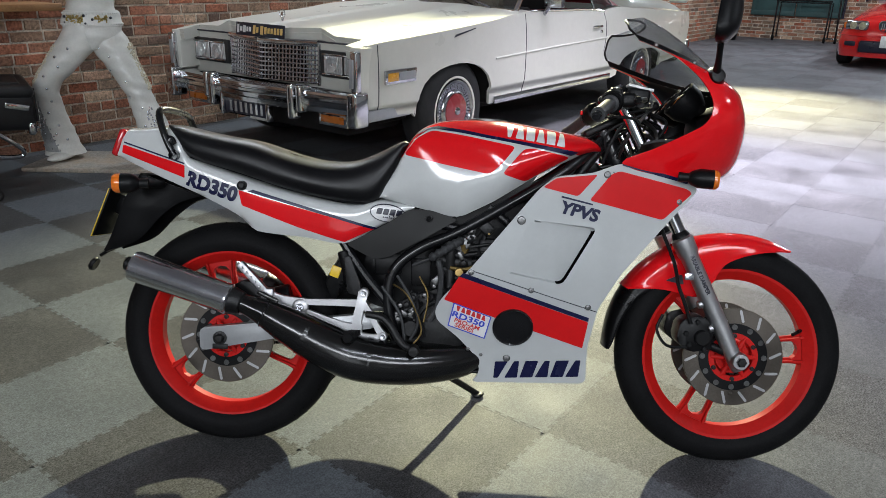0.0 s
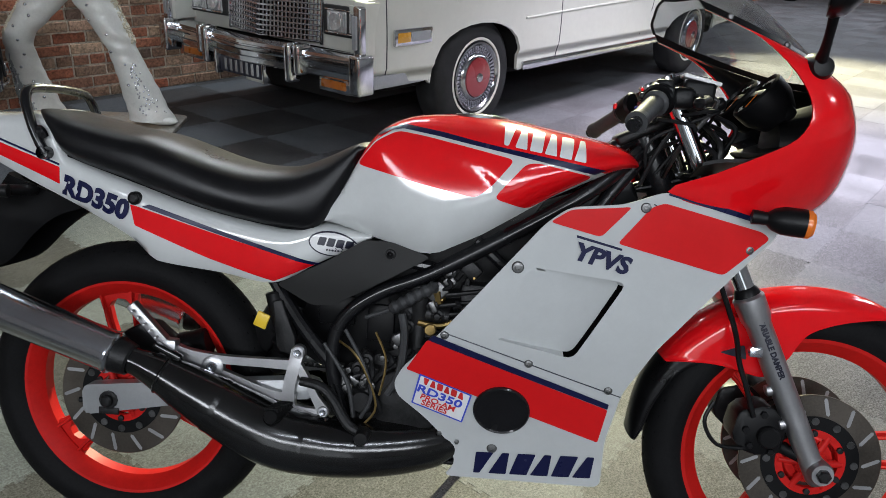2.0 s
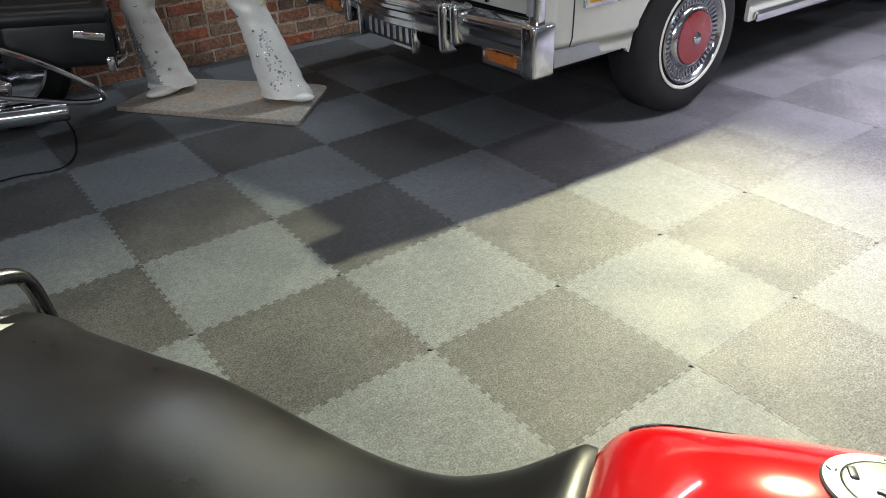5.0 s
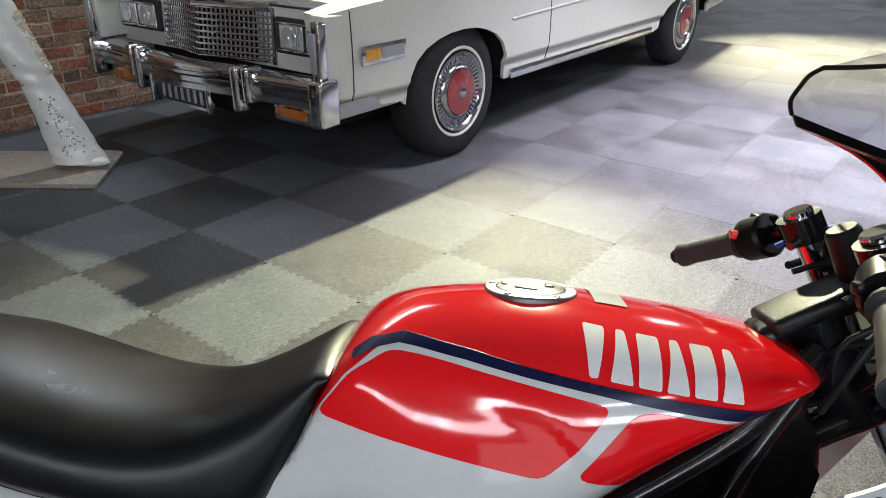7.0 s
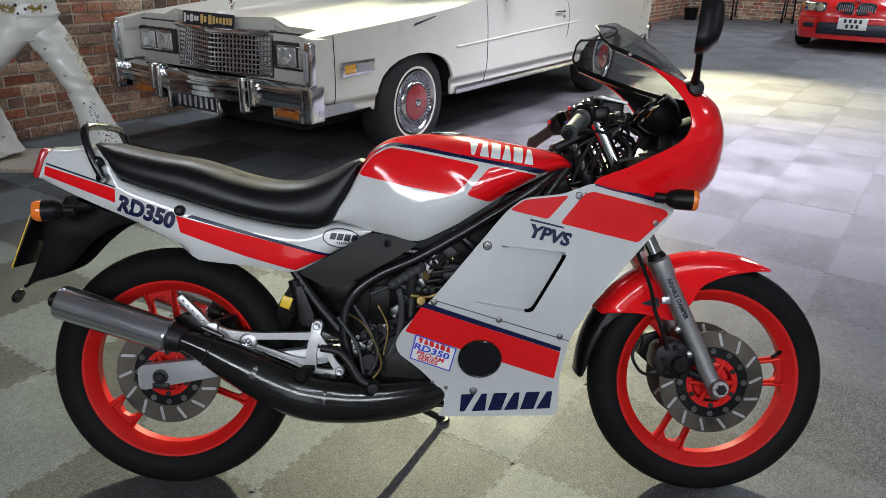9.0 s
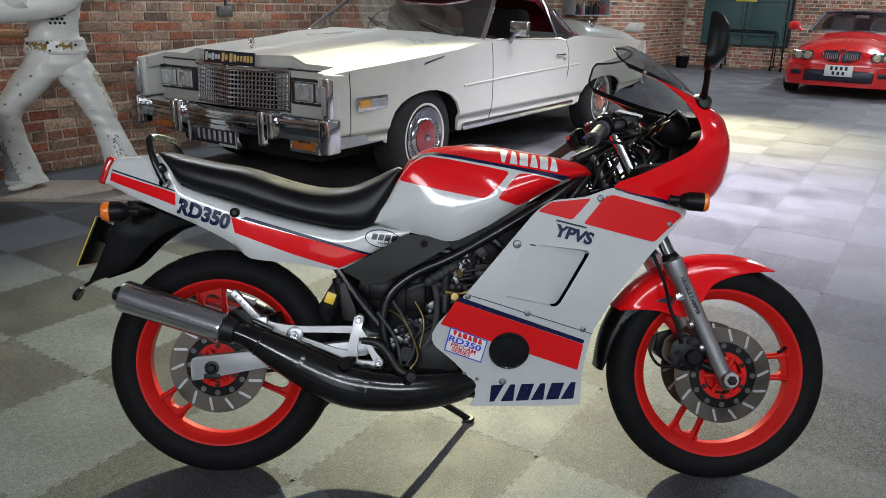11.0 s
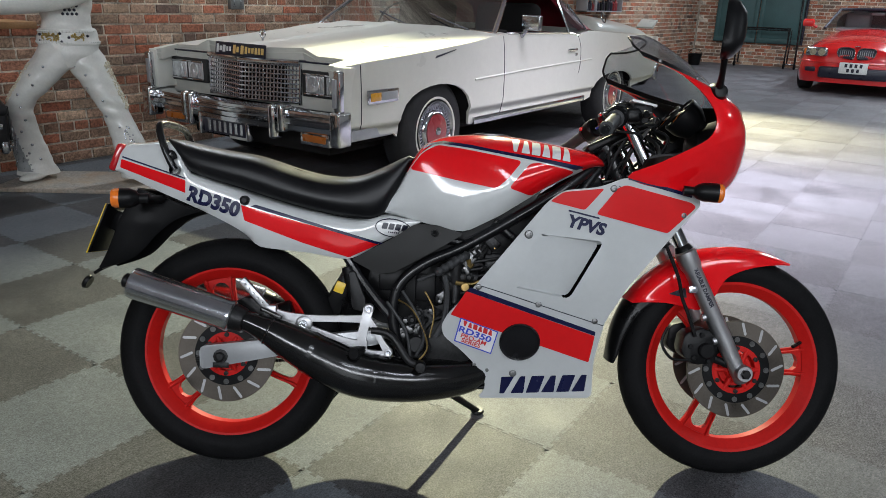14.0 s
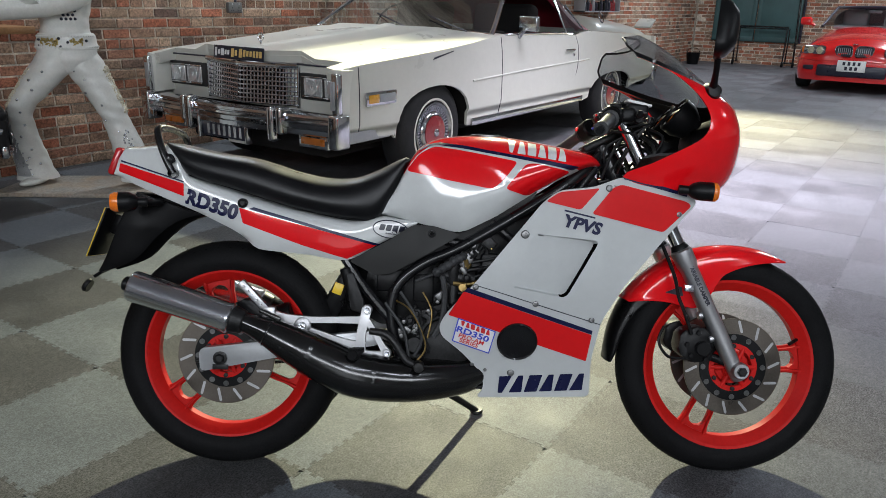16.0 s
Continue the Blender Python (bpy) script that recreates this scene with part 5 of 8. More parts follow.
# --- frame, engine, swingarm
bm = bmesh.new()
for s in (-1, 1):
    y = s * 0.085
    tube(bm, [(0.995, s * 0.045, 0.875), (0.90, s * 0.085, 0.795), (0.76, y * 1.15, 0.705), (0.62, y * 1.2, 0.622), (0.52, y * 1.2, 0.575), (0.455, y * 1.2, 0.52), (0.435, y * 1.2, 0.45), (0.45, y * 1.15, 0.36), (0.49, y * 1.1, 0.285), (0.60, y, 0.262), (0.80, y, 0.27)], 0.0145, 12)
    tube(bm, [(0.995, s * 0.045, 0.86), (0.90, s * 0.075, 0.72), (0.84, s * 0.09, 0.50), (0.80, s * 0.085, 0.27)], 0.0135, 12)
    tube(bm, [(0.62, y, 0.63), (0.45, y, 0.655), (0.2, y, 0.70), (-0.1, y, 0.74)], 0.011, 10)
    tube(bm, [(0.30, y * 1.1, 0.60), (0.37, y * 1.15, 0.50), (0.44, y * 1.15, 0.42)], 0.013, 10)
    tube(bm, [(0.70, y, 0.69), (0.80, y, 0.60), (0.86, y, 0.50)], 0.011, 10)
lathe(bm, [(0.028, -0.07), (0.032, -0.07), (0.032, 0.07), (0.028, 0.07)], along((1.03, 0, 0.85), (0.99, 0, 0.93)), 20, closed=True)
part("frame", bm, FRAMEP, bike, "glossy black tubular frame")
bm = bmesh.new()
prism(bm, rounded([(0.58, 0.60), (0.66, 0.665), (0.83, 0.765), (0.985, 0.825), (1.01, 0.76), (0.96, 0.56), (0.90, 0.36), (0.76, 0.30), (0.70, 0.44)], 0.02), -0.055, 0.055, 0.01)
part("airbox", bm, PLASTIC, bike, "black airbox and ducting below the tank")
# added black mass that keeps the gap below the tank dark
bm = bmesh.new()
prism(bm, rounded([(0.33, 0.645), (0.50, 0.70), (0.66, 0.735), (0.84, 0.80), (0.80, 0.74), (0.66, 0.645), (0.56, 0.585), (0.40, 0.57)], 0.012), -0.07, 0.07, 0.008)
part("battery_tray", bm, PLASTIC, bike, "added black filler under the tank")
# added black mass that hides the lit floor behind the engine
bm = bmesh.new()
prism(bm, rounded([(0.345, 0.44), (0.375, 0.58), (0.47, 0.60), (0.58, 0.59), (0.58, 0.46), (0.47, 0.40), (0.40, 0.405)], 0.015), -0.05, 0.05, 0.010)
box(bm, (0.43, -0.053, 0.525), (0.075, 0.012, 0.06), 0.005)
box(bm, (0.52, -0.053, 0.505), (0.055, 0.010, 0.075), 0.005)
part("oil_tank", bm, PLASTIC, bike, "added black filler behind the engine")
bm = bmesh.new()
prism(bm, rounded([(0.44, 0.30), (0.50, 0.265), (0.66, 0.265), (0.74, 0.30), (0.75, 0.40), (0.70, 0.47), (0.58, 0.47), (0.47, 0.43)], 0.03, 4), -0.085, 0.085, 0.012)
lathe(bm, [(0, -0.110), (0.055, -0.108), (0.068, -0.102), (0.072, -0.08)], "y", 30, (0.585, 0, 0.36))
lathe(bm, [(0, -0.120), (0.02, -0.12), (0.024, -0.11), (0.03, -0.10)], "y", 24, (0.50, 0, 0.36))
for i in range(9):
    a = 2 * math.pi * i / 9
    lathe(bm, [(0, -0.098), (0.005, -0.097), (0.006, -0.08)], "y", 8, (0.585 + 0.079 * math.cos(a), 0, 0.36 + 0.079 * math.sin(a)))
box(bm, (0.62, 0, 0.49), (0.24, 0.10, 0.30), 0.03)
box(bm, (0.47, 0, 0.56), (0.14, 0.06, 0.12), 0.03)
eng = part("crankcase", bm, DARKALU, bike, "grimy dark alloy crankcase")
bm = bmesh.new()
for i in range(7):
    box(bm, (0.690 - 0.004 * i, 0, 0.47 + 0.019 * i), (0.14, 0.20, 0.008), 0.003, Matrix.Rotation(radians(-10), 3, "Y"))
box(bm, (0.73, 0, 0.53), (0.11, 0.18, 0.15), 0.01)
part("cylinder_block", bm, DARKALU, bike, "finned twin cylinders")
for y in (-0.06, 0.06):
    bm = bmesh.new()
    lathe(bm, [(0, -0.04), (0.022, -0.04), (0.025, -0.034), (0.025, 0.02), (0.029, 0.022), (0.029, 0.036), (0.018, 0.042), (0, 0.05)], "z", 18, (0.60, y * 1.35, 0.56))
    rod(bm, (0.56, y * 1.35, 0.545), (0.66, y * 1.35, 0.535), 0.022)
    lathe(bm, [(0.018, -0.03), (0.024, -0.03), (0.020, 0.03)], "z", 16, (0.60, y * 1.35, 0.50))
    rod(bm, (0.66, y * 1.35, 0.535), (0.70, y * 1.2, 0.52), 0.026, 0.03)
    cb = part("carburettor", bm, DARKALU, bike, "black carburettor")
    bm = bmesh.new()
    rod(bm, (0.625, y * 1.35 + (-0.028 if y < 0 else 0.028), 0.515), (0.625, y * 1.35 + (-0.036 if y < 0 else 0.036), 0.515), 0.012)
    tube(bm, [(0.60, y * 1.75, 0.525), (0.64, y * 1.8, 0.522), (0.665, y * 1.7, 0.53)], 0.006, 8)
    part("linkage", bm, BRASS, cb, "gold zinc-plated linkage")
bm = bmesh.new()
for z0, x0, x1 in ((0.575, 0.545, 0.635),):
    p0, p1 = Vector((0.545, -0.118, 0.548)), Vector((0.635, -0.122, 0.605))
    lathe(bm, [(0.004, 0)] + [(0.013 if i % 2 else 0.010, 0.004 + i * 0.0085) for i in range(12)] + [(0.004, 0.106)], along(tuple(p0), tuple(p1)), 14)
tube(bm, [(0.50, -0.12, 0.530), (0.545, -0.118, 0.548)], 0.004, 8, 1)
tube(bm, [(0.57, -0.125, 0.545), (0.578, -0.128, 0.50), (0.572, -0.128, 0.43), (0.55, -0.126, 0.385)], 0.008, 8)
tube(bm, [(0.46, -0.11, 0.50), (0.50, -0.122, 0.44), (0.52, -0.125, 0.38), (0.50, -0.12, 0.33)], 0.004, 8)
tube(bm, [(0.42, -0.112, 0.47), (0.47, -0.12, 0.40), (0.485, -0.12, 0.33)], 0.0045, 8)
part("rubber_hoses", bm, mat("grey_hose", (0.04, 0.041, 0.043), 0.5, 0, 0.3, 20, 200, 0.2, spec=0.3), bike, "black rubber hoses and a ribbed boot")
bm = bmesh.new()
for pts in ([(0.44, -0.105, 0.48), (0.49, -0.124, 0.45), (0.53, -0.126, 0.36), (0.50, -0.12, 0.31)], [(0.52, -0.11, 0.50), (0.545, -0.125, 0.45), (0.535, -0.125, 0.38)]):
    tube(bm, pts, 0.0025, 6)
part("clear_pipe", bm, BRASS, bike, "yellowed clear breather pipes")
bm = bmesh.new()
for x, z, r in ((0.47, 0.42, 0.010), (0.535, 0.45, 0.009), (0.655, 0.31, 0.008), (0.50, 0.395, 0.013), (0.58, 0.415, 0.008), (0.65, 0.42, 0.008), (0.69, 0.295, 0.007), (0.55, 0.29, 0.007), (0.45, 0.35, 0.009), (0.56, 0.475, 0.009), (0.63, 0.475, 0.007)):
    lathe(bm, [(0, -0.114), (r * 0.6, -0.113), (r * 0.75, -0.110), (r * 0.75, -0.08)], "y", 6, (x, 0, z))
part("bolt", bm, BOLT, eng, "dull bolt heads")
# small fittings crowded round the carburettors and cases
rf = random.Random(11)
for i in range(92):
    x, z = rf.uniform(0.455, 0.70), rf.uniform(0.30, 0.64)
    if z > 0.40 + (x - 0.455) * 1.15 or z < 0.33 and x > 0.60:
        z = rf.uniform(0.36, 0.45)
    y = -rf.uniform(0.075, 0.105)
    kind_ = i % 4
    bm = bmesh.new()
    if kind_ == 0:
        box(bm, (x, y, z), (rf.uniform(0.012, 0.04), rf.uniform(0.015, 0.03), rf.uniform(0.01, 0.03)), 0.003, Matrix.Rotation(rf.uniform(-1, 1), 3, "Y"))
        part("bracket", bm, DARKALU if i % 8 else BOLT, eng)
    elif kind_ == 1:
        lathe(bm, [(0, y - 0.012), (0.006, y - 0.011), (0.008, y - 0.006), (0.013, y - 0.004), (0.013, y + 0.02)], "y", 12, (x, 0, z))
        part("union", bm, BOLT if i % 3 == 0 else DARKALU, eng)
    elif kind_ == 2:
        dx, dz = rf.uniform(-0.05, 0.05), rf.uniform(-0.09, 0.03)
        tube(bm, [(x, y, z), (x + dx * 0.3 + 0.01, y - 0.012, z + dz * 0.4), (x + dx, y, max(0.30, z + dz))], rf.uniform(0.003, 0.0065), 8)
        part("hose", bm, RUBBER, eng)
    else:
        rod(bm, (x, y, z), (x + rf.uniform(-0.03, 0.03), y - 0.004, z + rf.uniform(-0.02, 0.03)), rf.uniform(0.004, 0.009), seg=10)
        part("fitting", bm, (BRASS if i % 16 == 3 else DARKALU), eng)
bm = bmesh.new()
box(bm, (0.30, 0, 0.50), (0.06, 0.06, 0.20), 0.02, Matrix.Rotation(radians(30), 3, "Y"))
lathe(bm, [(0.016, -0.1)] + [(0.032 if i % 2 else 0.024, -0.09 + i * 0.018) for i in range(11)] + [(0.016, 0.11)], along((0.33, -0.02, 0.47), (0.36, -0.02, 0.57)), 16)
rod(bm, (0.335, -0.10, 0.475), (0.312, -0.10, 0.56), 0.016)
part("rear_shock", bm, PLASTIC, bike, "rear shock and airbox")
bm = bmesh.new()
prism(bm, rounded([(0.315, 0.545), (0.335, 0.55), (0.365, 0.47), (0.36, 0.44), (0.33, 0.45)], 0.006), -0.118, -0.100, 0.003)
part("rear_brake_cylinder", bm, DARKALU, bike, "small grey brake cylinder")
bm = bmesh.new()
box(bm, (0.295, -0.112, 0.505), (0.026, 0.006, 0.030), 0.002, Matrix.Rotation(radians(20), 3, "Y"))
part("tag", bm, YELLOW, bike, "small yellow tag")
# swingarm
for s in (-1, 1):
    bm = bmesh.new()
    prism(bm, rounded([(-0.073, 0.332), (-0.062, 0.340), (0.115, 0.362), (0.40, 0.395), (0.42, 0.38), (0.40, 0.355), (0.125, 0.316), (-0.06, 0.278), (-0.070, 0.282)], 0.008), s * 0.082, s * 0.112, 0.004)
    sa_ = part("swingarm", bm, SWING, bike, "silver box-section swingarm")
    bm = bmesh.new()
    lathe(bm, [(0, 0.016), (0.009, 0.015), (0.0125, 0.012), (0.0125, 0.004), (0.019, 0.003), (0.019, -0.004)], Matrix.Rotation(radians(90 if s < 0 else -90), 4, "X"), 12, (-0.016, s * 0.113, 0.313))
    rod(bm, (-0.085, s * 0.10, 0.302), (-0.05, s * 0.10, 0.306), 0.006)
    box(bm, (-0.015, s * 0.1135, 0.290), (0.042, 0.003, 0.014), 0.001)
    part("axle_nut", bm, DARKALU, sa_)
bm = bmesh.new()
for i in range(44):
    f = i / 43
    for zz in (0.375, 0.262):
        x = 0.0 + 0.42 * f
        box(bm, (x, 0.055, zz + (0.36 - zz) * f * 0.4), (0.009, 0.012, 0.008), 0.001)
lathe(bm, [(0.03, 0.052), (0.088, 0.053), (0.092, 0.055), (0.088, 0.058), (0.03, 0.058)], "y", 44, (RC[0], 0, RC[2]), True)
part("drive_chain", bm, DARKALU, bike, "grey drive chain and sprocket")
bm = bmesh.new()
rod(bm, (0.06, -0.035, 0.40), (0.16, -0.035, 0.43), 0.03)
prism(bm, rounded([(0.06, 0.36), (0.0, 0.45), (0.05, 0.475), (0.12, 0.42), (0.11, 0.37)], 0.012), -0.095, -0.04, 0.006)
part("rear_caliper", bm, PLASTIC, bike, "black rear brake caliper")

# footrest hanger: an alloy frame with two windows
bm = bmesh.new()


def strap(bm, pts, widths, y0, y1, bevel=0.002):
    """A flat bar of changing width along a line in the side view, with rounded ends."""
    ps = catmull(pts, 6)
    ws = catmull([(w, 0.0) for w in widths], 6)
    left, right = [], []
    for i, p in enumerate(ps):
        a, b = ps[max(0, i - 1)], ps[min(len(ps) - 1, i + 1)]
        d = Vector((b[0] - a[0], b[1] - a[1])).normalized()
        left.append((p[0] - d[1] * ws[i][0], p[1] + d[0] * ws[i][0]))
        right.append((p[0] + d[1] * ws[i][0], p[1] - d[0] * ws[i][0]))
    prism(bm, left + right[::-1], min(y0, y1), max(y0, y1), bevel)


for s in (-1, 1):
    y = s * 0.122
    yo = s * 0.129
    # arm to the pillion peg, with one long window
    strap(bm, [(0.372, 0.425), (0.30, 0.424), (0.22, 0.423), (0.15, 0.426), (0.105, 0.440)], [0.010, 0.0085, 0.0085, 0.013, 0.016], y - s * 0.007, yo)
    strap(bm, [(0.372, 0.358), (0.32, 0.364), (0.25, 0.386), (0.19, 0.404), (0.14, 0.420)], [0.009, 0.008, 0.008, 0.010, 0.010], y - s * 0.007, yo - s * 0.001)
    # upright leg and its brace
    strap(bm, [(0.374, 0.456), (0.366, 0.418), (0.358, 0.375), (0.361, 0.322)], [0.013, 0.012, 0.012, 0.013], y - s * 0.006, yo + s * 0.002)
    strap(bm, [(0.374, 0.425), (0.396, 0.392), (0.412, 0.362), (0.430, 0.336)], [0.008, 0.0075, 0.008, 0.012], y - s * 0.006, yo + s * 0.001)
    strap(bm, [(0.36, 0.338), (0.395, 0.335), (0.43, 0.335)], [0.008, 0.007, 0.008], y - s * 0.006, yo)
    for bx, bz, r in ((0.205, 0.408, 0.022), (0.374, 0.452, 0.014), (0.361, 0.327, 0.014), (0.428, 0.338, 0.012)):
        e = abs(yo) + 0.003
        lathe(bm, [(0, s * e), (r * 0.80, s * e), (r, s * (e - 0.003)), (r, s * (e - 0.016))], "y", 26, (bx, 0, bz))
hang = part("footrest_hanger", bm, ALU, bike, "cast alloy footrest hanger", angle=35)
bm = bmesh.new()
for bx, bz, r in ((0.205, 0.408, 0.0105), (0.374, 0.452, 0.0075), (0.361, 0.327, 0.007), (0.428, 0.338, 0.0065)):
    lathe(bm, [(0, -0.1345), (r * 0.5, -0.1345), (r * 0.55, -0.1385), (r * 0.9, -0.1388), (r, -0.137), (r, -0.131)], "y", 18, (bx, 0, bz))
part("hanger_bolt", bm, STEEL, hang)
for s in (-1, 1):
    bm = bmesh.new()
    q0, q1 = Vector((0.112, s * 0.128, 0.446)), Vector((0.042, s * 0.136, 0.523))
    box(bm, tuple((q0 + q1) / 2), (0.024, 0.02, 0.10), 0.004, (q1 - q0).to_track_quat("Z", "Y").to_matrix())
    for i in range(5):
        c_ = q0.lerp(q1, 0.2 + 0.16 * i)
        box(bm, tuple(c_ + Vector((0, s * 0.010, 0))), (0.027, 0.006, 0.005), 0.001, (q1 - q0).to_track_quat("Z", "Y").to_matrix())
    box(bm, tuple(q0 + Vector((0.006, 0, -0.006))), (0.034, 0.026, 0.034), 0.006)
    part("pillion_peg", bm, ALU, bike, "folded alloy pillion footpeg")
    bm = bmesh.new()
    rod(bm, (0.358, s * 0.125, 0.335), (0.345, s * 0.20, 0.345), 0.014)
    for i in range(6):
        box(bm, (0.356 - 0.0021 * i, s * (0.137 + i * 0.011), 0.3505 + 0.0012 * i), (0.026, 0.005, 0.008), 0.001)
    part("footpeg", bm, TYRE, bike, "rubber-covered footpeg")
bm = bmesh.new()
tube(bm, [(0.383, -0.134, 0.397), (0.425, -0.140, 0.391), (0.450, -0.142, 0.368), (0.470, -0.145, 0.338), (0.487, -0.148, 0.320), (0.512, -0.155, 0.312)], [0.009, 0.010, 0.010, 0.010, 0.010, 0.008], 10)
lathe(bm, [(0, -0.185), (0.012, -0.184), (0.014, -0.18), (0.014, -0.15), (0, -0.15)], "y", 14, (0.514, 0, 0.312))
part("brake_pedal", bm, DARKALU, bike, "bent grey brake pedal")
# exhaust: one chamber and one muffler on each side
for s in (-1, 1):
    A_ = along((-0.225, s * 0.165, 0.507), (0.028, s * 0.165, 0.428))
    bm = bmesh.new()
    lathe(bm, [(0, -0.004), (0.030, -0.006), (0.038, -0.004), (0.0405, 0.002), (0.0405, 0.254), (0.0415, 0.256), (0.0415, 0.262), (0.038, 0.266), (0.033, 0.267), (0, 0.266)], A_, 44)
    muf = part("muffler", bm, STEEL, bike, "brushed steel muffler can", angle=40)
    bm = bmesh.new()
    lathe(bm, [(0.010, -0.024), (0.015, -0.026), (0.019, -0.022), (0.019, -0.004)], A_, 24)
    lathe(bm, [(0, -0.012), (0.012, -0.012)], A_, 24)
    part("tailpipe", bm, PLASTIC, muf, "black tailpipe stub")
    bm = bmesh.new()
    lathe(bm, [(0.033, 0.262), (0.036, 0.268), (0.034, 0.280), (0.031, 0.296), (0.027, 0.300)], A_, 30)
    part("muffler_cone", bm, DARKALU, muf, "dark steel end cone")
    bm = bmesh.new()
    tube(bm, [(x, s * y, z) for x, y, z in ((0.040, 0.165, 0.425), (0.066, 0.164, 0.417), (0.09, 0.163, 0.408), (0.13, 0.160, 0.390), (0.19, 0.155, 0.358), (0.28, 0.148, 0.312), (0.35, 0.143, 0.284), (0.42, 0.128, 0.270), (0.50, 0.112, 0.265), (0.58, 0.090, 0.268), (0.64, 0.072, 0.276), (0.69, 0.058, 0.292), (0.74, 0.05, 0.33))],
         [0.027, 0.026, 0.030, 0.039, 0.050, 0.060, 0.061, 0.060, 0.058, 0.055, 0.050, 0.040, 0.030], 28, 6)
    pipe = part("expansion_chamber", bm, PIPE, bike, "fat black expansion chamber exhaust", angle=50)
    bm = bmesh.new()
    for p, q, r in (((0.115, 0.161, 0.397), (0.128, 0.160, 0.391), 0.0395), ((0.222, 0.1525, 0.341), (0.227, 0.152, 0.3385), 0.0555), ((0.385, 0.1355, 0.2765), (0.389, 0.135, 0.2757), 0.0612), ((0.545, 0.100, 0.266), (0.549, 0.099, 0.2662), 0.0540)):
        rod(bm, (p[0], s * p[1], p[2]), (q[0], s * q[1], q[2]), r, seg=28)
    box(bm, (0.125, s * 0.150, 0.437), (0.06, 0.02, 0.012), 0.004, Matrix.Rotation(radians(25), 3, "Y"))
    part("weld_ring", bm, PIPE, pipe, "raised weld seams and clamp")
bm = bmesh.new()
prism(bm, rounded([(0.235, 0.225), (0.33, 0.245), (0.29, 0.20), (0.26, 0.165)], 0.008), 0.02, 0.05, 0.004)
part("stand_bracket", bm, PLASTIC, bike, "black bracket below the pipe")
# side stand: a leg out to the left that reaches the floor
bm = bmesh.new()
inv = BIKE.inverted()
foot = inv @ Vector((-0.955, -2.236, 0.008))
top_ = Vector((0.455, 0.050, 0.255))
tube(bm, [tuple(top_), tuple(top_.lerp(foot, 0.5) + Vector((0.004, 0, 0.006))), tuple(foot)], [0.012, 0.011, 0.010], 12)
lathe(bm, [(0, -0.006), (0.017, -0.006), (0.021, 0.0), (0.017, 0.006), (0, 0.006)], Matrix.Translation(foot) @ Matrix.Rotation(radians(15), 4, "X"), 16)
rod(bm, tuple(top_ + Vector((0, -0.02, 0.004))), tuple(top_ + Vector((0, 0.02, -0.004))), 0.016)
part("side_stand", bm, DARKALU, bike, "dark steel side stand")

# ---------------------------------------------------------------- the long white convertible
CREAM = mat("cream_paint", (0.58, 0.58, 0.53), 0.30, 0, 0.03, 2, 20, 0, coat=0.3, rvar=0.04, spec=0.35)
MAROON = mat("maroon_vinyl", (0.28, 0.012, 0.03), 0.5, 0, 0.12, 8, 200, 0.2)
MAROONP = mat("maroon_disc", (0.25, 0.025, 0.03), 0.3, 0, 0.05, coat=0.5)
DARKIN = mat("dark_interior", (0.016, 0.015, 0.015), 0.8, spec=0.1)
GLASSC = glass("car_glass", (0.42, 0.5, 0.5), 0.03, 0.26)
WW = mat("whitewall", (0.62, 0.6, 0.55), 0.6, 0, 0.06)
RUBBERSTRIP = mat("rubber_strip", (0.02, 0.02, 0.02), 0.6)
GREYTRIM = mat("grey_filler", (0.35, 0.36, 0.38), 0.4, 0.3, 0.08)
GOLD = mat("gold_ink", (0.7, 0.47, 0.16), 0.4)
COVER = mat("worn_chrome", (0.40, 0.41, 0.43), 0.16, 1.0, 0.06, 6, 60, 0)
MARKER = mat("marker_amber", (0.62, 0.30, 0.03), 0.25, 0, 0.1, 10, 250, 0.1, coat=0.4)
DULLAMBER = mat("dull_amber", (0.40, 0.12, 0.02), 0.3, 0, 0.15, 10, 250, 0.1, coat=0.3)
CX = 3.2
car = thing("convertible_car", Matrix.Translation((CX, 0.655, 0)), "long cream-white vintage convertible with heavy chrome bumpers and maroon roof", "car")


def cpart(name, bm, material, parent=None, label="", **kw):
    bmesh.ops.transform(bm, matrix=Matrix.Translation((-CX, 0, 0)), verts=bm.verts)
    return part(name, bm, material, parent or car, label, **kw)


car_w = graph((0.585, 0.925), (0.75, 0.955), (1.1, 0.99), (1.6, 1.012), (3.0, 1.018), (4.6, 1.012), (5.6, 0.98), (6.1, 0.94))


def car_side(x, z):
    return -(car_w(x) - 0.16 * (z - 0.62) ** 2 - 0.35 * max(0, z - 0.86) ** 2 - (0.018 if z < 0.46 else 0.0))


arch = lambda cx, rx, rz, z0, k=12: [(cx - rx * math.cos(math.pi * i / k), z0 + rz * max(0.0, math.sin(math.pi * i / k)) ** 0.62) for i in range(k + 1)]
SIDE = [(0.60, 0.425), (1.06, 0.40)] + arch(1.505, 0.415, 0.315, 0.375) + [(1.93, 0.36), (4.0, 0.355)] + arch(4.68, 0.56, 0.215, 0.375) + [(5.30, 0.40), (6.05, 0.44), (6.13, 0.75), (6.10, 0.90), (5.6, 0.925), (4.9, 0.955), (4.3, 0.985), (4.02, 1.00), (3.86, 0.99), (3.72, 0.965), (3.50, 0.985), (2.45, 1.0), (1.9, 0.95), (1.12, 0.885), (0.75, 0.855), (0.64, 0.848), (0.595, 0.825)]
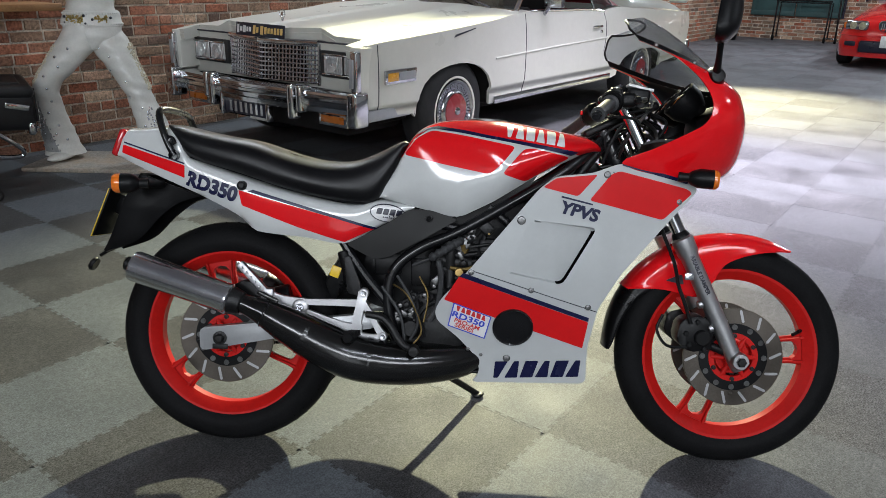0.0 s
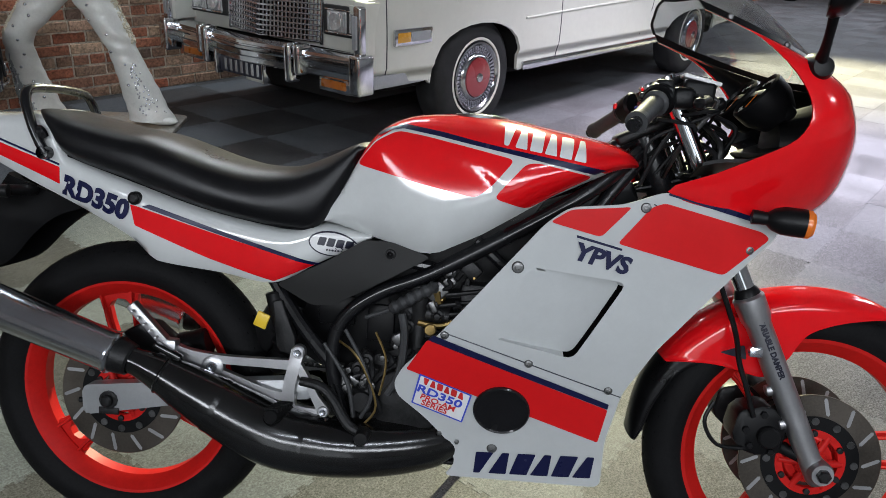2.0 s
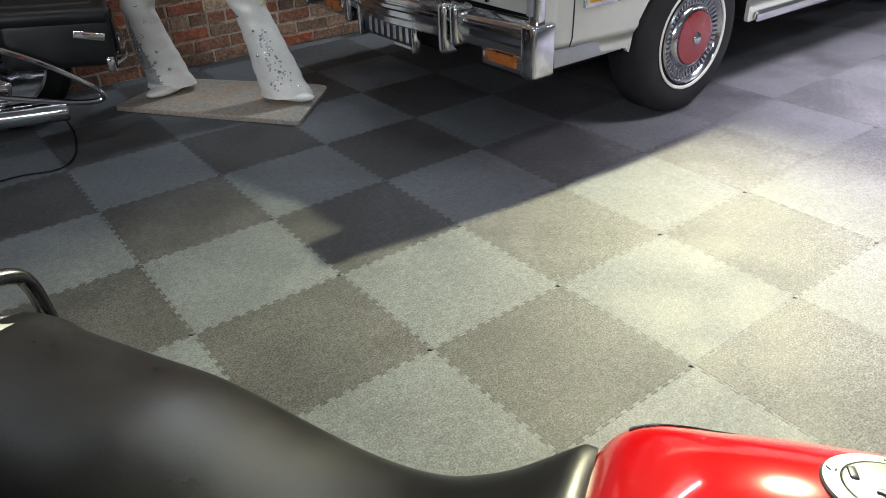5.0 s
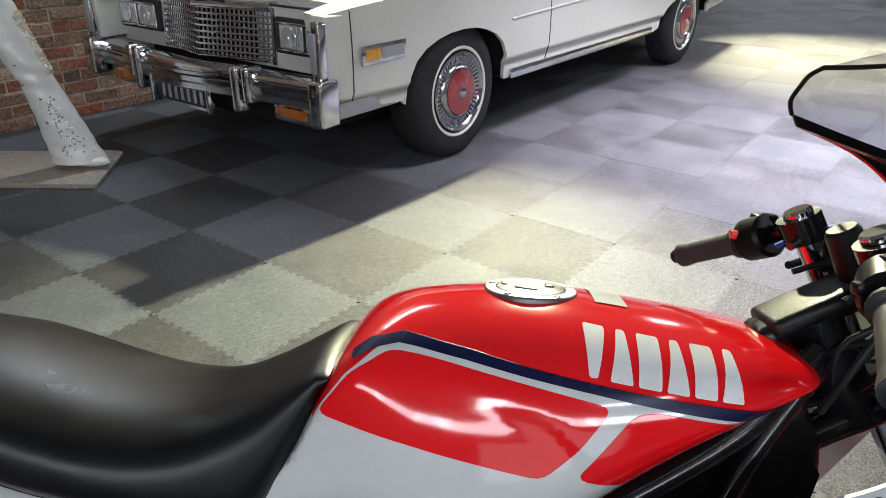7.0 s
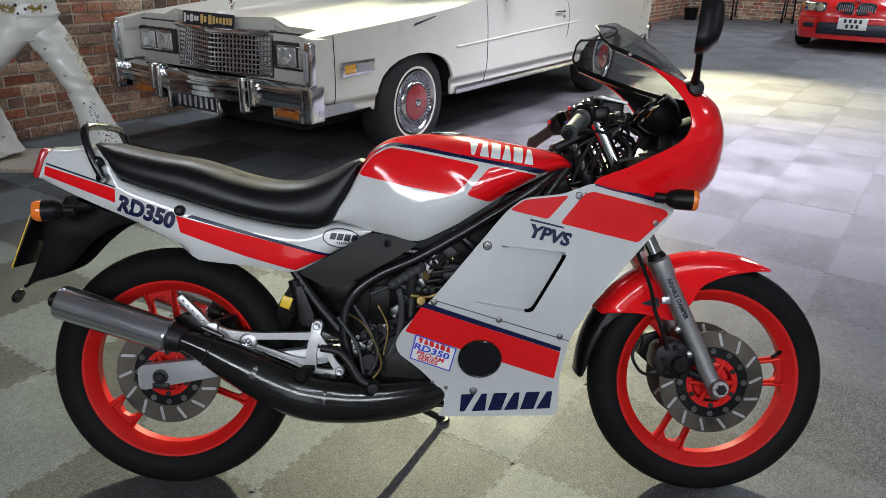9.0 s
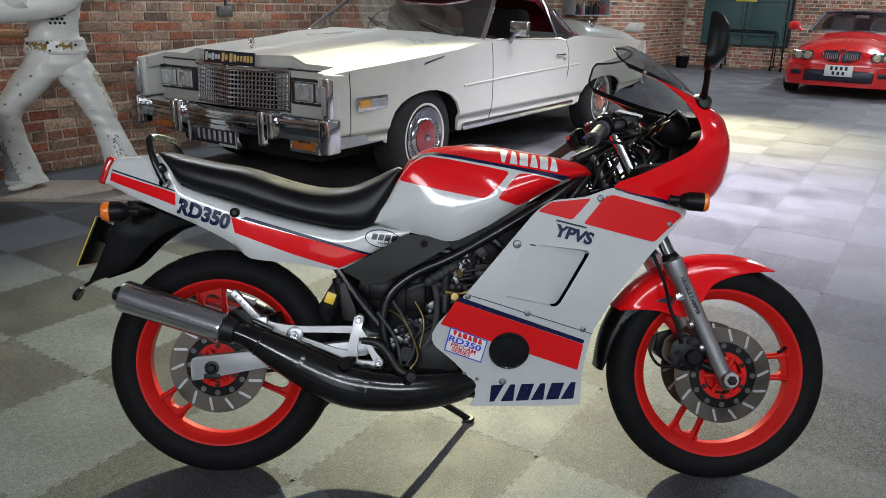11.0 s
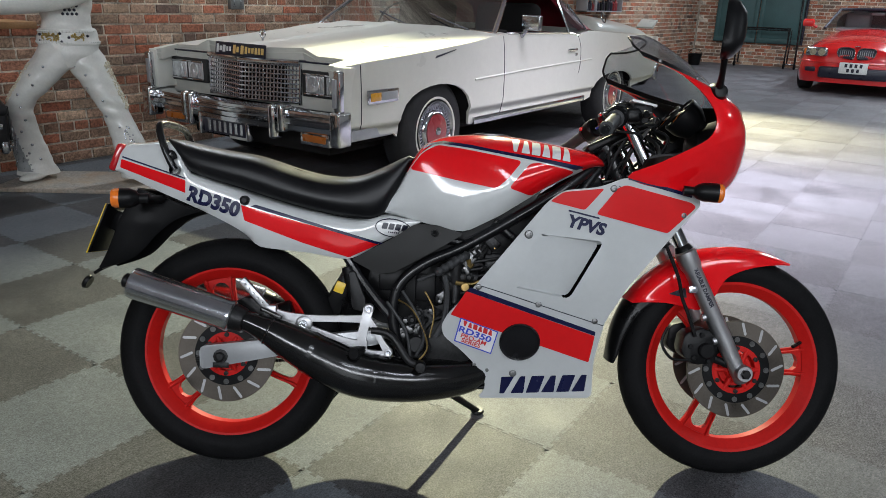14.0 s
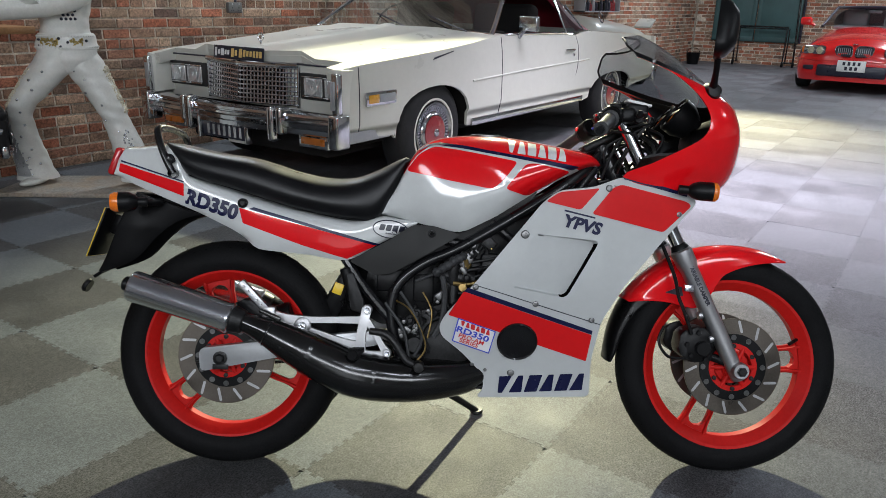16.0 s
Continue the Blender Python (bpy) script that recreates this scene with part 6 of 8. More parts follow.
for s, sf in ((-1, car_side), (1, both(car_side))):
    sd = cpart("body_side", panel(SIDE, sf, 0.02, 0.035), CREAM, label="cream body side", angle=40, skin=lambda x, z, sf=sf: sf(x + CX, z))
    bm = bmesh.new()
    for cx, rx, z0, z1 in ((1.505, 0.42, 0.36, 0.70), (4.68, 0.57, 0.36, 0.60)):
        box(bm, (cx, s * 0.80, 0.55), (2 * rx + 0.02, 0.34, 0.36), 0.02)
    bmesh.ops.delete(bm, geom=[f for f in bm.faces if abs(f.calc_center_median().z - 0.37) < 0.02 or abs(abs(f.calc_center_median().y) - 0.97) < 0.006], context="FACES")
    cpart("wheel_well", bm, DARKIN, sd)
    # mouldings
    bm = bmesh.new()
    pts = [(1.95, 0.690), (2.8, 0.718), (4.02, 0.745)]
    for (a, b) in zip(pts, pts[1:]):
        rod(bm, (a[0], sf(*a) , a[1]), (b[0], sf(*b), b[1]), 0.008, seg=8)
    cpart("side_moulding", bm, CREAM, sd, "slim cream side moulding")
    bm = bmesh.new()
    box(bm, (2.95, s * 1.004, 0.385), (1.98, 0.024, 0.055), 0.008)
    cpart("sill_trim", bm, CHROME, sd, "chrome sill strip")
    bm = bmesh.new()
    box(bm, (0.83, s * 0.935, 0.425), (0.46, 0.03, 0.07), 0.008)
    cpart("lower_filler", bm, GREYTRIM, sd, "grey lower filler")
    bm = bmesh.new()
    y = sf(0.92, 0.655)
    box(bm, (0.925, y + s * 0.004, 0.655), (0.30, 0.02, 0.088), 0.006)
    mk = cpart("side_marker", bm, CHROME, sd, "chrome-framed side marker")
    bm = bmesh.new()
    box(bm, (0.845, y + s * 0.011, 0.655), (0.10, 0.012, 0.052), 0.003)
    cpart("amber_lens", bm, MARKER, mk, "amber marker lens")
    bm = bmesh.new()
    box(bm, (0.98, y + s * 0.011, 0.655), (0.155, 0.012, 0.052), 0.003)
    cpart("grey_insert", bm, GREYTRIM, mk)
    bm = bmesh.new()
    for xx, z0, z1 in ((0.745, 0.43, 0.85), (2.37, 0.41, 0.985)):
        tube(bm, [(xx, sf(xx, z) - s * 0.0 + s * 0.001, z) for z in [z0 + (z1 - z0) * i / 6 for i in range(7)]], 0.003, 6, 1)
    tube(bm, [(3.72, sf(3.72, 0.962), 0.962), (3.77, sf(3.77, 0.85), 0.85), (3.75, sf(3.75, 0.65), 0.65), (3.62, sf(3.62, 0.45), 0.45)], 0.003, 6)
    cpart("panel_gap", bm, INK, sd, "dark door and panel gaps")
    bm = bmesh.new()
    box(bm, (3.58, sf(3.58, 0.845) + s * 0.012, 0.845), (0.17, 0.022, 0.022), 0.008)
    lathe(bm, [(0, 0.016), (0.012, 0.014), (0.014, 0)], Matrix.Rotation(radians(-90 * s), 4, "X"), 12, (3.66, sf(3.66, 0.80), 0.80))
    cpart("door_handle", bm, CHROME, sd, "chrome door handle")
    bm = bmesh.new()
    prism(bm, [(1.45, 0.862), (1.70, 0.908), (1.70, 0.914), (1.47, 0.878)], -0.002, 0.002)
    for v in bm.verts:
        v.co.y += sf(v.co.x, v.co.z) + s * 0.004
    cpart("fender_vent", bm, INK, sd, "dark fender slit")
    bm = bmesh.new()
    tube(bm, [(2.44, s * 0.985, 1.004), (3.0, s * 0.99, 1.0), (3.5, s * 0.99, 0.99), (3.72, s * 0.985, 0.97)], 0.010, 8)
    cpart("belt_trim", bm, CHROME, sd, "chrome belt moulding")

# bonnet, cowl and boot lid: crowned sheets between the two shoulders
top_e = graph((0.60, 0.835), (0.75, 0.860), (1.12, 0.890), (1.9, 0.952), (2.45, 1.0), (3.5, 0.985), (4.02, 1.0), (4.3, 0.987), (4.9, 0.957), (5.6, 0.927), (6.12, 0.89))


def sheet(x0, x1, crown, n=30, front=lambda y: 0.0):
    bm = bmesh.new()
    rows = []
    for i in range(n + 1):
        row = []
        for j in range(-60, 61):
            u = j / 60
            f = i / n
            xx = x0 + (x1 - x0) * f + front(u) * (1 - f)
            w = car_w(xx) - 0.35 * max(0, top_e(xx) - 0.86) ** 2 - 0.16 * (top_e(xx) - 0.62) ** 2 - 0.001
            row.append(bm.verts.new((xx, u * w, top_e(xx) + crown(u, xx))))
        rows.append(row)
    for a, b in zip(rows, rows[1:]):
        for j in range(120):
            bm.faces.new((a[j], a[j + 1], b[j + 1], b[j]))
    lip = [bm.verts.new((v.co.x + 0.012, v.co.y, v.co.z - 0.045)) for v in rows[0]]
    for j in range(120):
        bm.faces.new((rows[0][j], lip[j], lip[j + 1], rows[0][j + 1]))
    ext = bmesh.ops.extrude_face_region(bm, geom=bm.faces[:])
    for v in [g for g in ext["geom"] if isinstance(g, bmesh.types.BMVert)]:
        v.co.z -= 0.03
    return bm


def hood_crown(u, x):
    a = abs(u)
    z = 0.018 * (1 - a ** 8) + 0.0
    if a < 0.62:
        z += 0.042 * min(1, (0.62 - a) / 0.12) * min(1, max(0, (x - 0.50) / 0.2)) * (1 if x < 2.2 else max(0, (2.45 - x) / 0.25))
    z += 0.014 * max(0, 1 - a / 0.05) * (1 if x < 2.3 else 0)
    return z


hood = cpart("bonnet", sheet(0.61, 2.47, hood_crown, 40, lambda u: 0.03 + 0.24 * abs(u) if abs(u) < 0.49 else (0.14 if abs(u) < 0.88 else -0.005)), CREAM, label="long cream bonnet with a raised centre", angle=35)
cpart("boot_lid", sheet(4.1, 6.1, lambda u, x: 0.02 * (1 - abs(u) ** 6), 24), CREAM, label="cream rear deck")
bm = bmesh.new()
box(bm, (3.3, 0, 0.80), (1.7, 1.86, 0.30), 0.03)
cabin = cpart("cabin_tub", bm, DARKIN, label="dark cabin interior")
bm = bmesh.new()
box(bm, (2.52, 0, 1.0), (0.16, 1.80, 0.05), 0.02)
cpart("dashboard", bm, DARKIN, cabin)
for y in (-0.45, 0.45):
    bm = bmesh.new()
    box(bm, (3.35, y, 1.05), (0.16, 0.62, 0.36), 0.06, Matrix.Rotation(radians(12), 3, "Y"), 3)
    cpart("front_seat", bm, DARKIN, cabin, "dark front seat back")
bm = bmesh.new()
lathe(bm, [(0.19, -0.012), (0.202, 0), (0.19, 0.012), (0.178, 0)], Matrix.Translation((2.82, 0.42, 1.03)) @ Matrix.Rotation(radians(-62), 4, "Y"), 28, closed=True)
rod(bm, (2.65, 0.42, 0.94), (2.82, 0.42, 1.03), 0.02)
cpart("steering_wheel", bm, DARKIN, cabin)
# underside
bm = bmesh.new()
box(bm, (3.35, 0, 0.33), (5.2, 1.36, 0.16), 0.03)
box(bm, (1.10, 0, 0.50), (0.46, 1.66, 0.34), 0.03)
box(bm, (2.95, 0, 0.45), (1.9, 1.9, 0.22), 0.03)
box(bm, (5.72, 0, 0.55), (0.68, 1.76, 0.34), 0.03)
cpart("underbody", bm, DARKIN, label="dark underbody")

# windscreen, pillars, roof
bm = bmesh.new()
A = [(2.46 - 0.12 * abs(u) ** 2, 0.90 * u, 1.005) for u in (-1, -0.6, -0.2, 0.2, 0.6, 1)]
B = [(3.02 - 0.14 * abs(u) ** 2, 0.72 * u, 1.36) for u in (-1, -0.6, -0.2, 0.2, 0.6, 1)]
va, vb = [bm.verts.new(p) for p in A], [bm.verts.new(p) for p in B]
for i in range(5):
    bm.faces.new((va[i], va[i + 1], vb[i + 1], vb[i]))
wsc = cpart("windscreen", bm, GLASSC, label="raked clear windscreen")
wsc.visible_shadow = False
bm = bmesh.new()
for s in (-1, 1):
    tube(bm, [(2.34, s * 0.92, 0.995), (2.52, s * 0.86, 1.12), (2.88, s * 0.72, 1.37)], 0.020, 10)
tube(bm, [(2.88, -0.72, 1.37), (3.0, -0.3, 1.385), (3.0, 0.3, 1.385), (2.88, 0.72, 1.37)], 0.022, 10)
tube(bm, [(2.34, -0.92, 1.0), (2.44, -0.4, 1.012), (2.44, 0.4, 1.012), (2.34, 0.92, 1.0)], 0.014, 8)
cpart("windscreen_frame", bm, CHROME, label="chrome windscreen frame")
bm = bmesh.new()
for y in (-0.45, 0.1):
    tube(bm, [(2.33, y - 0.25, 1.02), (2.48, y + 0.05, 1.07), (2.60, y + 0.32, 1.125)], 0.006, 6)
cpart("wiper", bm, INK, label="black wipers")
bm = bmesh.new()
secs = []
for x, w, zt, zb in ((2.9, 0.73, 1.385, 1.35), (3.2, 0.76, 1.40, 1.345), (3.52, 0.78, 1.40, 1.32), (3.72, 0.80, 1.38, 1.22), (3.92, 0.83, 1.33, 1.10), (4.10, 0.85, 1.24, 1.02), (4.30, 0.86, 1.10, 1.0), (4.42, 0.86, 1.02, 0.98)):
    ring = []
    for j in range(-10, 11):
        u = j / 10
        ring.append(bm.verts.new((x, w * math.copysign(abs(u) ** 0.8, u), zb + (zt - zb) * (1 - abs(u) ** 5))))
    secs.append(ring)
for a, b in zip(secs, secs[1:]):
    for j in range(20):
        bm.faces.new((a[j], a[j + 1], b[j + 1], b[j]))
ext = bmesh.ops.extrude_face_region(bm, geom=bm.faces[:])
for v in [g for g in ext["geom"] if isinstance(g, bmesh.types.BMVert)]:
    v.co.z -= 0.03
    v.co.y *= 0.97
roof = cpart("folding_roof", bm, MAROON, label="maroon canvas roof", angle=50)
for s in (-1, 1):
    bm = bmesh.new()
    bm.faces.new([bm.verts.new(p) for p in ((3.60, s * 0.955, 0.99), (3.99, s * 0.95, 1.01), (3.80, s * 0.83, 1.22), (3.55, s * 0.80, 1.32))])
    q = cpart("quarter_glass", bm, GLASSC, label="dark rear quarter glass")
    bm = bmesh.new()
    tube(bm, [(3.60, s * 0.957, 0.99), (3.55, s * 0.802, 1.33)], 0.010, 8, 1)
    tube(bm, [(3.62, s * 0.957, 0.985), (3.98, s * 0.952, 1.008), (3.78, s * 0.835, 1.23)], 0.007, 8, 1)
    cpart("glass_frame", bm, CHROME, q)
    bm = bmesh.new()
    y = s * 1.075
    box(bm, (2.66, y, 1.085), (0.05, 0.165, 0.115), 0.012, None, 3)
    tube(bm, [(2.66, s * 0.985, 0.985), (2.645, s * 1.01, 1.0), (2.66, s * 1.03, 1.04)], [0.025, 0.018, 0.022], 10)
    cpart("door_mirror", bm, COVER, label="square chrome door mirror")

# front: fascia, grille, lamps
vx = lambda y: 0.628 + 0.255 * abs(y) if abs(y) < 0.43 else 0.738
bm = bmesh.new()
box(bm, (0.80, 0, 0.69), (0.10, 1.78, 0.30), 0.01)
fas = cpart("front_panel", bm, CREAM, label="cream front panel")
bm = bmesh.new()
tube(bm, [(0.735, y, 0.838) for y in (-0.88, 0, 0.88)], 0.006, 6, 1)
cpart("bonnet_gap", bm, INK, fas)
for s in (-1, 1):
    # grille half: frame, cells
    bm = bmesh.new()
    for j in range(17):
        y = s * (0.43 * j / 16)
        tube(bm, [(vx(y), y, 0.572), (vx(y) + 0.02, y, 0.81)], 0.006, 6, 1)
    cells = cpart("grille_half", bm, STEEL, label="egg-crate grille half")
    for i in range(9):
        z = 0.575 + 0.232 * i / 8
        bm = bmesh.new()
        a, b = Vector((0.625 + 0.02 * i / 8, 0, z)), Vector((0.735 + 0.02 * i / 8, s * 0.43, z))
        d = b - a
        box(bm, tuple((a + b) / 2), (d.length, 0.03, 0.011), 0.003, Matrix.Rotation(math.atan2(d.y, d.x), 3, "Z"))
        cpart("grille_bar", bm, STEEL, cells)
    bm = bmesh.new()
    a, b = Vector((0.65, 0, 0.69)), Vector((0.76, s * 0.43, 0.69))
    d = b - a
    box(bm, tuple((a + b) / 2 + Vector((0.03, 0, 0))), (d.length, 0.02, 0.23), 0.0, Matrix.Rotation(math.atan2(d.y, d.x), 3, "Z"))
    cpart("grille_backing", bm, DARKIN, cells)
    bm = bmesh.new()
    tube(bm, [(0.622, 0, 0.828), (0.738, s * 0.445, 0.828)], 0.018, 10, 1)
    tube(bm, [(0.738, s * 0.442, 0.56), (0.748, s * 0.445, 0.825)], 0.012, 10, 1)
    cpart("grille_surround", bm, CHROME, cells, "chrome grille surround")
    # headlamps: a black bezel with two square lamps
    bm = bmesh.new()
    box(bm, (0.742, s * 0.675, 0.705), (0.03, 0.415, 0.165), 0.008)
    hl = cpart("headlamp_bezel", bm, RUBBERSTRIP, label="black twin headlamp bezel")
    for y in (0.585, 0.765):
        bm = bmesh.new()
        box(bm, (0.728, s * y, 0.705), (0.02, 0.16, 0.115), 0.012, None, 3)
        hh = cpart("headlamp", bm, LENS, hl, "square glass headlamp")
        bm = bmesh.new()
        lathe(bm, [(0.010, 0.0), (0.014, -0.004), (0.046, -0.010), (0.050, -0.006)], Matrix.Translation((0.7175, s * y, 0.705)) @ AX["x"], 24)
        cpart("lamp_bowl", bm, LENS, hh, "bright lamp bowl")
        bm = bmesh.new()
        for k in range(9):
            box(bm, (0.7165, s * y - 0.064 + 0.016 * k, 0.705), (0.003, 0.003, 0.10))
        cpart("lens_ribs", bm, LENS, hh, "fluted glass", smooth=False)
        bm = bmesh.new()
        for zz in (0.767, 0.643):
            box(bm, (0.722, s * y, zz), (0.02, 0.175, 0.010), 0.003)
        cpart("lamp_trim", bm, CHROME, hl)
    # fender cap with a tall chrome corner lamp
    bm = bmesh.new()
    box(bm, (0.690, s * 0.899, 0.706), (0.185, 0.086, 0.272), 0.010, None, 3)
    fe_ = cpart("fender_end", bm, CREAM, label="cream fender end beside the headlamps")
    bm = bmesh.new()
    box(bm, (0.585, s * 0.915, 0.695), (0.05, 0.058, 0.255), 0.014, None, 3)
    fc_ = cpart("fender_cap", bm, CHROME, label="tall chrome fender end")
    bm = bmesh.new()
    box(bm, (0.556, s * 0.905, 0.69), (0.012, 0.03, 0.17), 0.004)
    cpart("corner_lens", bm, GREYTRIM, fc_)


# chrome bumper: ribbed section swept along the V of the front
def bumper(path, name, label):
    prof = [(0.0, 0.42), (-0.03, 0.424), (-0.045, 0.435), (-0.047, 0.462), (-0.036, 0.468), (-0.036, 0.492), (-0.05, 0.498), (-0.056, 0.508), (-0.054, 0.522), (-0.043, 0.526), (-0.043, 0.532), (-0.050, 0.537), (-0.046, 0.552), (-0.02, 0.562), (0.03, 0.565), (0.03, 0.42)]
    bm = bmesh.new()
    rings = []
    for x, y in path:
        rings.append([bm.verts.new((x + a, y, b)) for a, b in prof])
    for a, b in zip(rings, rings[1:]):
        for i in range(len(prof)):
            bm.faces.new((a[i - 1], a[i], b[i], b[i - 1]))
    bm.faces.new(rings[0])
    bm.faces.new(rings[-1][::-1])
    return cpart(name, bm, CHROME, label=label, angle=25)


bp = bumper([(0.635, -0.93), (0.63, -0.86), (0.585, -0.43), (0.535, 0.0), (0.585, 0.43), (0.63, 0.86), (0.635, 0.93)], "front_bumper", "ribbed chrome front bumper")
bm = bmesh.new()
for s in (-1, 1):
    tube(bm, [(0.532, 0.0, 0.4865), (0.582, s * 0.43, 0.4865), (0.627, s * 0.86, 0.4865)], 0.008, 6, 1)
cpart("rubber_strip", bm, RUBBERSTRIP, bp, "black rubber strip")
for s in (-1, 1):
    bm = bmesh.new()
    box(bm, (0.545, s * 0.405, 0.475), (0.09, 0.055, 0.22), 0.018, None, 3)
    box(bm, (0.56, s * 0.475, 0.50), (0.10, 0.05, 0.17), 0.016, None, 3)
    cpart("bumper_guard", bm, CHROME, bp, "chrome bumper guard")
    bm = bmesh.new()
    box(bm, (0.585, s * 0.925, 0.475), (0.12, 0.085, 0.21), 0.016, None, 3)
    cpart("bumper_end", bm, CHROME, bp, "chrome bumper end")
    bm = bmesh.new()
    box(bm, (0.625, s * 0.69, 0.385), (0.05, 0.25, 0.085), 0.008)
    tl = cpart("lamp_frame", bm, CHROME, bp, "chrome lamp frame")
    bm = bmesh.new()
    box(bm, (0.602, s * 0.69, 0.388), (0.02, 0.20, 0.045), 0.006)
    cpart("amber_lamp", bm, DULLAMBER, tl, "amber front lamp")
# plate and its brackets
bm = bmesh.new()
box(bm, (0.555, 0.09, 0.375), (0.012, 0.44, 0.10), 0.004)
pl = cpart("number_plate", bm, INK, label="black number plate with silver bars")
bm = bmesh.new()
for i in range(7):
    box(bm, (0.548, 0.25 - i * 0.054, 0.375), (0.003, 0.024, 0.070), 0.001)
cpart("plate_bars", bm, LENS, pl, "pale bars", smooth=False)
for y in (0.32, -0.155):
    bm = bmesh.new()
    box(bm, (0.545, y, 0.385), (0.05, 0.028, 0.15), 0.008)
    cpart("plate_bracket", bm, CHROME, pl, "chrome plate bracket")
bm = bmesh.new()
box(bm, (0.585, -0.02, 0.325), (0.03, 0.20, 0.05), 0.006)
cpart("lower_trim", bm, CREAM, pl)
# shop sign on the bonnet lip: gold and white bars on black
bm = bmesh.new()
box(bm, (0.0, 0.0, 0.0), (0.012, 0.50, 0.085), 0.003)
SG = Matrix.Translation((0.622, -0.02, 0.888)) @ Matrix.Rotation(radians(-2), 4, "Z") @ Matrix.Rotation(radians(8), 4, "Y")
bmesh.ops.transform(bm, matrix=SG, verts=bm.verts)
bmesh.ops.transform(bm, matrix=Matrix.Translation((-CX, 0.655, 0)) @ Matrix.Translation((CX, 0, 0)), verts=bm.verts)
sign = part("shop_sign", bm, INK, None, "")
tagged(sign, "black shop sign with gold bars on the car bonnet", "sign")
for i, (y0, w, h, m_) in enumerate(((0.222, 0.026, 0.055, WHITED), (0.190, 0.028, 0.03, WHITED), (0.155, 0.034, 0.045, WHITED), (0.122, 0.022, 0.03, WHITED), (0.094, 0.024, 0.03, WHITED), (0.050, 0.032, 0.055, GOLD), (0.016, 0.026, 0.036, GOLD), (-0.030, 0.036, 0.055, GOLD), (-0.068, 0.028, 0.045, GOLD), (-0.100, 0.026, 0.034, GOLD), (-0.132, 0.026, 0.034, GOLD), (-0.165, 0.026, 0.04, GOLD), (-0.196, 0.028, 0.04, GOLD), (-0.228, 0.03, 0.04, GOLD))):
    bm = bmesh.new()
    box(bm, (-0.0075, y0, 0.0), (0.003, w * 0.8, h), 0.001)
    bmesh.ops.transform(bm, matrix=Matrix.Translation((0, 0.655, 0)) @ SG, verts=bm.verts)
    part("bar", bm, m_, sign, smooth=False)
# ornament
bm = bmesh.new()
rod(bm, (0.84, 0, 0.93), (0.84, 0, 0.958), 0.008)
lathe(bm, [(0.026, -0.004), (0.032, 0), (0.026, 0.004), (0.022, 0)], Matrix.Translation((0.84, 0, 0.985)) @ Matrix.Rotation(radians(90), 4, "Y"), 20, closed=True)
lathe(bm, [(0, -0.004), (0.012, -0.003), (0.014, 0), (0.012, 0.003), (0, 0.004)], Matrix.Translation((0.84, 0, 0.985)) @ Matrix.Rotation(radians(90), 4, "Y"), 12)
cpart("bonnet_ornament", bm, CHROME, label="chrome ring ornament")
# rear bumper
bm = bmesh.new()
box(bm, (6.12, 0, 0.50), (0.12, 1.92, 0.20), 0.03)
cpart("rear_bumper", bm, CHROME, label="chrome rear bumper")


def car_wheel(x, s, R=0.36):
    M_ = Matrix.Translation((x, s * 0.86, 0.36))
    ax = M_ @ Matrix.Rotation(radians(-90 * s), 4, "X")
    bm = bmesh.new()
    lathe(bm, [(0.20, -0.09), (0.30, -0.10), (0.345, -0.085), (R, -0.06), (R, 0.06), (0.345, 0.09), (0.31, 0.112), (0.250, 0.1135), (0.214, 0.108), (0.19, 0.09)], ax, 56)
    w = cpart("wheel", bm, CARTYRE, label="black tyre with a thin white band", angle=40)
    bm = bmesh.new()
    lathe(bm, [(0.222, 0.1115), (0.226, 0.1165), (0.236, 0.1175), (0.239, 0.1145)], ax, 56)
    cpart("whitewall_band", bm, WW, w, "white tyre band")
    bm = bmesh.new()
    lathe(bm, [(0.214, 0.10), (0.211, 0.118), (0.203, 0.124), (0.192, 0.115), (0.186, 0.107), (0.150, 0.104), (0.145, 0.112), (0.136, 0.120), (0.126, 0.124), (0.119, 0.118)], ax, 56)
    cpart("wheel_cover", bm, COVER, w, "chrome wheel cover")
    bm = bmesh.new()
    for i in range(48):
        a = 2 * math.pi * i / 48
        r0, r1 = 0.152, 0.184
        p = [(r0, -0.022), (r1, -0.019), (r1, 0.019), (r0, 0.022)]
        bm.faces.new([bm.verts.new(ax @ Vector((r * math.cos(a + d), r * math.sin(a + d), 0.1085 - 0.0 + (r - r0) * 0.06))) for r, d in p])
    cpart("cover_slots", bm, INK, w, "dark radial slots", smooth=False)
    bm = bmesh.new()
    lathe(bm, [(0.120, 0.116), (0.117, 0.126), (0.06, 0.134), (0, 0.136)], ax, 40)
    cpart("maroon_cap", bm, MAROONP, w, "maroon centre disc")
    bm = bmesh.new()
    lathe(bm, [(0, 0.15), (0.014, 0.149), (0.026, 0.142), (0.030, 0.134), (0.030, 0.13)], ax, 16)
    cpart("hub_badge", bm, CHROME, w, "chrome hub badge")


for s in (-1, 1):
    car_wheel(1.519, s)
    car_wheel(4.729, s)

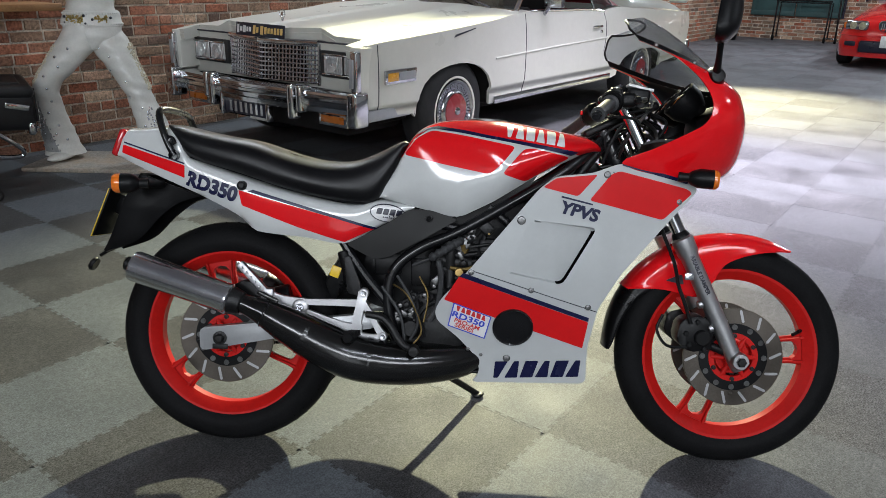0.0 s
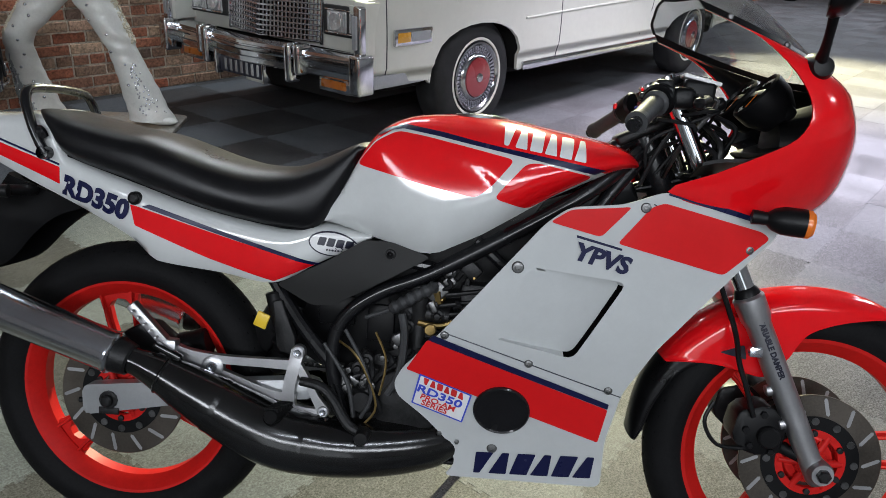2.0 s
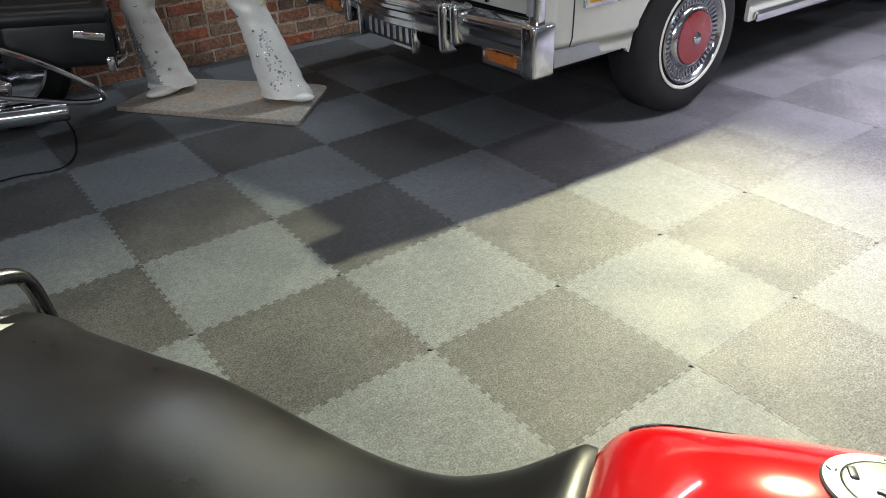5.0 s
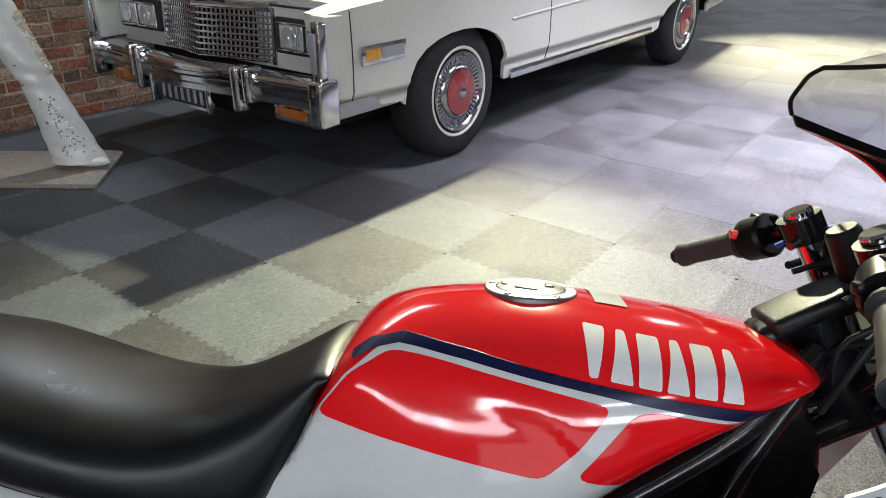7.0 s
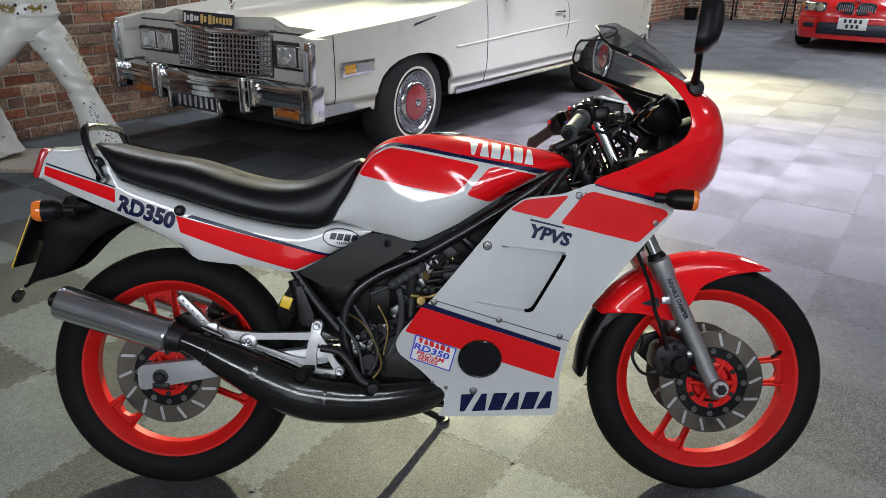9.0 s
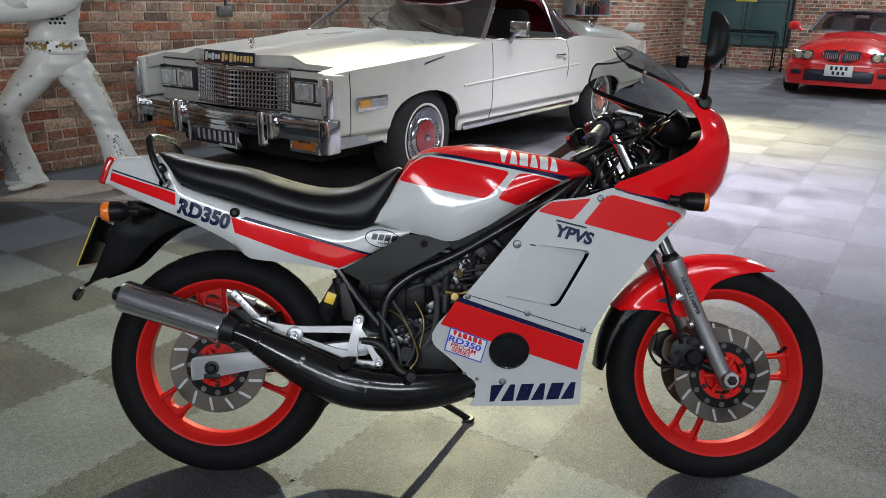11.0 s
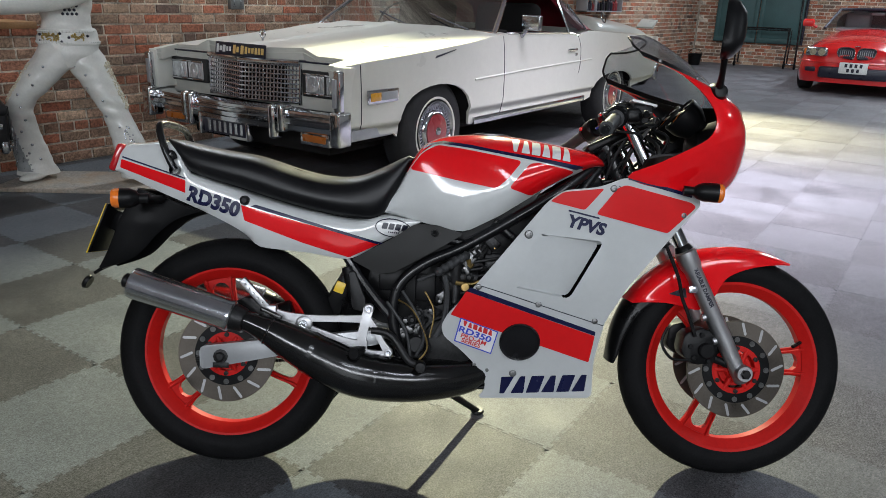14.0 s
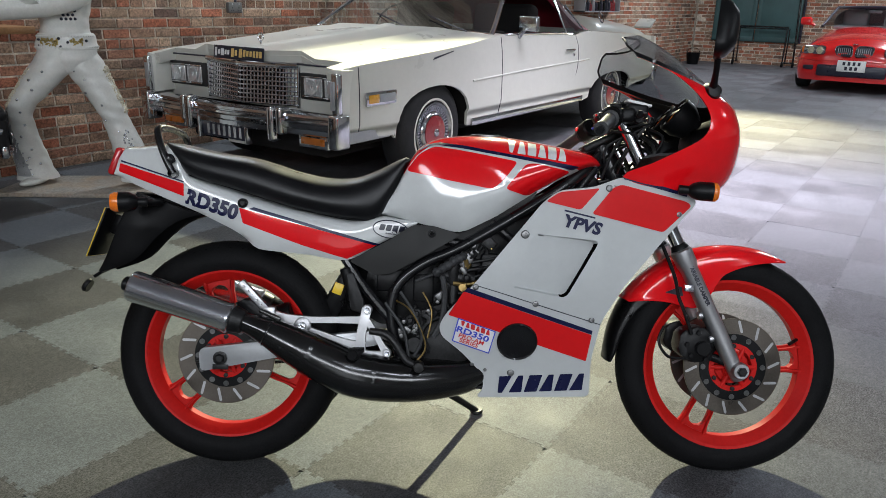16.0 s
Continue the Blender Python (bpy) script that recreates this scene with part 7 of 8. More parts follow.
# ---------------------------------------------------------------- the headless white figure on its board
LAMPGLASS = mat("lamp_glass", (0.50, 0.46, 0.32), 0.15, 0.2, 0.3, 40, 200, 0.2, coat=1.0)
STATUE = mat("figure_white", (0.70, 0.70, 0.66), 0.35, 0, 0.08, 5, 60, 0.08, coat=0.3)
BOARD = mat("worn_board", (0.33, 0.31, 0.275), 0.75, 0, 0.35, 2.6, 60, 0.4, tone=(0.29, 0.215, 0.15))
WOOD = mat("oak_shelf", (0.36, 0.19, 0.08), 0.5, 0, 0.2, 6, 90, 0.2)
TEAL = mat("teal_paint", (0.045, 0.10, 0.10), 0.5, 0, 0.15, 3, 40, 0.1)
bm = bmesh.new()
prism(bm, rounded([(-0.608, 1.625), (0.025, 0.77), (0.39, 1.14), (0.37, 1.20), (-0.19, 1.88)], 0.03, 3), 0.0, 0.026, 0.004, plane="xy")
tagged(part("display_board", bm, BOARD), "worn wooden display board with an orange stain lying on the tiles", "board")


def limb(bm, secs, seg=28, insert=None, sub=6):
    """Oval rings: centre, half widths along and across a turned axis, turn in degrees. insert: the middle angle of a grey gusset that widens towards the hem."""
    q = catmull([(*c, a, b, t) for c, a, b, t in secs], sub)
    rings = []
    for x, y, z, a, b, t in q:
        ct, st = math.cos(radians(t)), math.sin(radians(t))
        ring = []
        for k in range(seg):
            th = 2 * math.pi * k / seg
            fold = 1 + 0.020 * math.sin(4 * th + z * 34) + 0.030 * math.sin(z * 62 + 2 * th) * math.exp(-((z - 0.50) / 0.13) ** 2) + 0.016 * math.sin(z * 85 + th)
            u, v = a * math.cos(th) * fold, b * math.sin(th) * fold
            ring.append(bm.verts.new((x + u * ct - v * st, y + u * st + v * ct, z)))
        rings.append(ring)
    for p, r in zip(rings, rings[1:]):
        for k in range(seg):
            f = bm.faces.new((p[k], p[(k + 1) % seg], r[(k + 1) % seg], r[k]))
            if insert is not None:
                z = f.calc_center_median().z
                if 0.09 < z < 0.46 and abs(360 * (k + 0.5) / seg - insert) < 34 * (0.47 - z) / 0.40:
                    f.material_index = 2
    bm.faces.new(rings[0][::-1])
    bm.faces.new(rings[-1])


def stud(bm, p, r, index=0):
    s_ = bmesh.ops.create_icosphere(bm, subdivisions=1, radius=r)
    bmesh.ops.transform(bm, matrix=Matrix.Translation(p), verts=s_["verts"])
    for f in {f for v in s_["verts"] for f in v.link_faces}:
        f.material_index = index


bm = bmesh.new()
limb(bm, [((0.125, 1.088, 0.060), 0.135, 0.095, -40), ((0.108, 1.110, 0.14), 0.118, 0.085, -40), ((0.080, 1.150, 0.30), 0.100, 0.080, -38), ((0.052, 1.188, 0.44), 0.084, 0.078, -35), ((0.030, 1.215, 0.54), 0.094, 0.086, -35), ((0.000, 1.255, 0.64), 0.105, 0.094, -35), ((-0.030, 1.300, 0.74), 0.118, 0.104, -35), ((-0.050, 1.335, 0.83), 0.122, 0.110, -35), ((-0.065, 1.360, 0.92), 0.10, 0.10, -35)], 40, sub=10)
limb(bm, [((-0.275, 1.655, 0.060), 0.128, 0.09, -28), ((-0.295, 1.648, 0.14), 0.112, 0.082, -28), ((-0.335, 1.625, 0.30), 0.094, 0.076, -28), ((-0.375, 1.575, 0.44), 0.080, 0.074, -30), ((-0.388, 1.530, 0.54), 0.082, 0.082, -32), ((-0.350, 1.475, 0.62), 0.100, 0.090, -35), ((-0.285, 1.430, 0.71), 0.118, 0.100, -35), ((-0.220, 1.405, 0.80), 0.126, 0.110, -35), ((-0.165, 1.390, 0.92), 0.10, 0.10, -35)], 96, 225, 18)
limb(bm, [((-0.130, 1.372, 0.765), 0.075, 0.080, -35), ((-0.128, 1.372, 0.82), 0.165, 0.112, -35), ((-0.120, 1.372, 0.88), 0.178, 0.118, -35), ((-0.112, 1.376, 0.95), 0.158, 0.108, -35), ((-0.108, 1.380, 1.03), 0.142, 0.102, -35), ((-0.104, 1.382, 1.12), 0.150, 0.108, -35), ((-0.098, 1.384, 1.22), 0.168, 0.116, -35), ((-0.094, 1.384, 1.34), 0.186, 0.118, -35), ((-0.092, 1.384, 1.44), 0.150, 0.100, -35), ((-0.092, 1.384, 1.49), 0.065, 0.065, -35)])
# arms in wide sleeves: one held across the front, one beside the body
tube(bm, [(0.02, 1.30, 1.42), (-0.02, 1.22, 1.30), (-0.10, 1.20, 1.215), (-0.24, 1.25, 1.170), (-0.44, 1.34, 1.150), (-0.66, 1.45, 1.150)], [0.054, 0.058, 0.058, 0.060, 0.068, 0.080], 22)
tube(bm, [(-0.24, 1.47, 1.40), (-0.34, 1.42, 1.28), (-0.38, 1.32, 1.20), (-0.33, 1.24, 1.22)], [0.06, 0.062, 0.058, 0.045], 16)
# shoes
for x, y, t in ((0.140, 1.045, -62), (-0.33, 1.605, -160)):
    R_ = Matrix.Translation((x, y, 0.058)) @ Matrix.Rotation(radians(t), 4, "Z")
    r = bmesh.ops.create_uvsphere(bm, u_segments=20, v_segments=10, radius=1)
    bmesh.ops.transform(bm, matrix=R_ @ Matrix.Diagonal((0.125, 0.048, 0.028, 1)), verts=r["verts"])
# belt band, all one moulding with the suit
limb(bm, [((-0.113, 1.375, 0.905), 0.176, 0.120, -35), ((-0.113, 1.375, 0.912), 0.181, 0.125, -35), ((-0.110, 1.378, 0.992), 0.162, 0.115, -35), ((-0.110, 1.378, 0.999), 0.150, 0.106, -35)], 36)
rs = random.Random(5)
CT, ST = math.cos(radians(-35)), math.sin(radians(-35))


def on_waist(th, z, a, b, c=(-0.112, 1.377)):
    u, v = a * math.cos(radians(th)), b * math.sin(radians(th))
    return (c[0] + u * CT - v * ST, c[1] + u * ST + v * CT, z)


for i in range(30):
    th = -185 + 190 * i / 29
    stud(bm, on_waist(th, 0.919, 0.181, 0.125), 0.0065)
    stud(bm, on_waist(th, 0.984, 0.165, 0.117), 0.0065)
# gilt reliefs and dark stones on the belt, a cluster of dark stones on the chest
for mid, wide, n in ((-122, 20, 70), (-66, 13, 46)):
    for i in range(n):
        th, z = mid + rs.uniform(-wide, wide), 0.951 + rs.uniform(-0.021, 0.021)
        f = (z - 0.912) / 0.080
        stud(bm, on_waist(th, z, 0.182 - 0.019 * f, 0.126 - 0.010 * f), rs.uniform(0.004, 0.0075), 1)
for th, z in ((-148, 0.965), (-147, 0.930), (-100, 0.973), (-98, 0.926), (-84, 0.950), (-46, 0.958)):
    stud(bm, on_waist(th, z, 0.174, 0.121), 0.010, 3)
for row in range(4):
    for col in range(4 - row % 2):
        th = -92 + (col + 0.5 * (row % 2)) * 10
        stud(bm, on_waist(th, 1.088 + 0.024 * row, 0.149 + 0.004 * row, 0.107 + 0.003 * row, (-0.104, 1.382)), 0.0105, 3)
# studs on the flared hems and pearls down the outer thighs
for a, b, wa, wb, mid, n in ((Vector((0.118, 1.098, 0.10)), Vector((0.062, 1.175, 0.40)), 0.124, 0.088, 285, 60), (Vector((-0.285, 1.652, 0.10)), Vector((-0.365, 1.590, 0.42)), 0.118, 0.082, 228, 52)):
    for i in range(n):
        f = (i + rs.random()) / n
        th = radians(mid + rs.uniform(-40, 40) * (1 - 0.7 * f))
        c = a.lerp(b, f)
        w, d = wa + (wb - wa) * f, 0.086 - 0.010 * f
        u, v = w * math.cos(th), d * math.sin(th)
        stud(bm, (c.x + u * CT - v * ST, c.y + u * ST + v * CT, c.z), 0.0065, 4)
for mids, turn in ((((-0.040, 1.320, 0.79, 0.128), (-0.015, 1.280, 0.69, 0.114), (0.012, 1.240, 0.60, 0.103), (0.035, 1.208, 0.52, 0.094)), -12), (((-0.225, 1.408, 0.79, 0.128), (-0.290, 1.435, 0.70, 0.118), (-0.350, 1.475, 0.62, 0.102), (-0.382, 1.515, 0.56, 0.088)), 186)):
    for j, q in enumerate(catmull(mids, 14)):
        for k in range(5):
            th = radians(turn + rs.uniform(-24, 10) * (1 if turn < 0 else -1))
            u, v = q[3] * math.cos(th), q[3] * 0.9 * math.sin(th)
            stud(bm, (q[0] + u * CT - v * ST, q[1] + u * ST + v * CT, q[2] + rs.uniform(-0.010, 0.010)), 0.0058, 5)
for mids, spots in ((((0.100, 1.120, 0.16, 0.112), (0.055, 1.185, 0.42, 0.085), (0.005, 1.250, 0.62, 0.104), (-0.040, 1.320, 0.80, 0.120)), ((0.2, -70), (0.5, -112), (0.9, -95), (1.2, -130), (1.7, -105), (2.1, -140), (2.5, -112), (2.8, -128))),
                    (((-0.298, 1.646, 0.16, 0.108), (-0.372, 1.580, 0.42, 0.082), (-0.345, 1.470, 0.63, 0.104), (-0.222, 1.406, 0.80, 0.126)), ((0.15, -60), (0.35, -88), (0.55, -68), (0.8, -90), (1.1, -70), (1.5, -95), (1.9, -120), (2.2, -88), (2.5, -118), (2.8, -98)))):
    q = catmull(mids, 10)
    for f, th in spots:
        c = q[int(f * 10)]
        u, v = c[3] * math.cos(radians(th)), c[3] * 0.88 * math.sin(radians(th))
        stud(bm, (c[0] + u * CT - v * ST, c[1] + u * ST + v * CT, c[2]), 0.010, 4)
figure = part("statue", bm, STATUE, angle=60)
for m_ in (mat("belt_gilt", (0.45, 0.34, 0.12), 0.35, 0.9, 0.2, 20, 100), mat("suit_gusset", (0.30, 0.31, 0.31), 0.5, 0, 0.15, 20, 200, 0.2), INK, STEEL, mat("pearl_studs", (0.66, 0.60, 0.46), 0.3, 0, 0.1, 20, 100)):
    figure.data.materials.append(m_)
tagged(figure, "white statue in a flared studded suit on a board", "statue")

# shelf at the wall
bm = bmesh.new()
box(bm, (-0.62, 1.90, 1.005), (1.0, 0.38, 0.045), 0.006)
tagged(part("wall_shelf", bm, WOOD), "plain oak wall shelf fixed to the brick wall", "shelf")

# socket and its conduit
SOCK = mat("white_plastic", (0.75, 0.75, 0.72), 0.4)
sock = thing("wall_socket", Matrix.Translation((1.83, 2.088, 1.145)), "grey metal-clad double wall socket on conduit", "socket")
bm = bmesh.new()
box(bm, (0, -0.02, 0), (0.15, 0.04, 0.088), 0.006)
part("face_plate", bm, mat("metal_clad", (0.17, 0.17, 0.165), 0.4, 0.6), sock, "grey metal-clad socket box")
for dx in (-0.036, 0.036):
    bm = bmesh.new()
    box(bm, (dx, -0.042, 0.028), (0.012, 0.008, 0.016), 0.002)
    part("rocker", bm, GREYTRIM, sock, "grey rocker switch")
    bm = bmesh.new()
    for ex, ez, w, h in ((0, 0.0, 0.006, 0.012), (-0.011, -0.022, 0.010, 0.005), (0.011, -0.022, 0.010, 0.005)):
        box(bm, (dx + ex, -0.0405, ez), (w, 0.003, h), 0)
    part("pin_slots", bm, INK, sock, "dark pin slots", smooth=False)
bm = bmesh.new()
rod(bm, (0.02, -0.016, 0.044), (0.02, -0.016, 1.6), 0.0125)
part("conduit", bm, INK, sock, "dark conduit pipe")

# cable on the floor
bm = bmesh.new()
tube(bm, [(-0.86, 1.75, 0.22), (-0.87, 1.60, 0.10), (-0.85, 1.50, 0.006), (-0.88, 1.30, 0.005), (-0.93, 1.12, 0.005), (-1.02, 1.02, 0.005), (-1.2, 1.06, 0.005), (-1.5, 1.0, 0.005)], 0.004, 6)
tagged(part("cable", bm, PLASTIC), "thin black cable trailing over the floor tiles", "cable")

# ---------------------------------------------------------------- black touring motorcycle, tail towards the figure
LEATHER = mat("black_leather", (0.010, 0.010, 0.011), 0.42, 0, 0.3, 10, 260, 0.3, spec=0.4)
tour = thing("touring_motorcycle", Matrix.Translation((-0.60, 1.37, 0)) @ Matrix.Rotation(radians(-11), 4, "Z") @ Matrix.Translation((-0.45, 0.13, 0)), "black touring motorcycle with leather saddlebag and chrome rails", "motorcycle")
bm = bmesh.new()
lathe(bm, [(0.20, -0.06), (0.27, -0.065), (0.305, -0.045), (0.315, 0), (0.305, 0.045), (0.27, 0.065), (0.20, 0.06)], "y", 44, (-0.05, 0.12, 0.315))
tw_ = part("rear_wheel", bm, TYRE, tour, "black rear tyre")
bm = bmesh.new()
lathe(bm, [(0, -0.05), (0.05, -0.05), (0.06, -0.03), (0.19, -0.03), (0.205, -0.055), (0.205, 0.055), (0, 0.05)], "y", 32, (-0.05, 0.12, 0.315))
part("rim", bm, CHROME, tw_, "chrome rim")
bm = bmesh.new()
box(bm, (0.24, -0.13, 0.455), (0.47, 0.23, 0.24), 0.05, Matrix.Rotation(radians(4), 3, "Y"), 4)
bag = part("saddlebag", bm, LEATHER, tour, "black leather saddlebag")
bm = bmesh.new()
box(bm, (0.23, -0.13, 0.590), (0.50, 0.26, 0.075), 0.035, Matrix.Rotation(radians(4), 3, "Y") @ Matrix.Rotation(radians(14), 3, "X"), 4)
lidb = part("bag_lid", bm, LEATHER, bag, "black vinyl lid")
bm = bmesh.new()
box(bm, (0.23, -0.125, 0.622), (0.38, 0.16, 0.03), 0.014, Matrix.Rotation(radians(4), 3, "Y") @ Matrix.Rotation(radians(14), 3, "X"), 3)
part("lid_pad", bm, LEATHER, lidb, "raised stitched pad")
for k_ in range(2):
    bm = bmesh.new()
    box(bm, (0.481, -0.19 + 0.11 * k_, 0.47), (0.012, 0.035, 0.20), 0.004)
    part("strap", bm, LEATHER, bag, "black leather strap")
    bm = bmesh.new()
    box(bm, (0.490, -0.19 + 0.11 * k_, 0.43), (0.008, 0.042, 0.03), 0.004)
    part("buckle", bm, CHROME, bag, "chrome buckle")
bm = bmesh.new()
box(bm, (0.37, -0.248, 0.475), (0.13, 0.01, 0.035), 0.004, Matrix.Rotation(radians(14), 3, "Y"))
part("bag_reflector", bm, CHROME, bag, "chrome bag reflector")
bm = bmesh.new()
tube(bm, [(-0.30, -0.26, 0.58), (-0.05, -0.275, 0.50), (0.14, -0.28, 0.40), (0.30, -0.275, 0.28), (0.36, -0.26, 0.21), (0.33, -0.25, 0.18), (0.2, -0.26, 0.20), (-0.1, -0.26, 0.28)], 0.014, 10)
tube(bm, [(0.30, -0.15, 0.62), (0.36, 0.05, 0.68), (0.30, 0.25, 0.66)], 0.012, 8)
tube(bm, [(0.42, -0.20, 0.36), (0.50, -0.12, 0.38), (0.52, 0.1, 0.38), (0.50, 0.3, 0.38)], 0.012, 8)
tube(bm, [(0.42, -0.20, 0.31), (0.50, -0.12, 0.33), (0.52, 0.1, 0.33)], 0.010, 8)
part("chrome_rail", bm, CHROME, tour, "bent chrome guard rails")
bm = bmesh.new()
box(bm, (0.43, -0.215, 0.335), (0.04, 0.085, 0.075), 0.014, None, 3)
ts = part("turn_signal", bm, CHROME, tour, "square chrome turn signal")
bm = bmesh.new()
box(bm, (0.452, -0.215, 0.335), (0.01, 0.06, 0.05), 0.006)
part("lens", bm, INK, ts, "dark lens")
bm = bmesh.new()
lathe(bm, [(0.035, 0), (0.045, 0.004), (0.045, 0.50), (0.03, 0.54)], along((0.20, -0.24, 0.155), (-0.6, -0.24, 0.19)), 20)
lathe(bm, [(0, 0.02), (0.036, 0.02)], along((0.20, -0.24, 0.155), (-0.6, -0.24, 0.19)), 20)
part("exhaust", bm, CHROME, tour, "chrome exhaust pipe")
bm = bmesh.new()
box(bm, (-0.09, -0.20, 0.28), (0.17, 0.06, 0.15), 0.03, Matrix.Rotation(radians(20), 3, "Y"), 3)
for i in range(4):
    box(bm, (-0.09, -0.234, 0.23 + 0.03 * i), (0.15, 0.01, 0.012), 0.003)
part("side_cover", bm, CHROME, tour, "ribbed chrome side cover")
bm = bmesh.new()
body(bm, [-0.9 + 1.25 * i / 24 for i in range(25)], graph((-0.9, 0.66), (-0.3, 0.62), (0.2, 0.60), (0.36, 0.62)), graph((-0.9, 0.72), (-0.6, 0.80), (-0.3, 0.74), (0.0, 0.78), (0.25, 0.82), (0.36, 0.72)), graph((-0.9, 0.12), (-0.3, 0.18), (0.2, 0.15), (0.36, 0.08)), 3.0, 10)
bmesh.ops.translate(bm, verts=bm.verts, vec=(0, 0.12, 0))
part("seat", bm, VINYL, tour, "black stepped seat")
bm = bmesh.new()
lathe(bm, [(0.33, -0.09), (0.35, -0.08), (0.365, 0.0), (0.35, 0.08), (0.33, 0.09)], "y", 44, (-0.05, 0.12, 0.315))
bmesh.ops.delete(bm, geom=[v for v in bm.verts if v.co.z < 0.36], context="VERTS")
box(bm, (-0.75, 0.12, 0.42), (0.6, 0.26, 0.36), 0.06)
part("mudguard", bm, FRAMEP, tour, "black rear mudguard and engine")
bm = bmesh.new()
lathe(bm, [(0.20, -0.05), (0.27, -0.055), (0.305, -0.04), (0.315, 0), (0.305, 0.04), (0.27, 0.055), (0.20, 0.05)], "y", 36, (-1.50, 0.12, 0.315))
rod(bm, (-1.50, 0.05, 0.315), (-1.35, 0.05, 0.95), 0.025)
rod(bm, (-1.50, 0.19, 0.315), (-1.35, 0.19, 0.95), 0.025)
body(bm, [-1.45 + 0.6 * i / 12 for i in range(13)], lambda x: 0.60, graph((-1.45, 0.75), (-1.2, 0.93), (-0.85, 0.74)), graph((-1.45, 0.08), (-1.15, 0.16), (-0.85, 0.10)), 2.6, 8)
part("front_end", bm, FRAMEP, tour, "black front wheel, forks and tank")

# ---------------------------------------------------------------- red roadster, nose towards the camera
CARRED = mat("roadster_red", (0.62, 0.012, 0.012), 0.2, 0, 0.04, 2, 20, 0, coat=1.0, rvar=0.04)
red = thing("roadster", Matrix.Translation((12.4, -1.91, 0)) @ Matrix.Diagonal((0.97, 0.99, 1.02, 1.0)), "small red roadster with twin kidney grille and dark soft top", "car")
R0 = -2.0  # nose, along the car


def rpart(name, bm, material, parent=None, label="", **kw):
    return part(name, bm, material, parent or red, label, **kw)


rw = graph((-2.0, 0.42), (-1.97, 0.62), (-1.90, 0.75), (-1.75, 0.82), (-1.4, 0.86), (0.0, 0.85), (1.2, 0.87), (1.9, 0.78), (2.02, 0.5))
rt = graph((-2.0, 0.60), (-1.96, 0.66), (-1.85, 0.72), (-1.5, 0.82), (-0.9, 0.91), (-0.4, 0.96), (0.6, 0.93), (1.3, 0.95), (1.9, 0.85), (2.02, 0.7))
bm = bmesh.new()
body(bm, [-2.0 + 4.02 * i / 60 for i in range(61)], lambda x: 0.17, rt, rw, graph((-2.0, 6.0), (-1.5, 5.0), (2.0, 5.0)), 18, 0.04)
rb = rpart("body", bm, CARRED, label="glossy red body", angle=50)
bm = bmesh.new()
box(bm, (-1.985, 0, 0.325), (0.10, 0.98, 0.17), 0.03)
rpart("lower_intake", bm, INK, rb, "black lower intake")
for s in (-1, 1):
    bm = bmesh.new()
    sm = [tuple(p[:2]) for p in catmull([(s * 0.02, 0.55, 0), (s * 0.035, 0.685, 0), (s * 0.15, 0.705, 0), (s * 0.265, 0.68, 0), (s * 0.245, 0.565, 0), (s * 0.12, 0.53, 0)], 5, True)]
    k0 = [bm.verts.new((-2.015 + 0.06 * abs(a) + 0.2 * max(0, b - 0.60), a, b)) for a, b in sm]
    cx_, cz_ = sum(a for a, b in sm) / len(sm), sum(b for a, b in sm) / len(sm)
    k1 = [bm.verts.new((-2.028 + 0.06 * abs(a) + 0.2 * max(0, b - 0.60), cx_ + (a - cx_) * 0.9, cz_ + (b - cz_) * 0.88)) for a, b in sm]
    k2 = [bm.verts.new((-2.012 + 0.06 * abs(a) + 0.2 * max(0, b - 0.60), cx_ + (a - cx_) * 0.84, cz_ + (b - cz_) * 0.80)) for a, b in sm]
    k3 = [bm.verts.new((-1.95, a, b)) for a, b in sm]
    for p, q in ((k3, k0), (k0, k1), (k1, k2)):
        for i in range(len(sm)):
            bm.faces.new((p[i - 1], p[i], q[i], q[i - 1]))
    kid = rpart("kidney_grille", bm, CHROME, rb, "chrome-rimmed kidney grille")
    bm = bmesh.new()
    bm.faces.new([bm.verts.new((-2.011 + 0.06 * abs(a) + 0.2 * max(0, b - 0.60), cx_ + (a - cx_) * 0.86, cz_ + (b - cz_) * 0.84)) for a, b in sm])
    rpart("grille_mesh", bm, INK, kid, smooth=False)
    bm = bmesh.new()
    for i in range(7):
        yy = s * (0.055 + 0.028 * i)
        rod(bm, (-2.018 + 0.06 * abs(yy), yy, 0.575), (-2.006 + 0.06 * abs(yy), yy, 0.665), 0.005, seg=6)
    rpart("grille_bars", bm, GREYTRIM, kid)
    # headlamp: a clear cover over two round lamps
    bm = bmesh.new()
    box(bm, (-1.905, s * 0.575, 0.615), (0.10, 0.37, 0.145), 0.045, Matrix.Rotation(radians(s * -24), 3, "Z"), 3)
    hl = rpart("headlamp", bm, COVER, rb, "clear headlamp unit")
    for yy, xx in ((0.49, -2.002), (0.625, -1.942)):
        bm = bmesh.new()
        lathe(bm, [(0, -0.010), (0.032, -0.008), (0.044, -0.002), (0.052, -0.006), (0.056, 0.0), (0.056, 0.03)], Matrix.Translation((xx, s * yy, 0.615)) @ Matrix.Rotation(radians(90), 4, "Y") @ Matrix.Rotation(radians(s * 20), 4, "X"), 20)
        rpart("lamp", bm, LAMPGLASS, hl, "round yellowish lamp")
    bm = bmesh.new()
    box(bm, (-1.855, s * 0.735, 0.615), (0.05, 0.06, 0.09), 0.015, Matrix.Rotation(radians(s * -35), 3, "Z"))
    rpart("indicator", bm, AMBER, hl, "amber corner indicator")
    bm = bmesh.new()
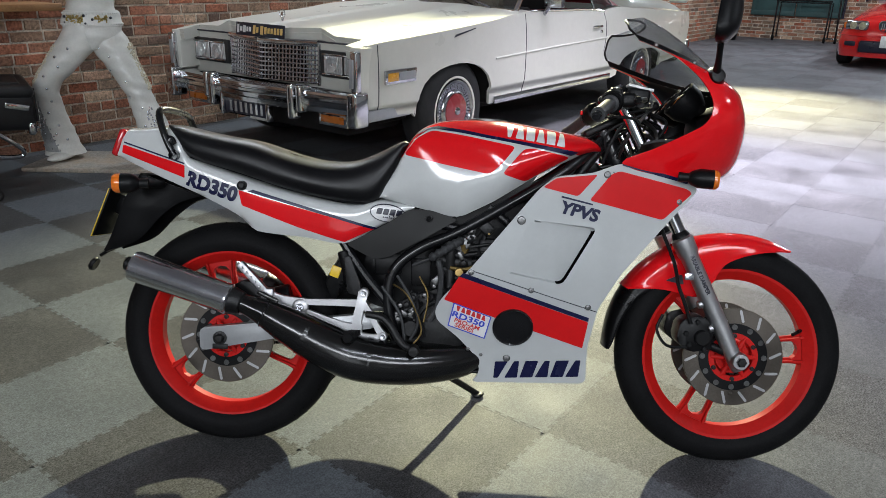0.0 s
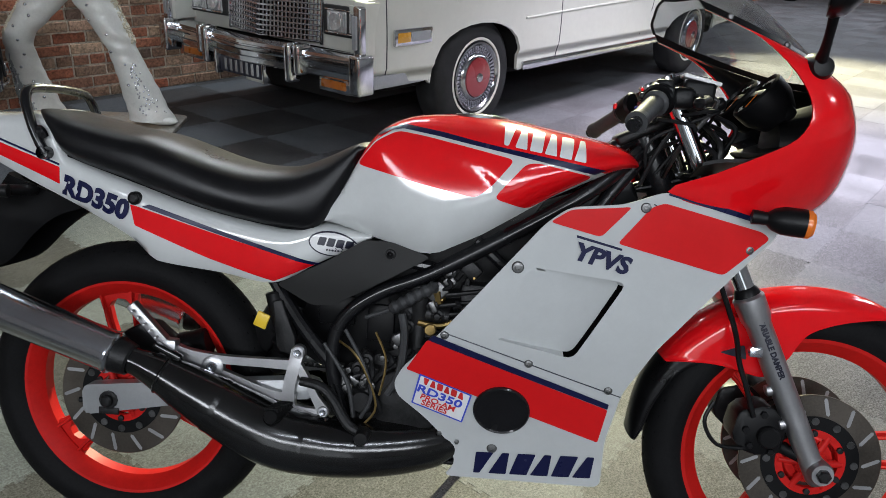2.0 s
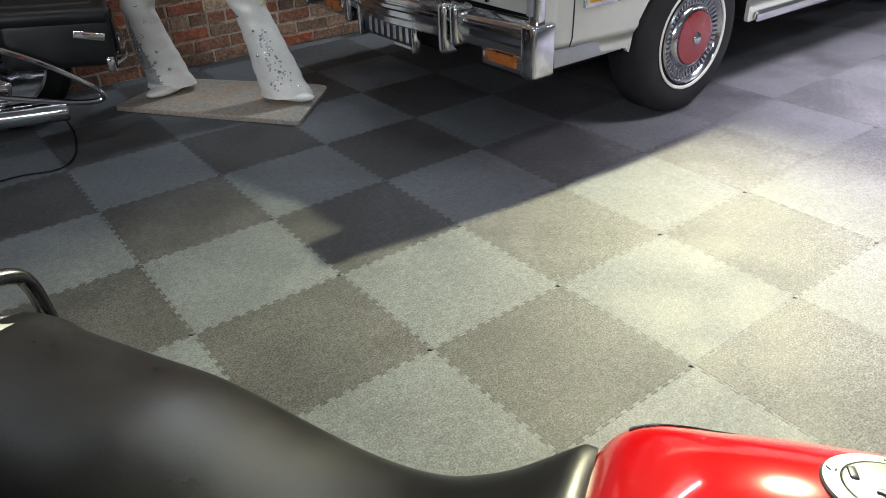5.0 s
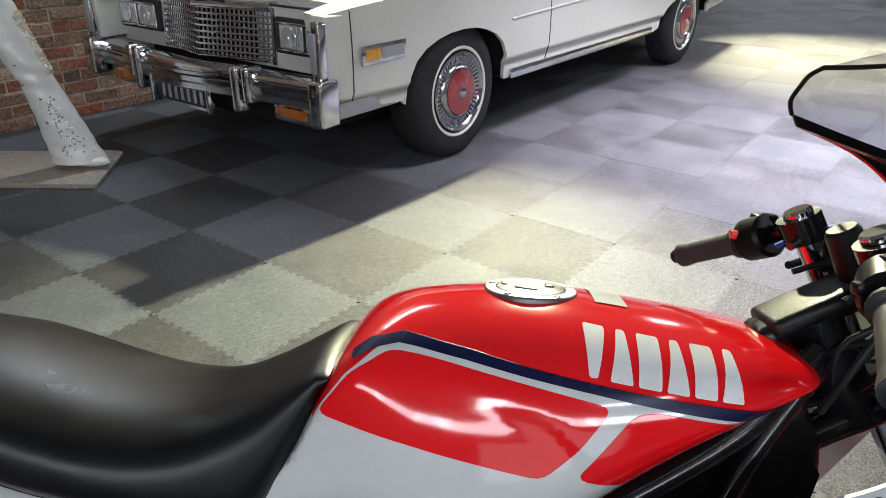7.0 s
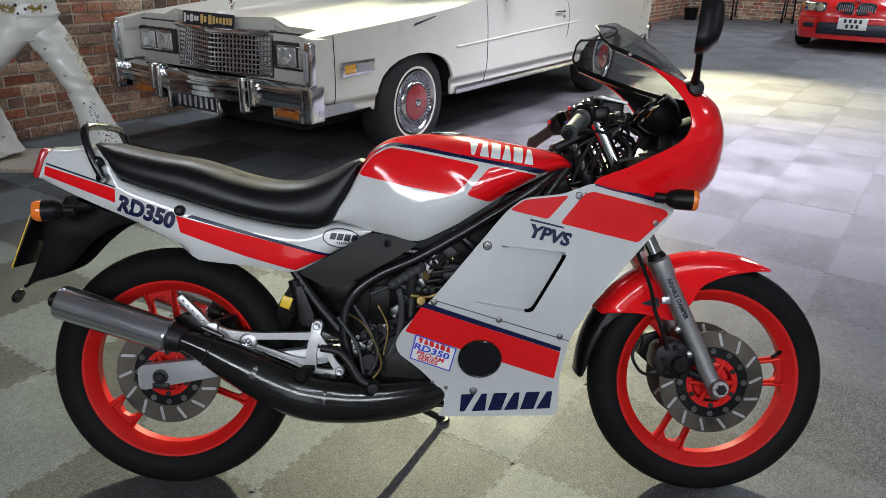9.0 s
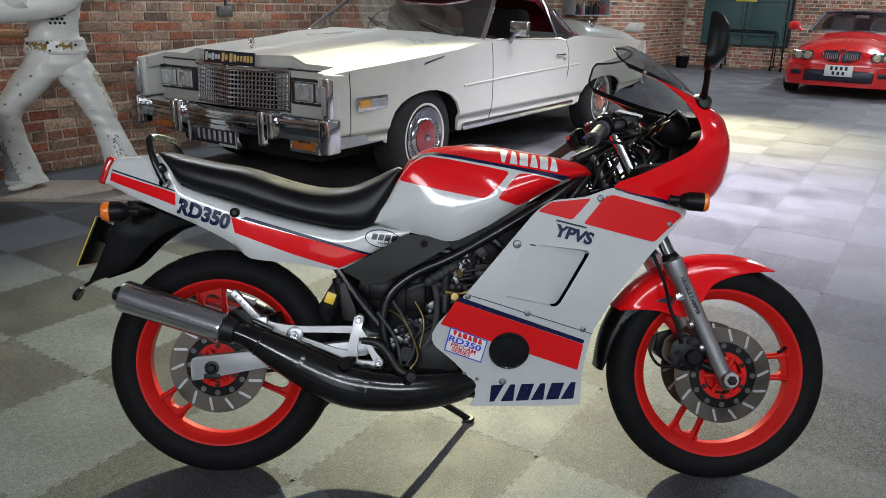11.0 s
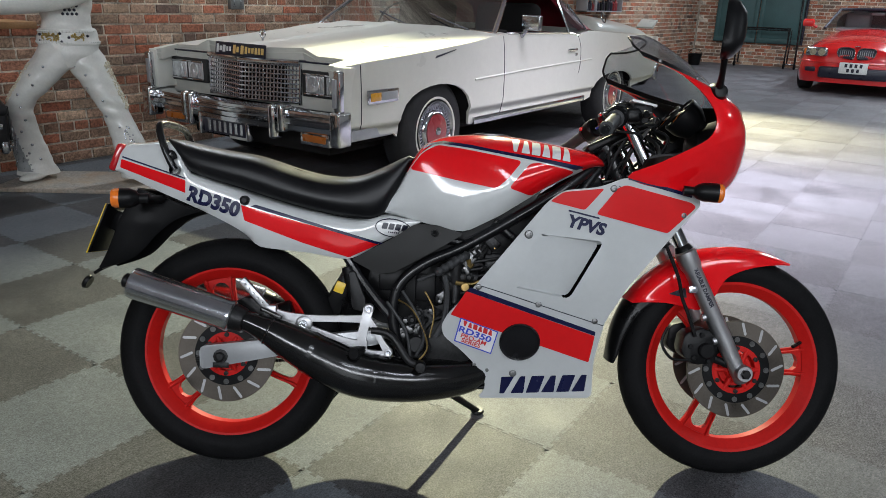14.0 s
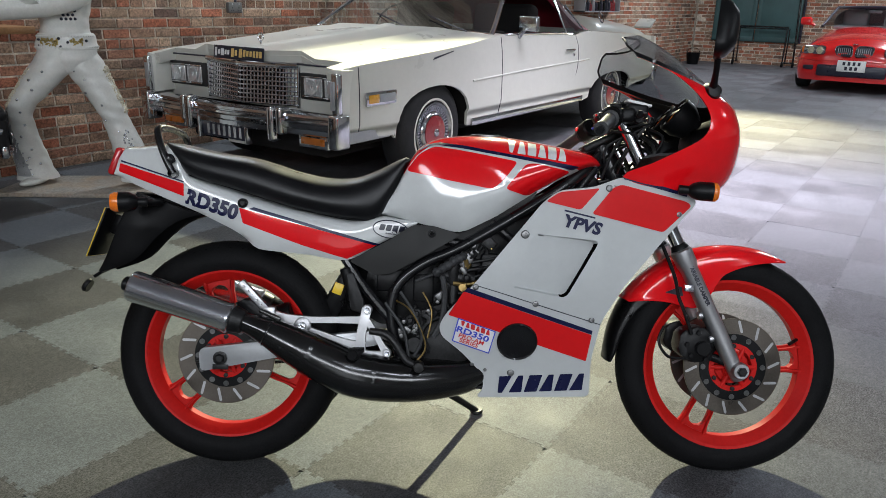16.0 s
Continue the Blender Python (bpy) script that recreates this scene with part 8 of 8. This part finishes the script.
    box(bm, (-1.93, s * 0.62, 0.355), (0.07, 0.17, 0.075), 0.02, Matrix.Rotation(radians(s * -18), 3, "Z"))
    fg = rpart("fog_lamp", bm, INK, rb, "dark fog lamp recess")
    bm = bmesh.new()
    tube(bm, [(-2.0, s * 0.20, 0.47), (-1.97, s * 0.55, 0.475), (-1.86, s * 0.76, 0.48), (-1.6, s * 0.855, 0.49)], 0.012, 8)
    rpart("bumper_strip", bm, CARRED, rb)
    bm = bmesh.new()
    box(bm, (-0.55, s * 0.98, 1.02), (0.10, 0.19, 0.13), 0.04, None, 3)
    rod(bm, (-0.52, s * 0.84, 0.95), (-0.54, s * 0.92, 0.99), 0.025)
    rpart("door_mirror", bm, CARRED, rb, "red door mirror")
    bm = bmesh.new()
    for xx in (-1.22, 1.22):
        lathe(bm, [(0.18, -0.10), (0.29, -0.10), (0.315, -0.08), (0.315, 0.08), (0.29, 0.10), (0.18, 0.10)], "y", 32, (xx, s * 0.765, 0.315))
    rpart("tyre", bm, CARTYRE, red, "black tyres")
bm = bmesh.new()
box(bm, (-2.045, 0, 0.405), (0.014, 0.40, 0.165), 0.01)
npl = rpart("number_plate", bm, SOCK, rb, "white two-line number plate")
bm = bmesh.new()
for zz, n in ((0.442, 4), (0.370, 3)):
    for i in range(n):
        box(bm, (-2.0535, -(i - (n - 1) / 2) * 0.070, zz), (0.004, 0.038, 0.052), 0.002)
rpart("plate_bars", bm, INK, npl, "dark bars", smooth=False)
bm = bmesh.new()
lathe(bm, [(0, -0.006), (0.04, -0.004), (0.045, 0.004)], Matrix.Translation((-1.945, 0, 0.705)) @ Matrix.Rotation(radians(35), 4, "Y"), 18)
rpart("round_badge", bm, CHROME, rb, "plain round badge")
bm = bmesh.new()
A = [(-0.55 + 0.18 * u * u, 0.74 * u, 0.945) for u in (-1, -0.5, 0, 0.5, 1)]
B = [(0.0 + 0.12 * u * u, 0.60 * u, 1.25) for u in (-1, -0.5, 0, 0.5, 1)]
va, vb = [bm.verts.new(p) for p in A], [bm.verts.new(p) for p in B]
for i in range(4):
    bm.faces.new((va[i], va[i + 1], vb[i + 1], vb[i]))
rg = rpart("windscreen", bm, GLASSC, red, "raked windscreen")
rg.visible_shadow = False
bm = bmesh.new()
for s in (-1, 1):
    tube(bm, [(-0.37, s * 0.74, 0.94), (0.12, s * 0.60, 1.25)], 0.022, 8, 1)
tube(bm, [(0.12, -0.60, 1.25), (0.0, 0, 1.265), (0.12, 0.60, 1.25)], 0.022, 8)
rpart("screen_frame", bm, INK, rg, "black screen frame")
bm = bmesh.new()
body(bm, [0.05 + 1.25 * i / 16 for i in range(17)], lambda x: 0.90, graph((0.05, 1.27), (0.5, 1.29), (0.9, 1.24), (1.3, 1.0)), graph((0.05, 0.62), (0.6, 0.68), (1.3, 0.66)), 4.0, 10)
bmesh.ops.delete(bm, geom=[f for f in bm.faces if f.calc_center_median().x < 0.06 or (f.calc_center_median().z < 0.93)], context="FACES")
rpart("soft_top", bm, VINYL, red, "dark folded-up soft top")
bm = bmesh.new()
box(bm, (0.35, 0, 0.93), (0.9, 1.2, 0.06), 0.02)
for y in (-0.33, 0.33):
    box(bm, (0.55, y, 1.06), (0.14, 0.42, 0.28), 0.05, None, 3)
    box(bm, (0.58, y, 1.20), (0.08, 0.22, 0.10), 0.03, None, 3)
lathe(bm, [(0.16, -0.012), (0.172, 0), (0.16, 0.012), (0.15, 0)], Matrix.Translation((0.0, -0.33, 1.02)) @ Matrix.Rotation(radians(-65), 4, "Y"), 24, closed=True)
box(bm, (0.08, 0.0, 1.19), (0.03, 0.20, 0.05), 0.01)
rpart("cabin", bm, GREYTRIM, red, "grey seats and steering wheel")

# ---------------------------------------------------------------- at the end wall
def slab(name, c, s, material, label, category, bevel=0.004):
    bm = bmesh.new()
    box(bm, c, s, bevel)
    return tagged(part(name, bm, material), label, category)


door = thing("green_shutter", Matrix.Translation((15.66, 0.72, 0.50)) @ Matrix.Diagonal((1.0, 1.03, 1.0, 1.0)), "dark teal painted double shutter on the brick end wall", "shutter")
for y in (-0.46, 0.46):
    bm = bmesh.new()
    box(bm, (0, y, 1.0), (0.06, 0.90, 2.0), 0.006)
    lf = part("leaf", bm, TEAL, door)
    bm = bmesh.new()
    for zz in (0.06, 1.0, 1.94):
        box(bm, (-0.036, y, zz), (0.02, 0.88, 0.10), 0.004)
    for yy in (-0.40, 0.40):
        box(bm, (-0.036, y + yy, 1.0), (0.016, 0.08, 1.78), 0.004)
    part("rail", bm, TEAL, lf)
bm = bmesh.new()
rod(bm, (-0.05, -0.95, 0.0), (-0.05, -0.95, 2.0), 0.025)
part("post", bm, INK, door, "black post")
bm = bmesh.new()
box(bm, (15.61, 0.75, 1.56), (0.008, 0.46, 0.20), 0.002)
sg = tagged(part("yellow_notice", bm, mat("yellow_card", (0.75, 0.62, 0.10), 0.5)), "yellow notice with faint bars on the teal shutter", "sign")
bm = bmesh.new()
for i in range(3):
    box(bm, (15.6045, 0.75, 1.50 + 0.05 * i), (0.002, 0.34 - 0.08 * i, 0.018), 0)
part("bar", bm, INK, sg, smooth=False)
# wheeled black frame
fr = thing("black_trolley_frame", Matrix.Translation((15.2, 0.45, 0)), "black tubular trolley frame on castors by the shutter", "trolley")
bm = bmesh.new()
tube(bm, [(0, 0.55, 0.06), (0, 0.55, 0.78), (0, 0.50, 0.84), (0, -0.44, 0.84), (0, -0.50, 0.78), (0, -0.50, 0.06)], 0.018, 8, 3)
tube(bm, [(0.3, 0.55, 0.06), (0.3, 0.55, 0.80), (0.3, -0.50, 0.80), (0.3, -0.50, 0.06)], 0.018, 8, 1)
rod(bm, (0, -0.72, 0.06), (0.05, -0.66, 1.5), 0.02)
rod(bm, (0, -0.50, 0.10), (0, -0.72, 0.10), 0.016)
rod(bm, (0, 0.55, 0.80), (0.3, 0.55, 0.80), 0.016)
rod(bm, (0, -0.50, 0.80), (0.3, -0.50, 0.80), 0.016)
part("tube_frame", bm, FRAMEP, fr)
for y in (0.55, -0.50, -0.72):
    bm = bmesh.new()
    lathe(bm, [(0, -0.02), (0.05, -0.02), (0.06, -0.01), (0.06, 0.01), (0.05, 0.02), (0, 0.02)], "y", 16, (0, y, 0.06))
    part("castor", bm, TYRE, fr, "black castor")
bm = bmesh.new()
lathe(bm, [(0, 0.0), (0.11, 0.0), (0.12, 0.01), (0.15, 0.24), (0.155, 0.25), (0.14, 0.25), (0.11, 0.03), (0, 0.02)], "z", 24, (14.5, 1.70, 0.0))
tube(bm, [(14.5, 1.55, 0.24), (14.5, 1.62, 0.34), (14.5, 1.78, 0.34), (14.5, 1.85, 0.24)], 0.006, 6)
tagged(part("bucket", bm, PLASTIC), "black plastic bucket standing by the brick wall", "bucket")
# white sports car behind the convertible: rear deck, lamp ring and spoiler show
wc = thing("white_sports_car", Matrix.Translation((8.6, 1.5, 0)), "white sports car with a rear spoiler behind the convertible", "car")
bm = bmesh.new()
body(bm, [-1.15 + 2.45 * i / 30 for i in range(31)], lambda x: 0.25, graph((-1.15, 0.85), (-0.95, 1.06), (-0.6, 1.06), (0.3, 0.985), (1.0, 0.90), (1.3, 0.84)), graph((-1.15, 0.35), (-0.9, 0.48), (0.8, 0.5), (1.3, 0.42)), 4.0, 12)
part("body", bm, CREAM, wc)
bm = bmesh.new()
lathe(bm, [(0.07, -0.01), (0.085, 0.0), (0.07, 0.01)], Matrix.Translation((-0.92, -0.40, 1.06)) @ Matrix.Rotation(radians(70), 4, "X"), 24, closed=True)
part("lamp_ring", bm, CHROME, wc, "chrome lamp ring")
bm = bmesh.new()
prism(bm, rounded([(1.12, 0.90), (1.22, 0.955), (1.36, 1.02), (1.38, 1.0), (1.26, 0.93), (1.16, 0.87)], 0.01), -0.42, -0.14, 0.008)
part("spoiler", bm, CREAM, wc, "white rear spoiler")
bm = bmesh.new()
for x in (-0.6, 0.8):
    for s in (-1, 1):
        lathe(bm, [(0.18, -0.09), (0.29, -0.09), (0.31, -0.07), (0.31, 0.07), (0.29, 0.09), (0.18, 0.09)], "y", 28, (x, s * 0.42, 0.31))
part("tyre", bm, TYRE, wc, "black tyres")
# shelf rack with dark tins, far along the brick wall
rk = thing("wall_rack", Matrix.Translation((9.6, 2.085, 1.12)), "grey wall rack with small bottles along the brick wall", "rack")
bm = bmesh.new()
for z in (0.0, 0.32):
    box(bm, (0, -0.10, z), (1.5, 0.20, 0.02), 0.003)
for x in (-0.74, 0.74):
    box(bm, (x, -0.10, 0.16), (0.02, 0.20, 0.34), 0.003)
part("rack_frame", bm, GREYTRIM, rk)
rs = random.Random(3)
for i in range(13):
    bm = bmesh.new()
    h = rs.uniform(0.12, 0.22)
    lathe(bm, [(0, 0), (0.035, 0), (0.037, 0.01), (0.037, h * 0.75), (0.015, h * 0.88), (0.015, h), (0, h)], "z", 12, (9.6 - 0.66 + i * 0.11, 1.985, 1.131))
    tagged(part("bottle", bm, rs.choice([MAROONP, INK, DARKIN, GREYTRIM, INK, DARKIN])), "small workshop bottle standing on the wall rack", "bottle", "bottles on the rack")


# ---------------------------------------------------------------- small pieces that were laid out together become parts of their own
def split(ob):
    bm = bmesh.new()
    bm.from_mesh(ob.data)
    bm.verts.ensure_lookup_table()
    seen, isl = set(), []
    for v in bm.verts:
        if v.index in seen:
            continue
        todo, grp = [v], []
        seen.add(v.index)
        while todo:
            q = todo.pop()
            grp.append(q.index)
            for e in q.link_edges:
                o = e.other_vert(q)
                if o.index not in seen:
                    seen.add(o.index)
                    todo.append(o)
        isl.append(set(grp))
    bm.free()
    if len(isl) < 2:
        return
    base = ob.data
    for k, g in enumerate(isl):
        b2 = bmesh.new()
        b2.from_mesh(base)
        bmesh.ops.delete(b2, geom=[v for v in b2.verts if v.index not in g], context="VERTS")
        me = bpy.data.meshes.new(base.name)
        b2.to_mesh(me)
        b2.free()
        me.materials.append(base.materials[0])
        if k == 0:
            ob.data = me
        else:
            o2 = new(ob.name.split(".")[0], me)
            o2.parent = ob.parent
            if "label" in ob:
                o2["label"] = ob["label"]


SPLIT = {"bolt", "screw", "slot", "carrier_hole", "fairing_bolt", "lamp_trim", "panel_gap", "panel_seam", "wheel_well", "plate_bars", "wiper", "cover_slots", "footrest_hanger", "pin_slots", "rail", "grille_bars", "bar", "linkage", "clear_pipe", "rubber_hoses", "cables", "chrome_rail", "weld_ring", "tyre", "triple_clamp", "axle_nut", "print", "hanger_bolt", "key_flap", "piping", "hub_spider", "cylinder_block", "pillion_peg"}
for ob in list(scene.objects):
    if ob.type == "MESH" and ob.name.split(".")[0] in SPLIT and ob.parent:
        split(ob)
for ob in scene.objects:
    for a, b in (("plate_bars", "plate_bar"), ("cover_slots", "cover_slot"), ("pin_slots", "pin_slot"), ("grille_bars", "grille_bar"), ("rubber_hoses", "rubber_hose"), ("cables", "control_cable")):
        if ob.name.startswith(a):
            ob.name = b

# ---------------------------------------------------------------- floor tiles and bricks
TS = 0.5


def tile_outline():
    """A square with dovetail teeth: out on two sides, and the matching notches on the other two."""
    k, d, e = 11, 0.011, 0.0035
    p = TS / k
    run = []
    for i in range(k):
        a = i * p
        run += [(a, 0), (a + p * 0.25 + e * 0.5, 0), (a + p * 0.25 - e * 0.5, d), (a + p * 0.75 + e * 0.5, d), (a + p * 0.75 - e * 0.5, 0)]
    g = 0.0003
    out = [(x, -h) for x, h in run]
    out += [(TS + h, x) for x, h in run]
    out += [(x, TS - h) for x, h in run[::-1]]
    out += [(h, x) for x, h in run[::-1]]
    c = TS / 2
    return [(c + (x - c) * (1 - g / c), c + (y - c) * (1 - g / c)) for x, y in out]


def tile_mesh(name, material):
    q = tile_outline()
    bm = bmesh.new()
    lo = [bm.verts.new((x, y, -0.007)) for x, y in q]
    hi = [bm.verts.new((x, y, 0.0)) for x, y in q]
    bm.faces.new(hi)
    for i in range(len(q)):
        bm.faces.new((lo[i - 1], lo[i], hi[i], hi[i - 1]))
    bmesh.ops.remove_doubles(bm, verts=bm.verts, dist=1e-5)
    bmesh.ops.recalc_face_normals(bm, faces=bm.faces)
    bmesh.ops.triangulate(bm, faces=[f for f in bm.faces if len(f.verts) > 4])
    me = bpy.data.meshes.new(name)
    bm.to_mesh(me)
    bm.free()
    me.materials.append(material)
    return me


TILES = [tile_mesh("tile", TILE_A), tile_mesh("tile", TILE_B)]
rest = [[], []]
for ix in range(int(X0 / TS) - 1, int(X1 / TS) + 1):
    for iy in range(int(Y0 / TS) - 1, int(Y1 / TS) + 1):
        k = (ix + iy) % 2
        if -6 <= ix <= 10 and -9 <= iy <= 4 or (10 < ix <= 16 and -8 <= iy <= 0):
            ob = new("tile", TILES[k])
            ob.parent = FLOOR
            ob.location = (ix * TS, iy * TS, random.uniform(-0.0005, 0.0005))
        else:
            rest[k].append((ix * TS, iy * TS))
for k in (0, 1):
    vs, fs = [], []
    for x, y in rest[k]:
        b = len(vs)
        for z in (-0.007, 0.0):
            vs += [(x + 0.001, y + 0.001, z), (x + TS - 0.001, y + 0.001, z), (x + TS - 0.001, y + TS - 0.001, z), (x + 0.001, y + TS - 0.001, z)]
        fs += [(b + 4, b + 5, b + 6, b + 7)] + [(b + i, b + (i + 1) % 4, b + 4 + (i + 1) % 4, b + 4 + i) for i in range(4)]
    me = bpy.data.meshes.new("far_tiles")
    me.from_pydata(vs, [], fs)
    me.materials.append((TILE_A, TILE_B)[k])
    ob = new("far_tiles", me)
    ob.parent = FLOOR
    tagged(ob, kind="stuff")

# bricks: stretchers with a header course every fourth row
BL, BH, JO = 0.215, 0.063, 0.013


def brick_mesh(length, material):
    bm = bmesh.new()
    box(bm, (0, 0, 0), (length, 0.03, BH), 0.004, seg=1)
    me = bpy.data.meshes.new("brick")
    bmesh.ops.triangulate(bm, faces=bm.faces)
    bm.to_mesh(me)
    bm.free()
    me.materials.append(material)
    return me


BRICKS = [[brick_mesh(length, m_) for m_ in BRICK_KINDS] for length in (BL, 0.1025)]


def brick_rows(a0, a1, height, skip):
    row, z = 0, BH / 2 + 0.004
    while z < height - BH / 2:
        header = row % 4 == 3
        step = (0.1025 if header else BL) + JO
        a = a0 + (0 if header else (row % 2) * step / 2) + random.uniform(0, 0.02)
        while a < a1 - step:
            if not skip(a, z):
                yield a + step / 2, z, 1 if header else 0
            a += step
        row, z = row + 1, z + BH + JO


def lay(rows, wall, put, singles):
    vs, fs, firing = [], [], []
    for a, z, k in rows:
        kind_ = random.choice(BRICK_MIX)
        deep, tilt = random.uniform(-0.003, 0.006), random.uniform(-0.012, 0.012)
        if singles(a, z):
            ob = new("brick", BRICKS[k][kind_])
            ob.parent = wall
            ob.matrix_basis = put(a, z, deep) @ Matrix.Rotation(tilt, 4, "Y")
        else:
            m = put(a, z, deep) @ Matrix.Rotation(tilt, 4, "Y")
            hl = (BL if k == 0 else 0.1025) / 2
            b = len(vs)
            for yy, c in ((0.011, 0.0), (-0.013, 0.003)):
                vs += [m @ Vector(p) for p in ((-hl + c, yy, -BH / 2 + c), (hl - c, yy, -BH / 2 + c), (hl - c, yy, BH / 2 - c), (-hl + c, yy, BH / 2 - c))]
            fs += [(b + 4, b + 5, b + 6, b + 7)] + [(b + i, b + (i + 1) % 4, b + 4 + (i + 1) % 4, b + 4 + i) for i in range(4)]
            firing += [kind_] * 5
    me = bpy.data.meshes.new("brickwork")
    me.from_pydata(vs, [], fs)
    for m_ in BRICK_KINDS:
        me.materials.append(m_)
    me.polygons.foreach_set("material_index", firing)
    ob = new("brickwork", me)
    ob.parent = wall
    tagged(ob, kind="stuff")


lay(brick_rows(X0, X1 - 0.03, 2.6, lambda a, z: False), WALL_N,
    lambda a, z, d: Matrix.Translation((a, Y1 + 0.004 + d, z)),
    lambda a, z: -1.0 < a < 2.4 and z < 1.5)


def east(a, z, d):
    return Matrix.Translation((X1 + 0.004 + d, a, z)) @ Matrix.Rotation(radians(-90), 4, "Z")


lay(brick_rows(-5.0, Y1 - 0.02, 2.4, lambda a, z: False), WALL_E, east, lambda a, z: False)
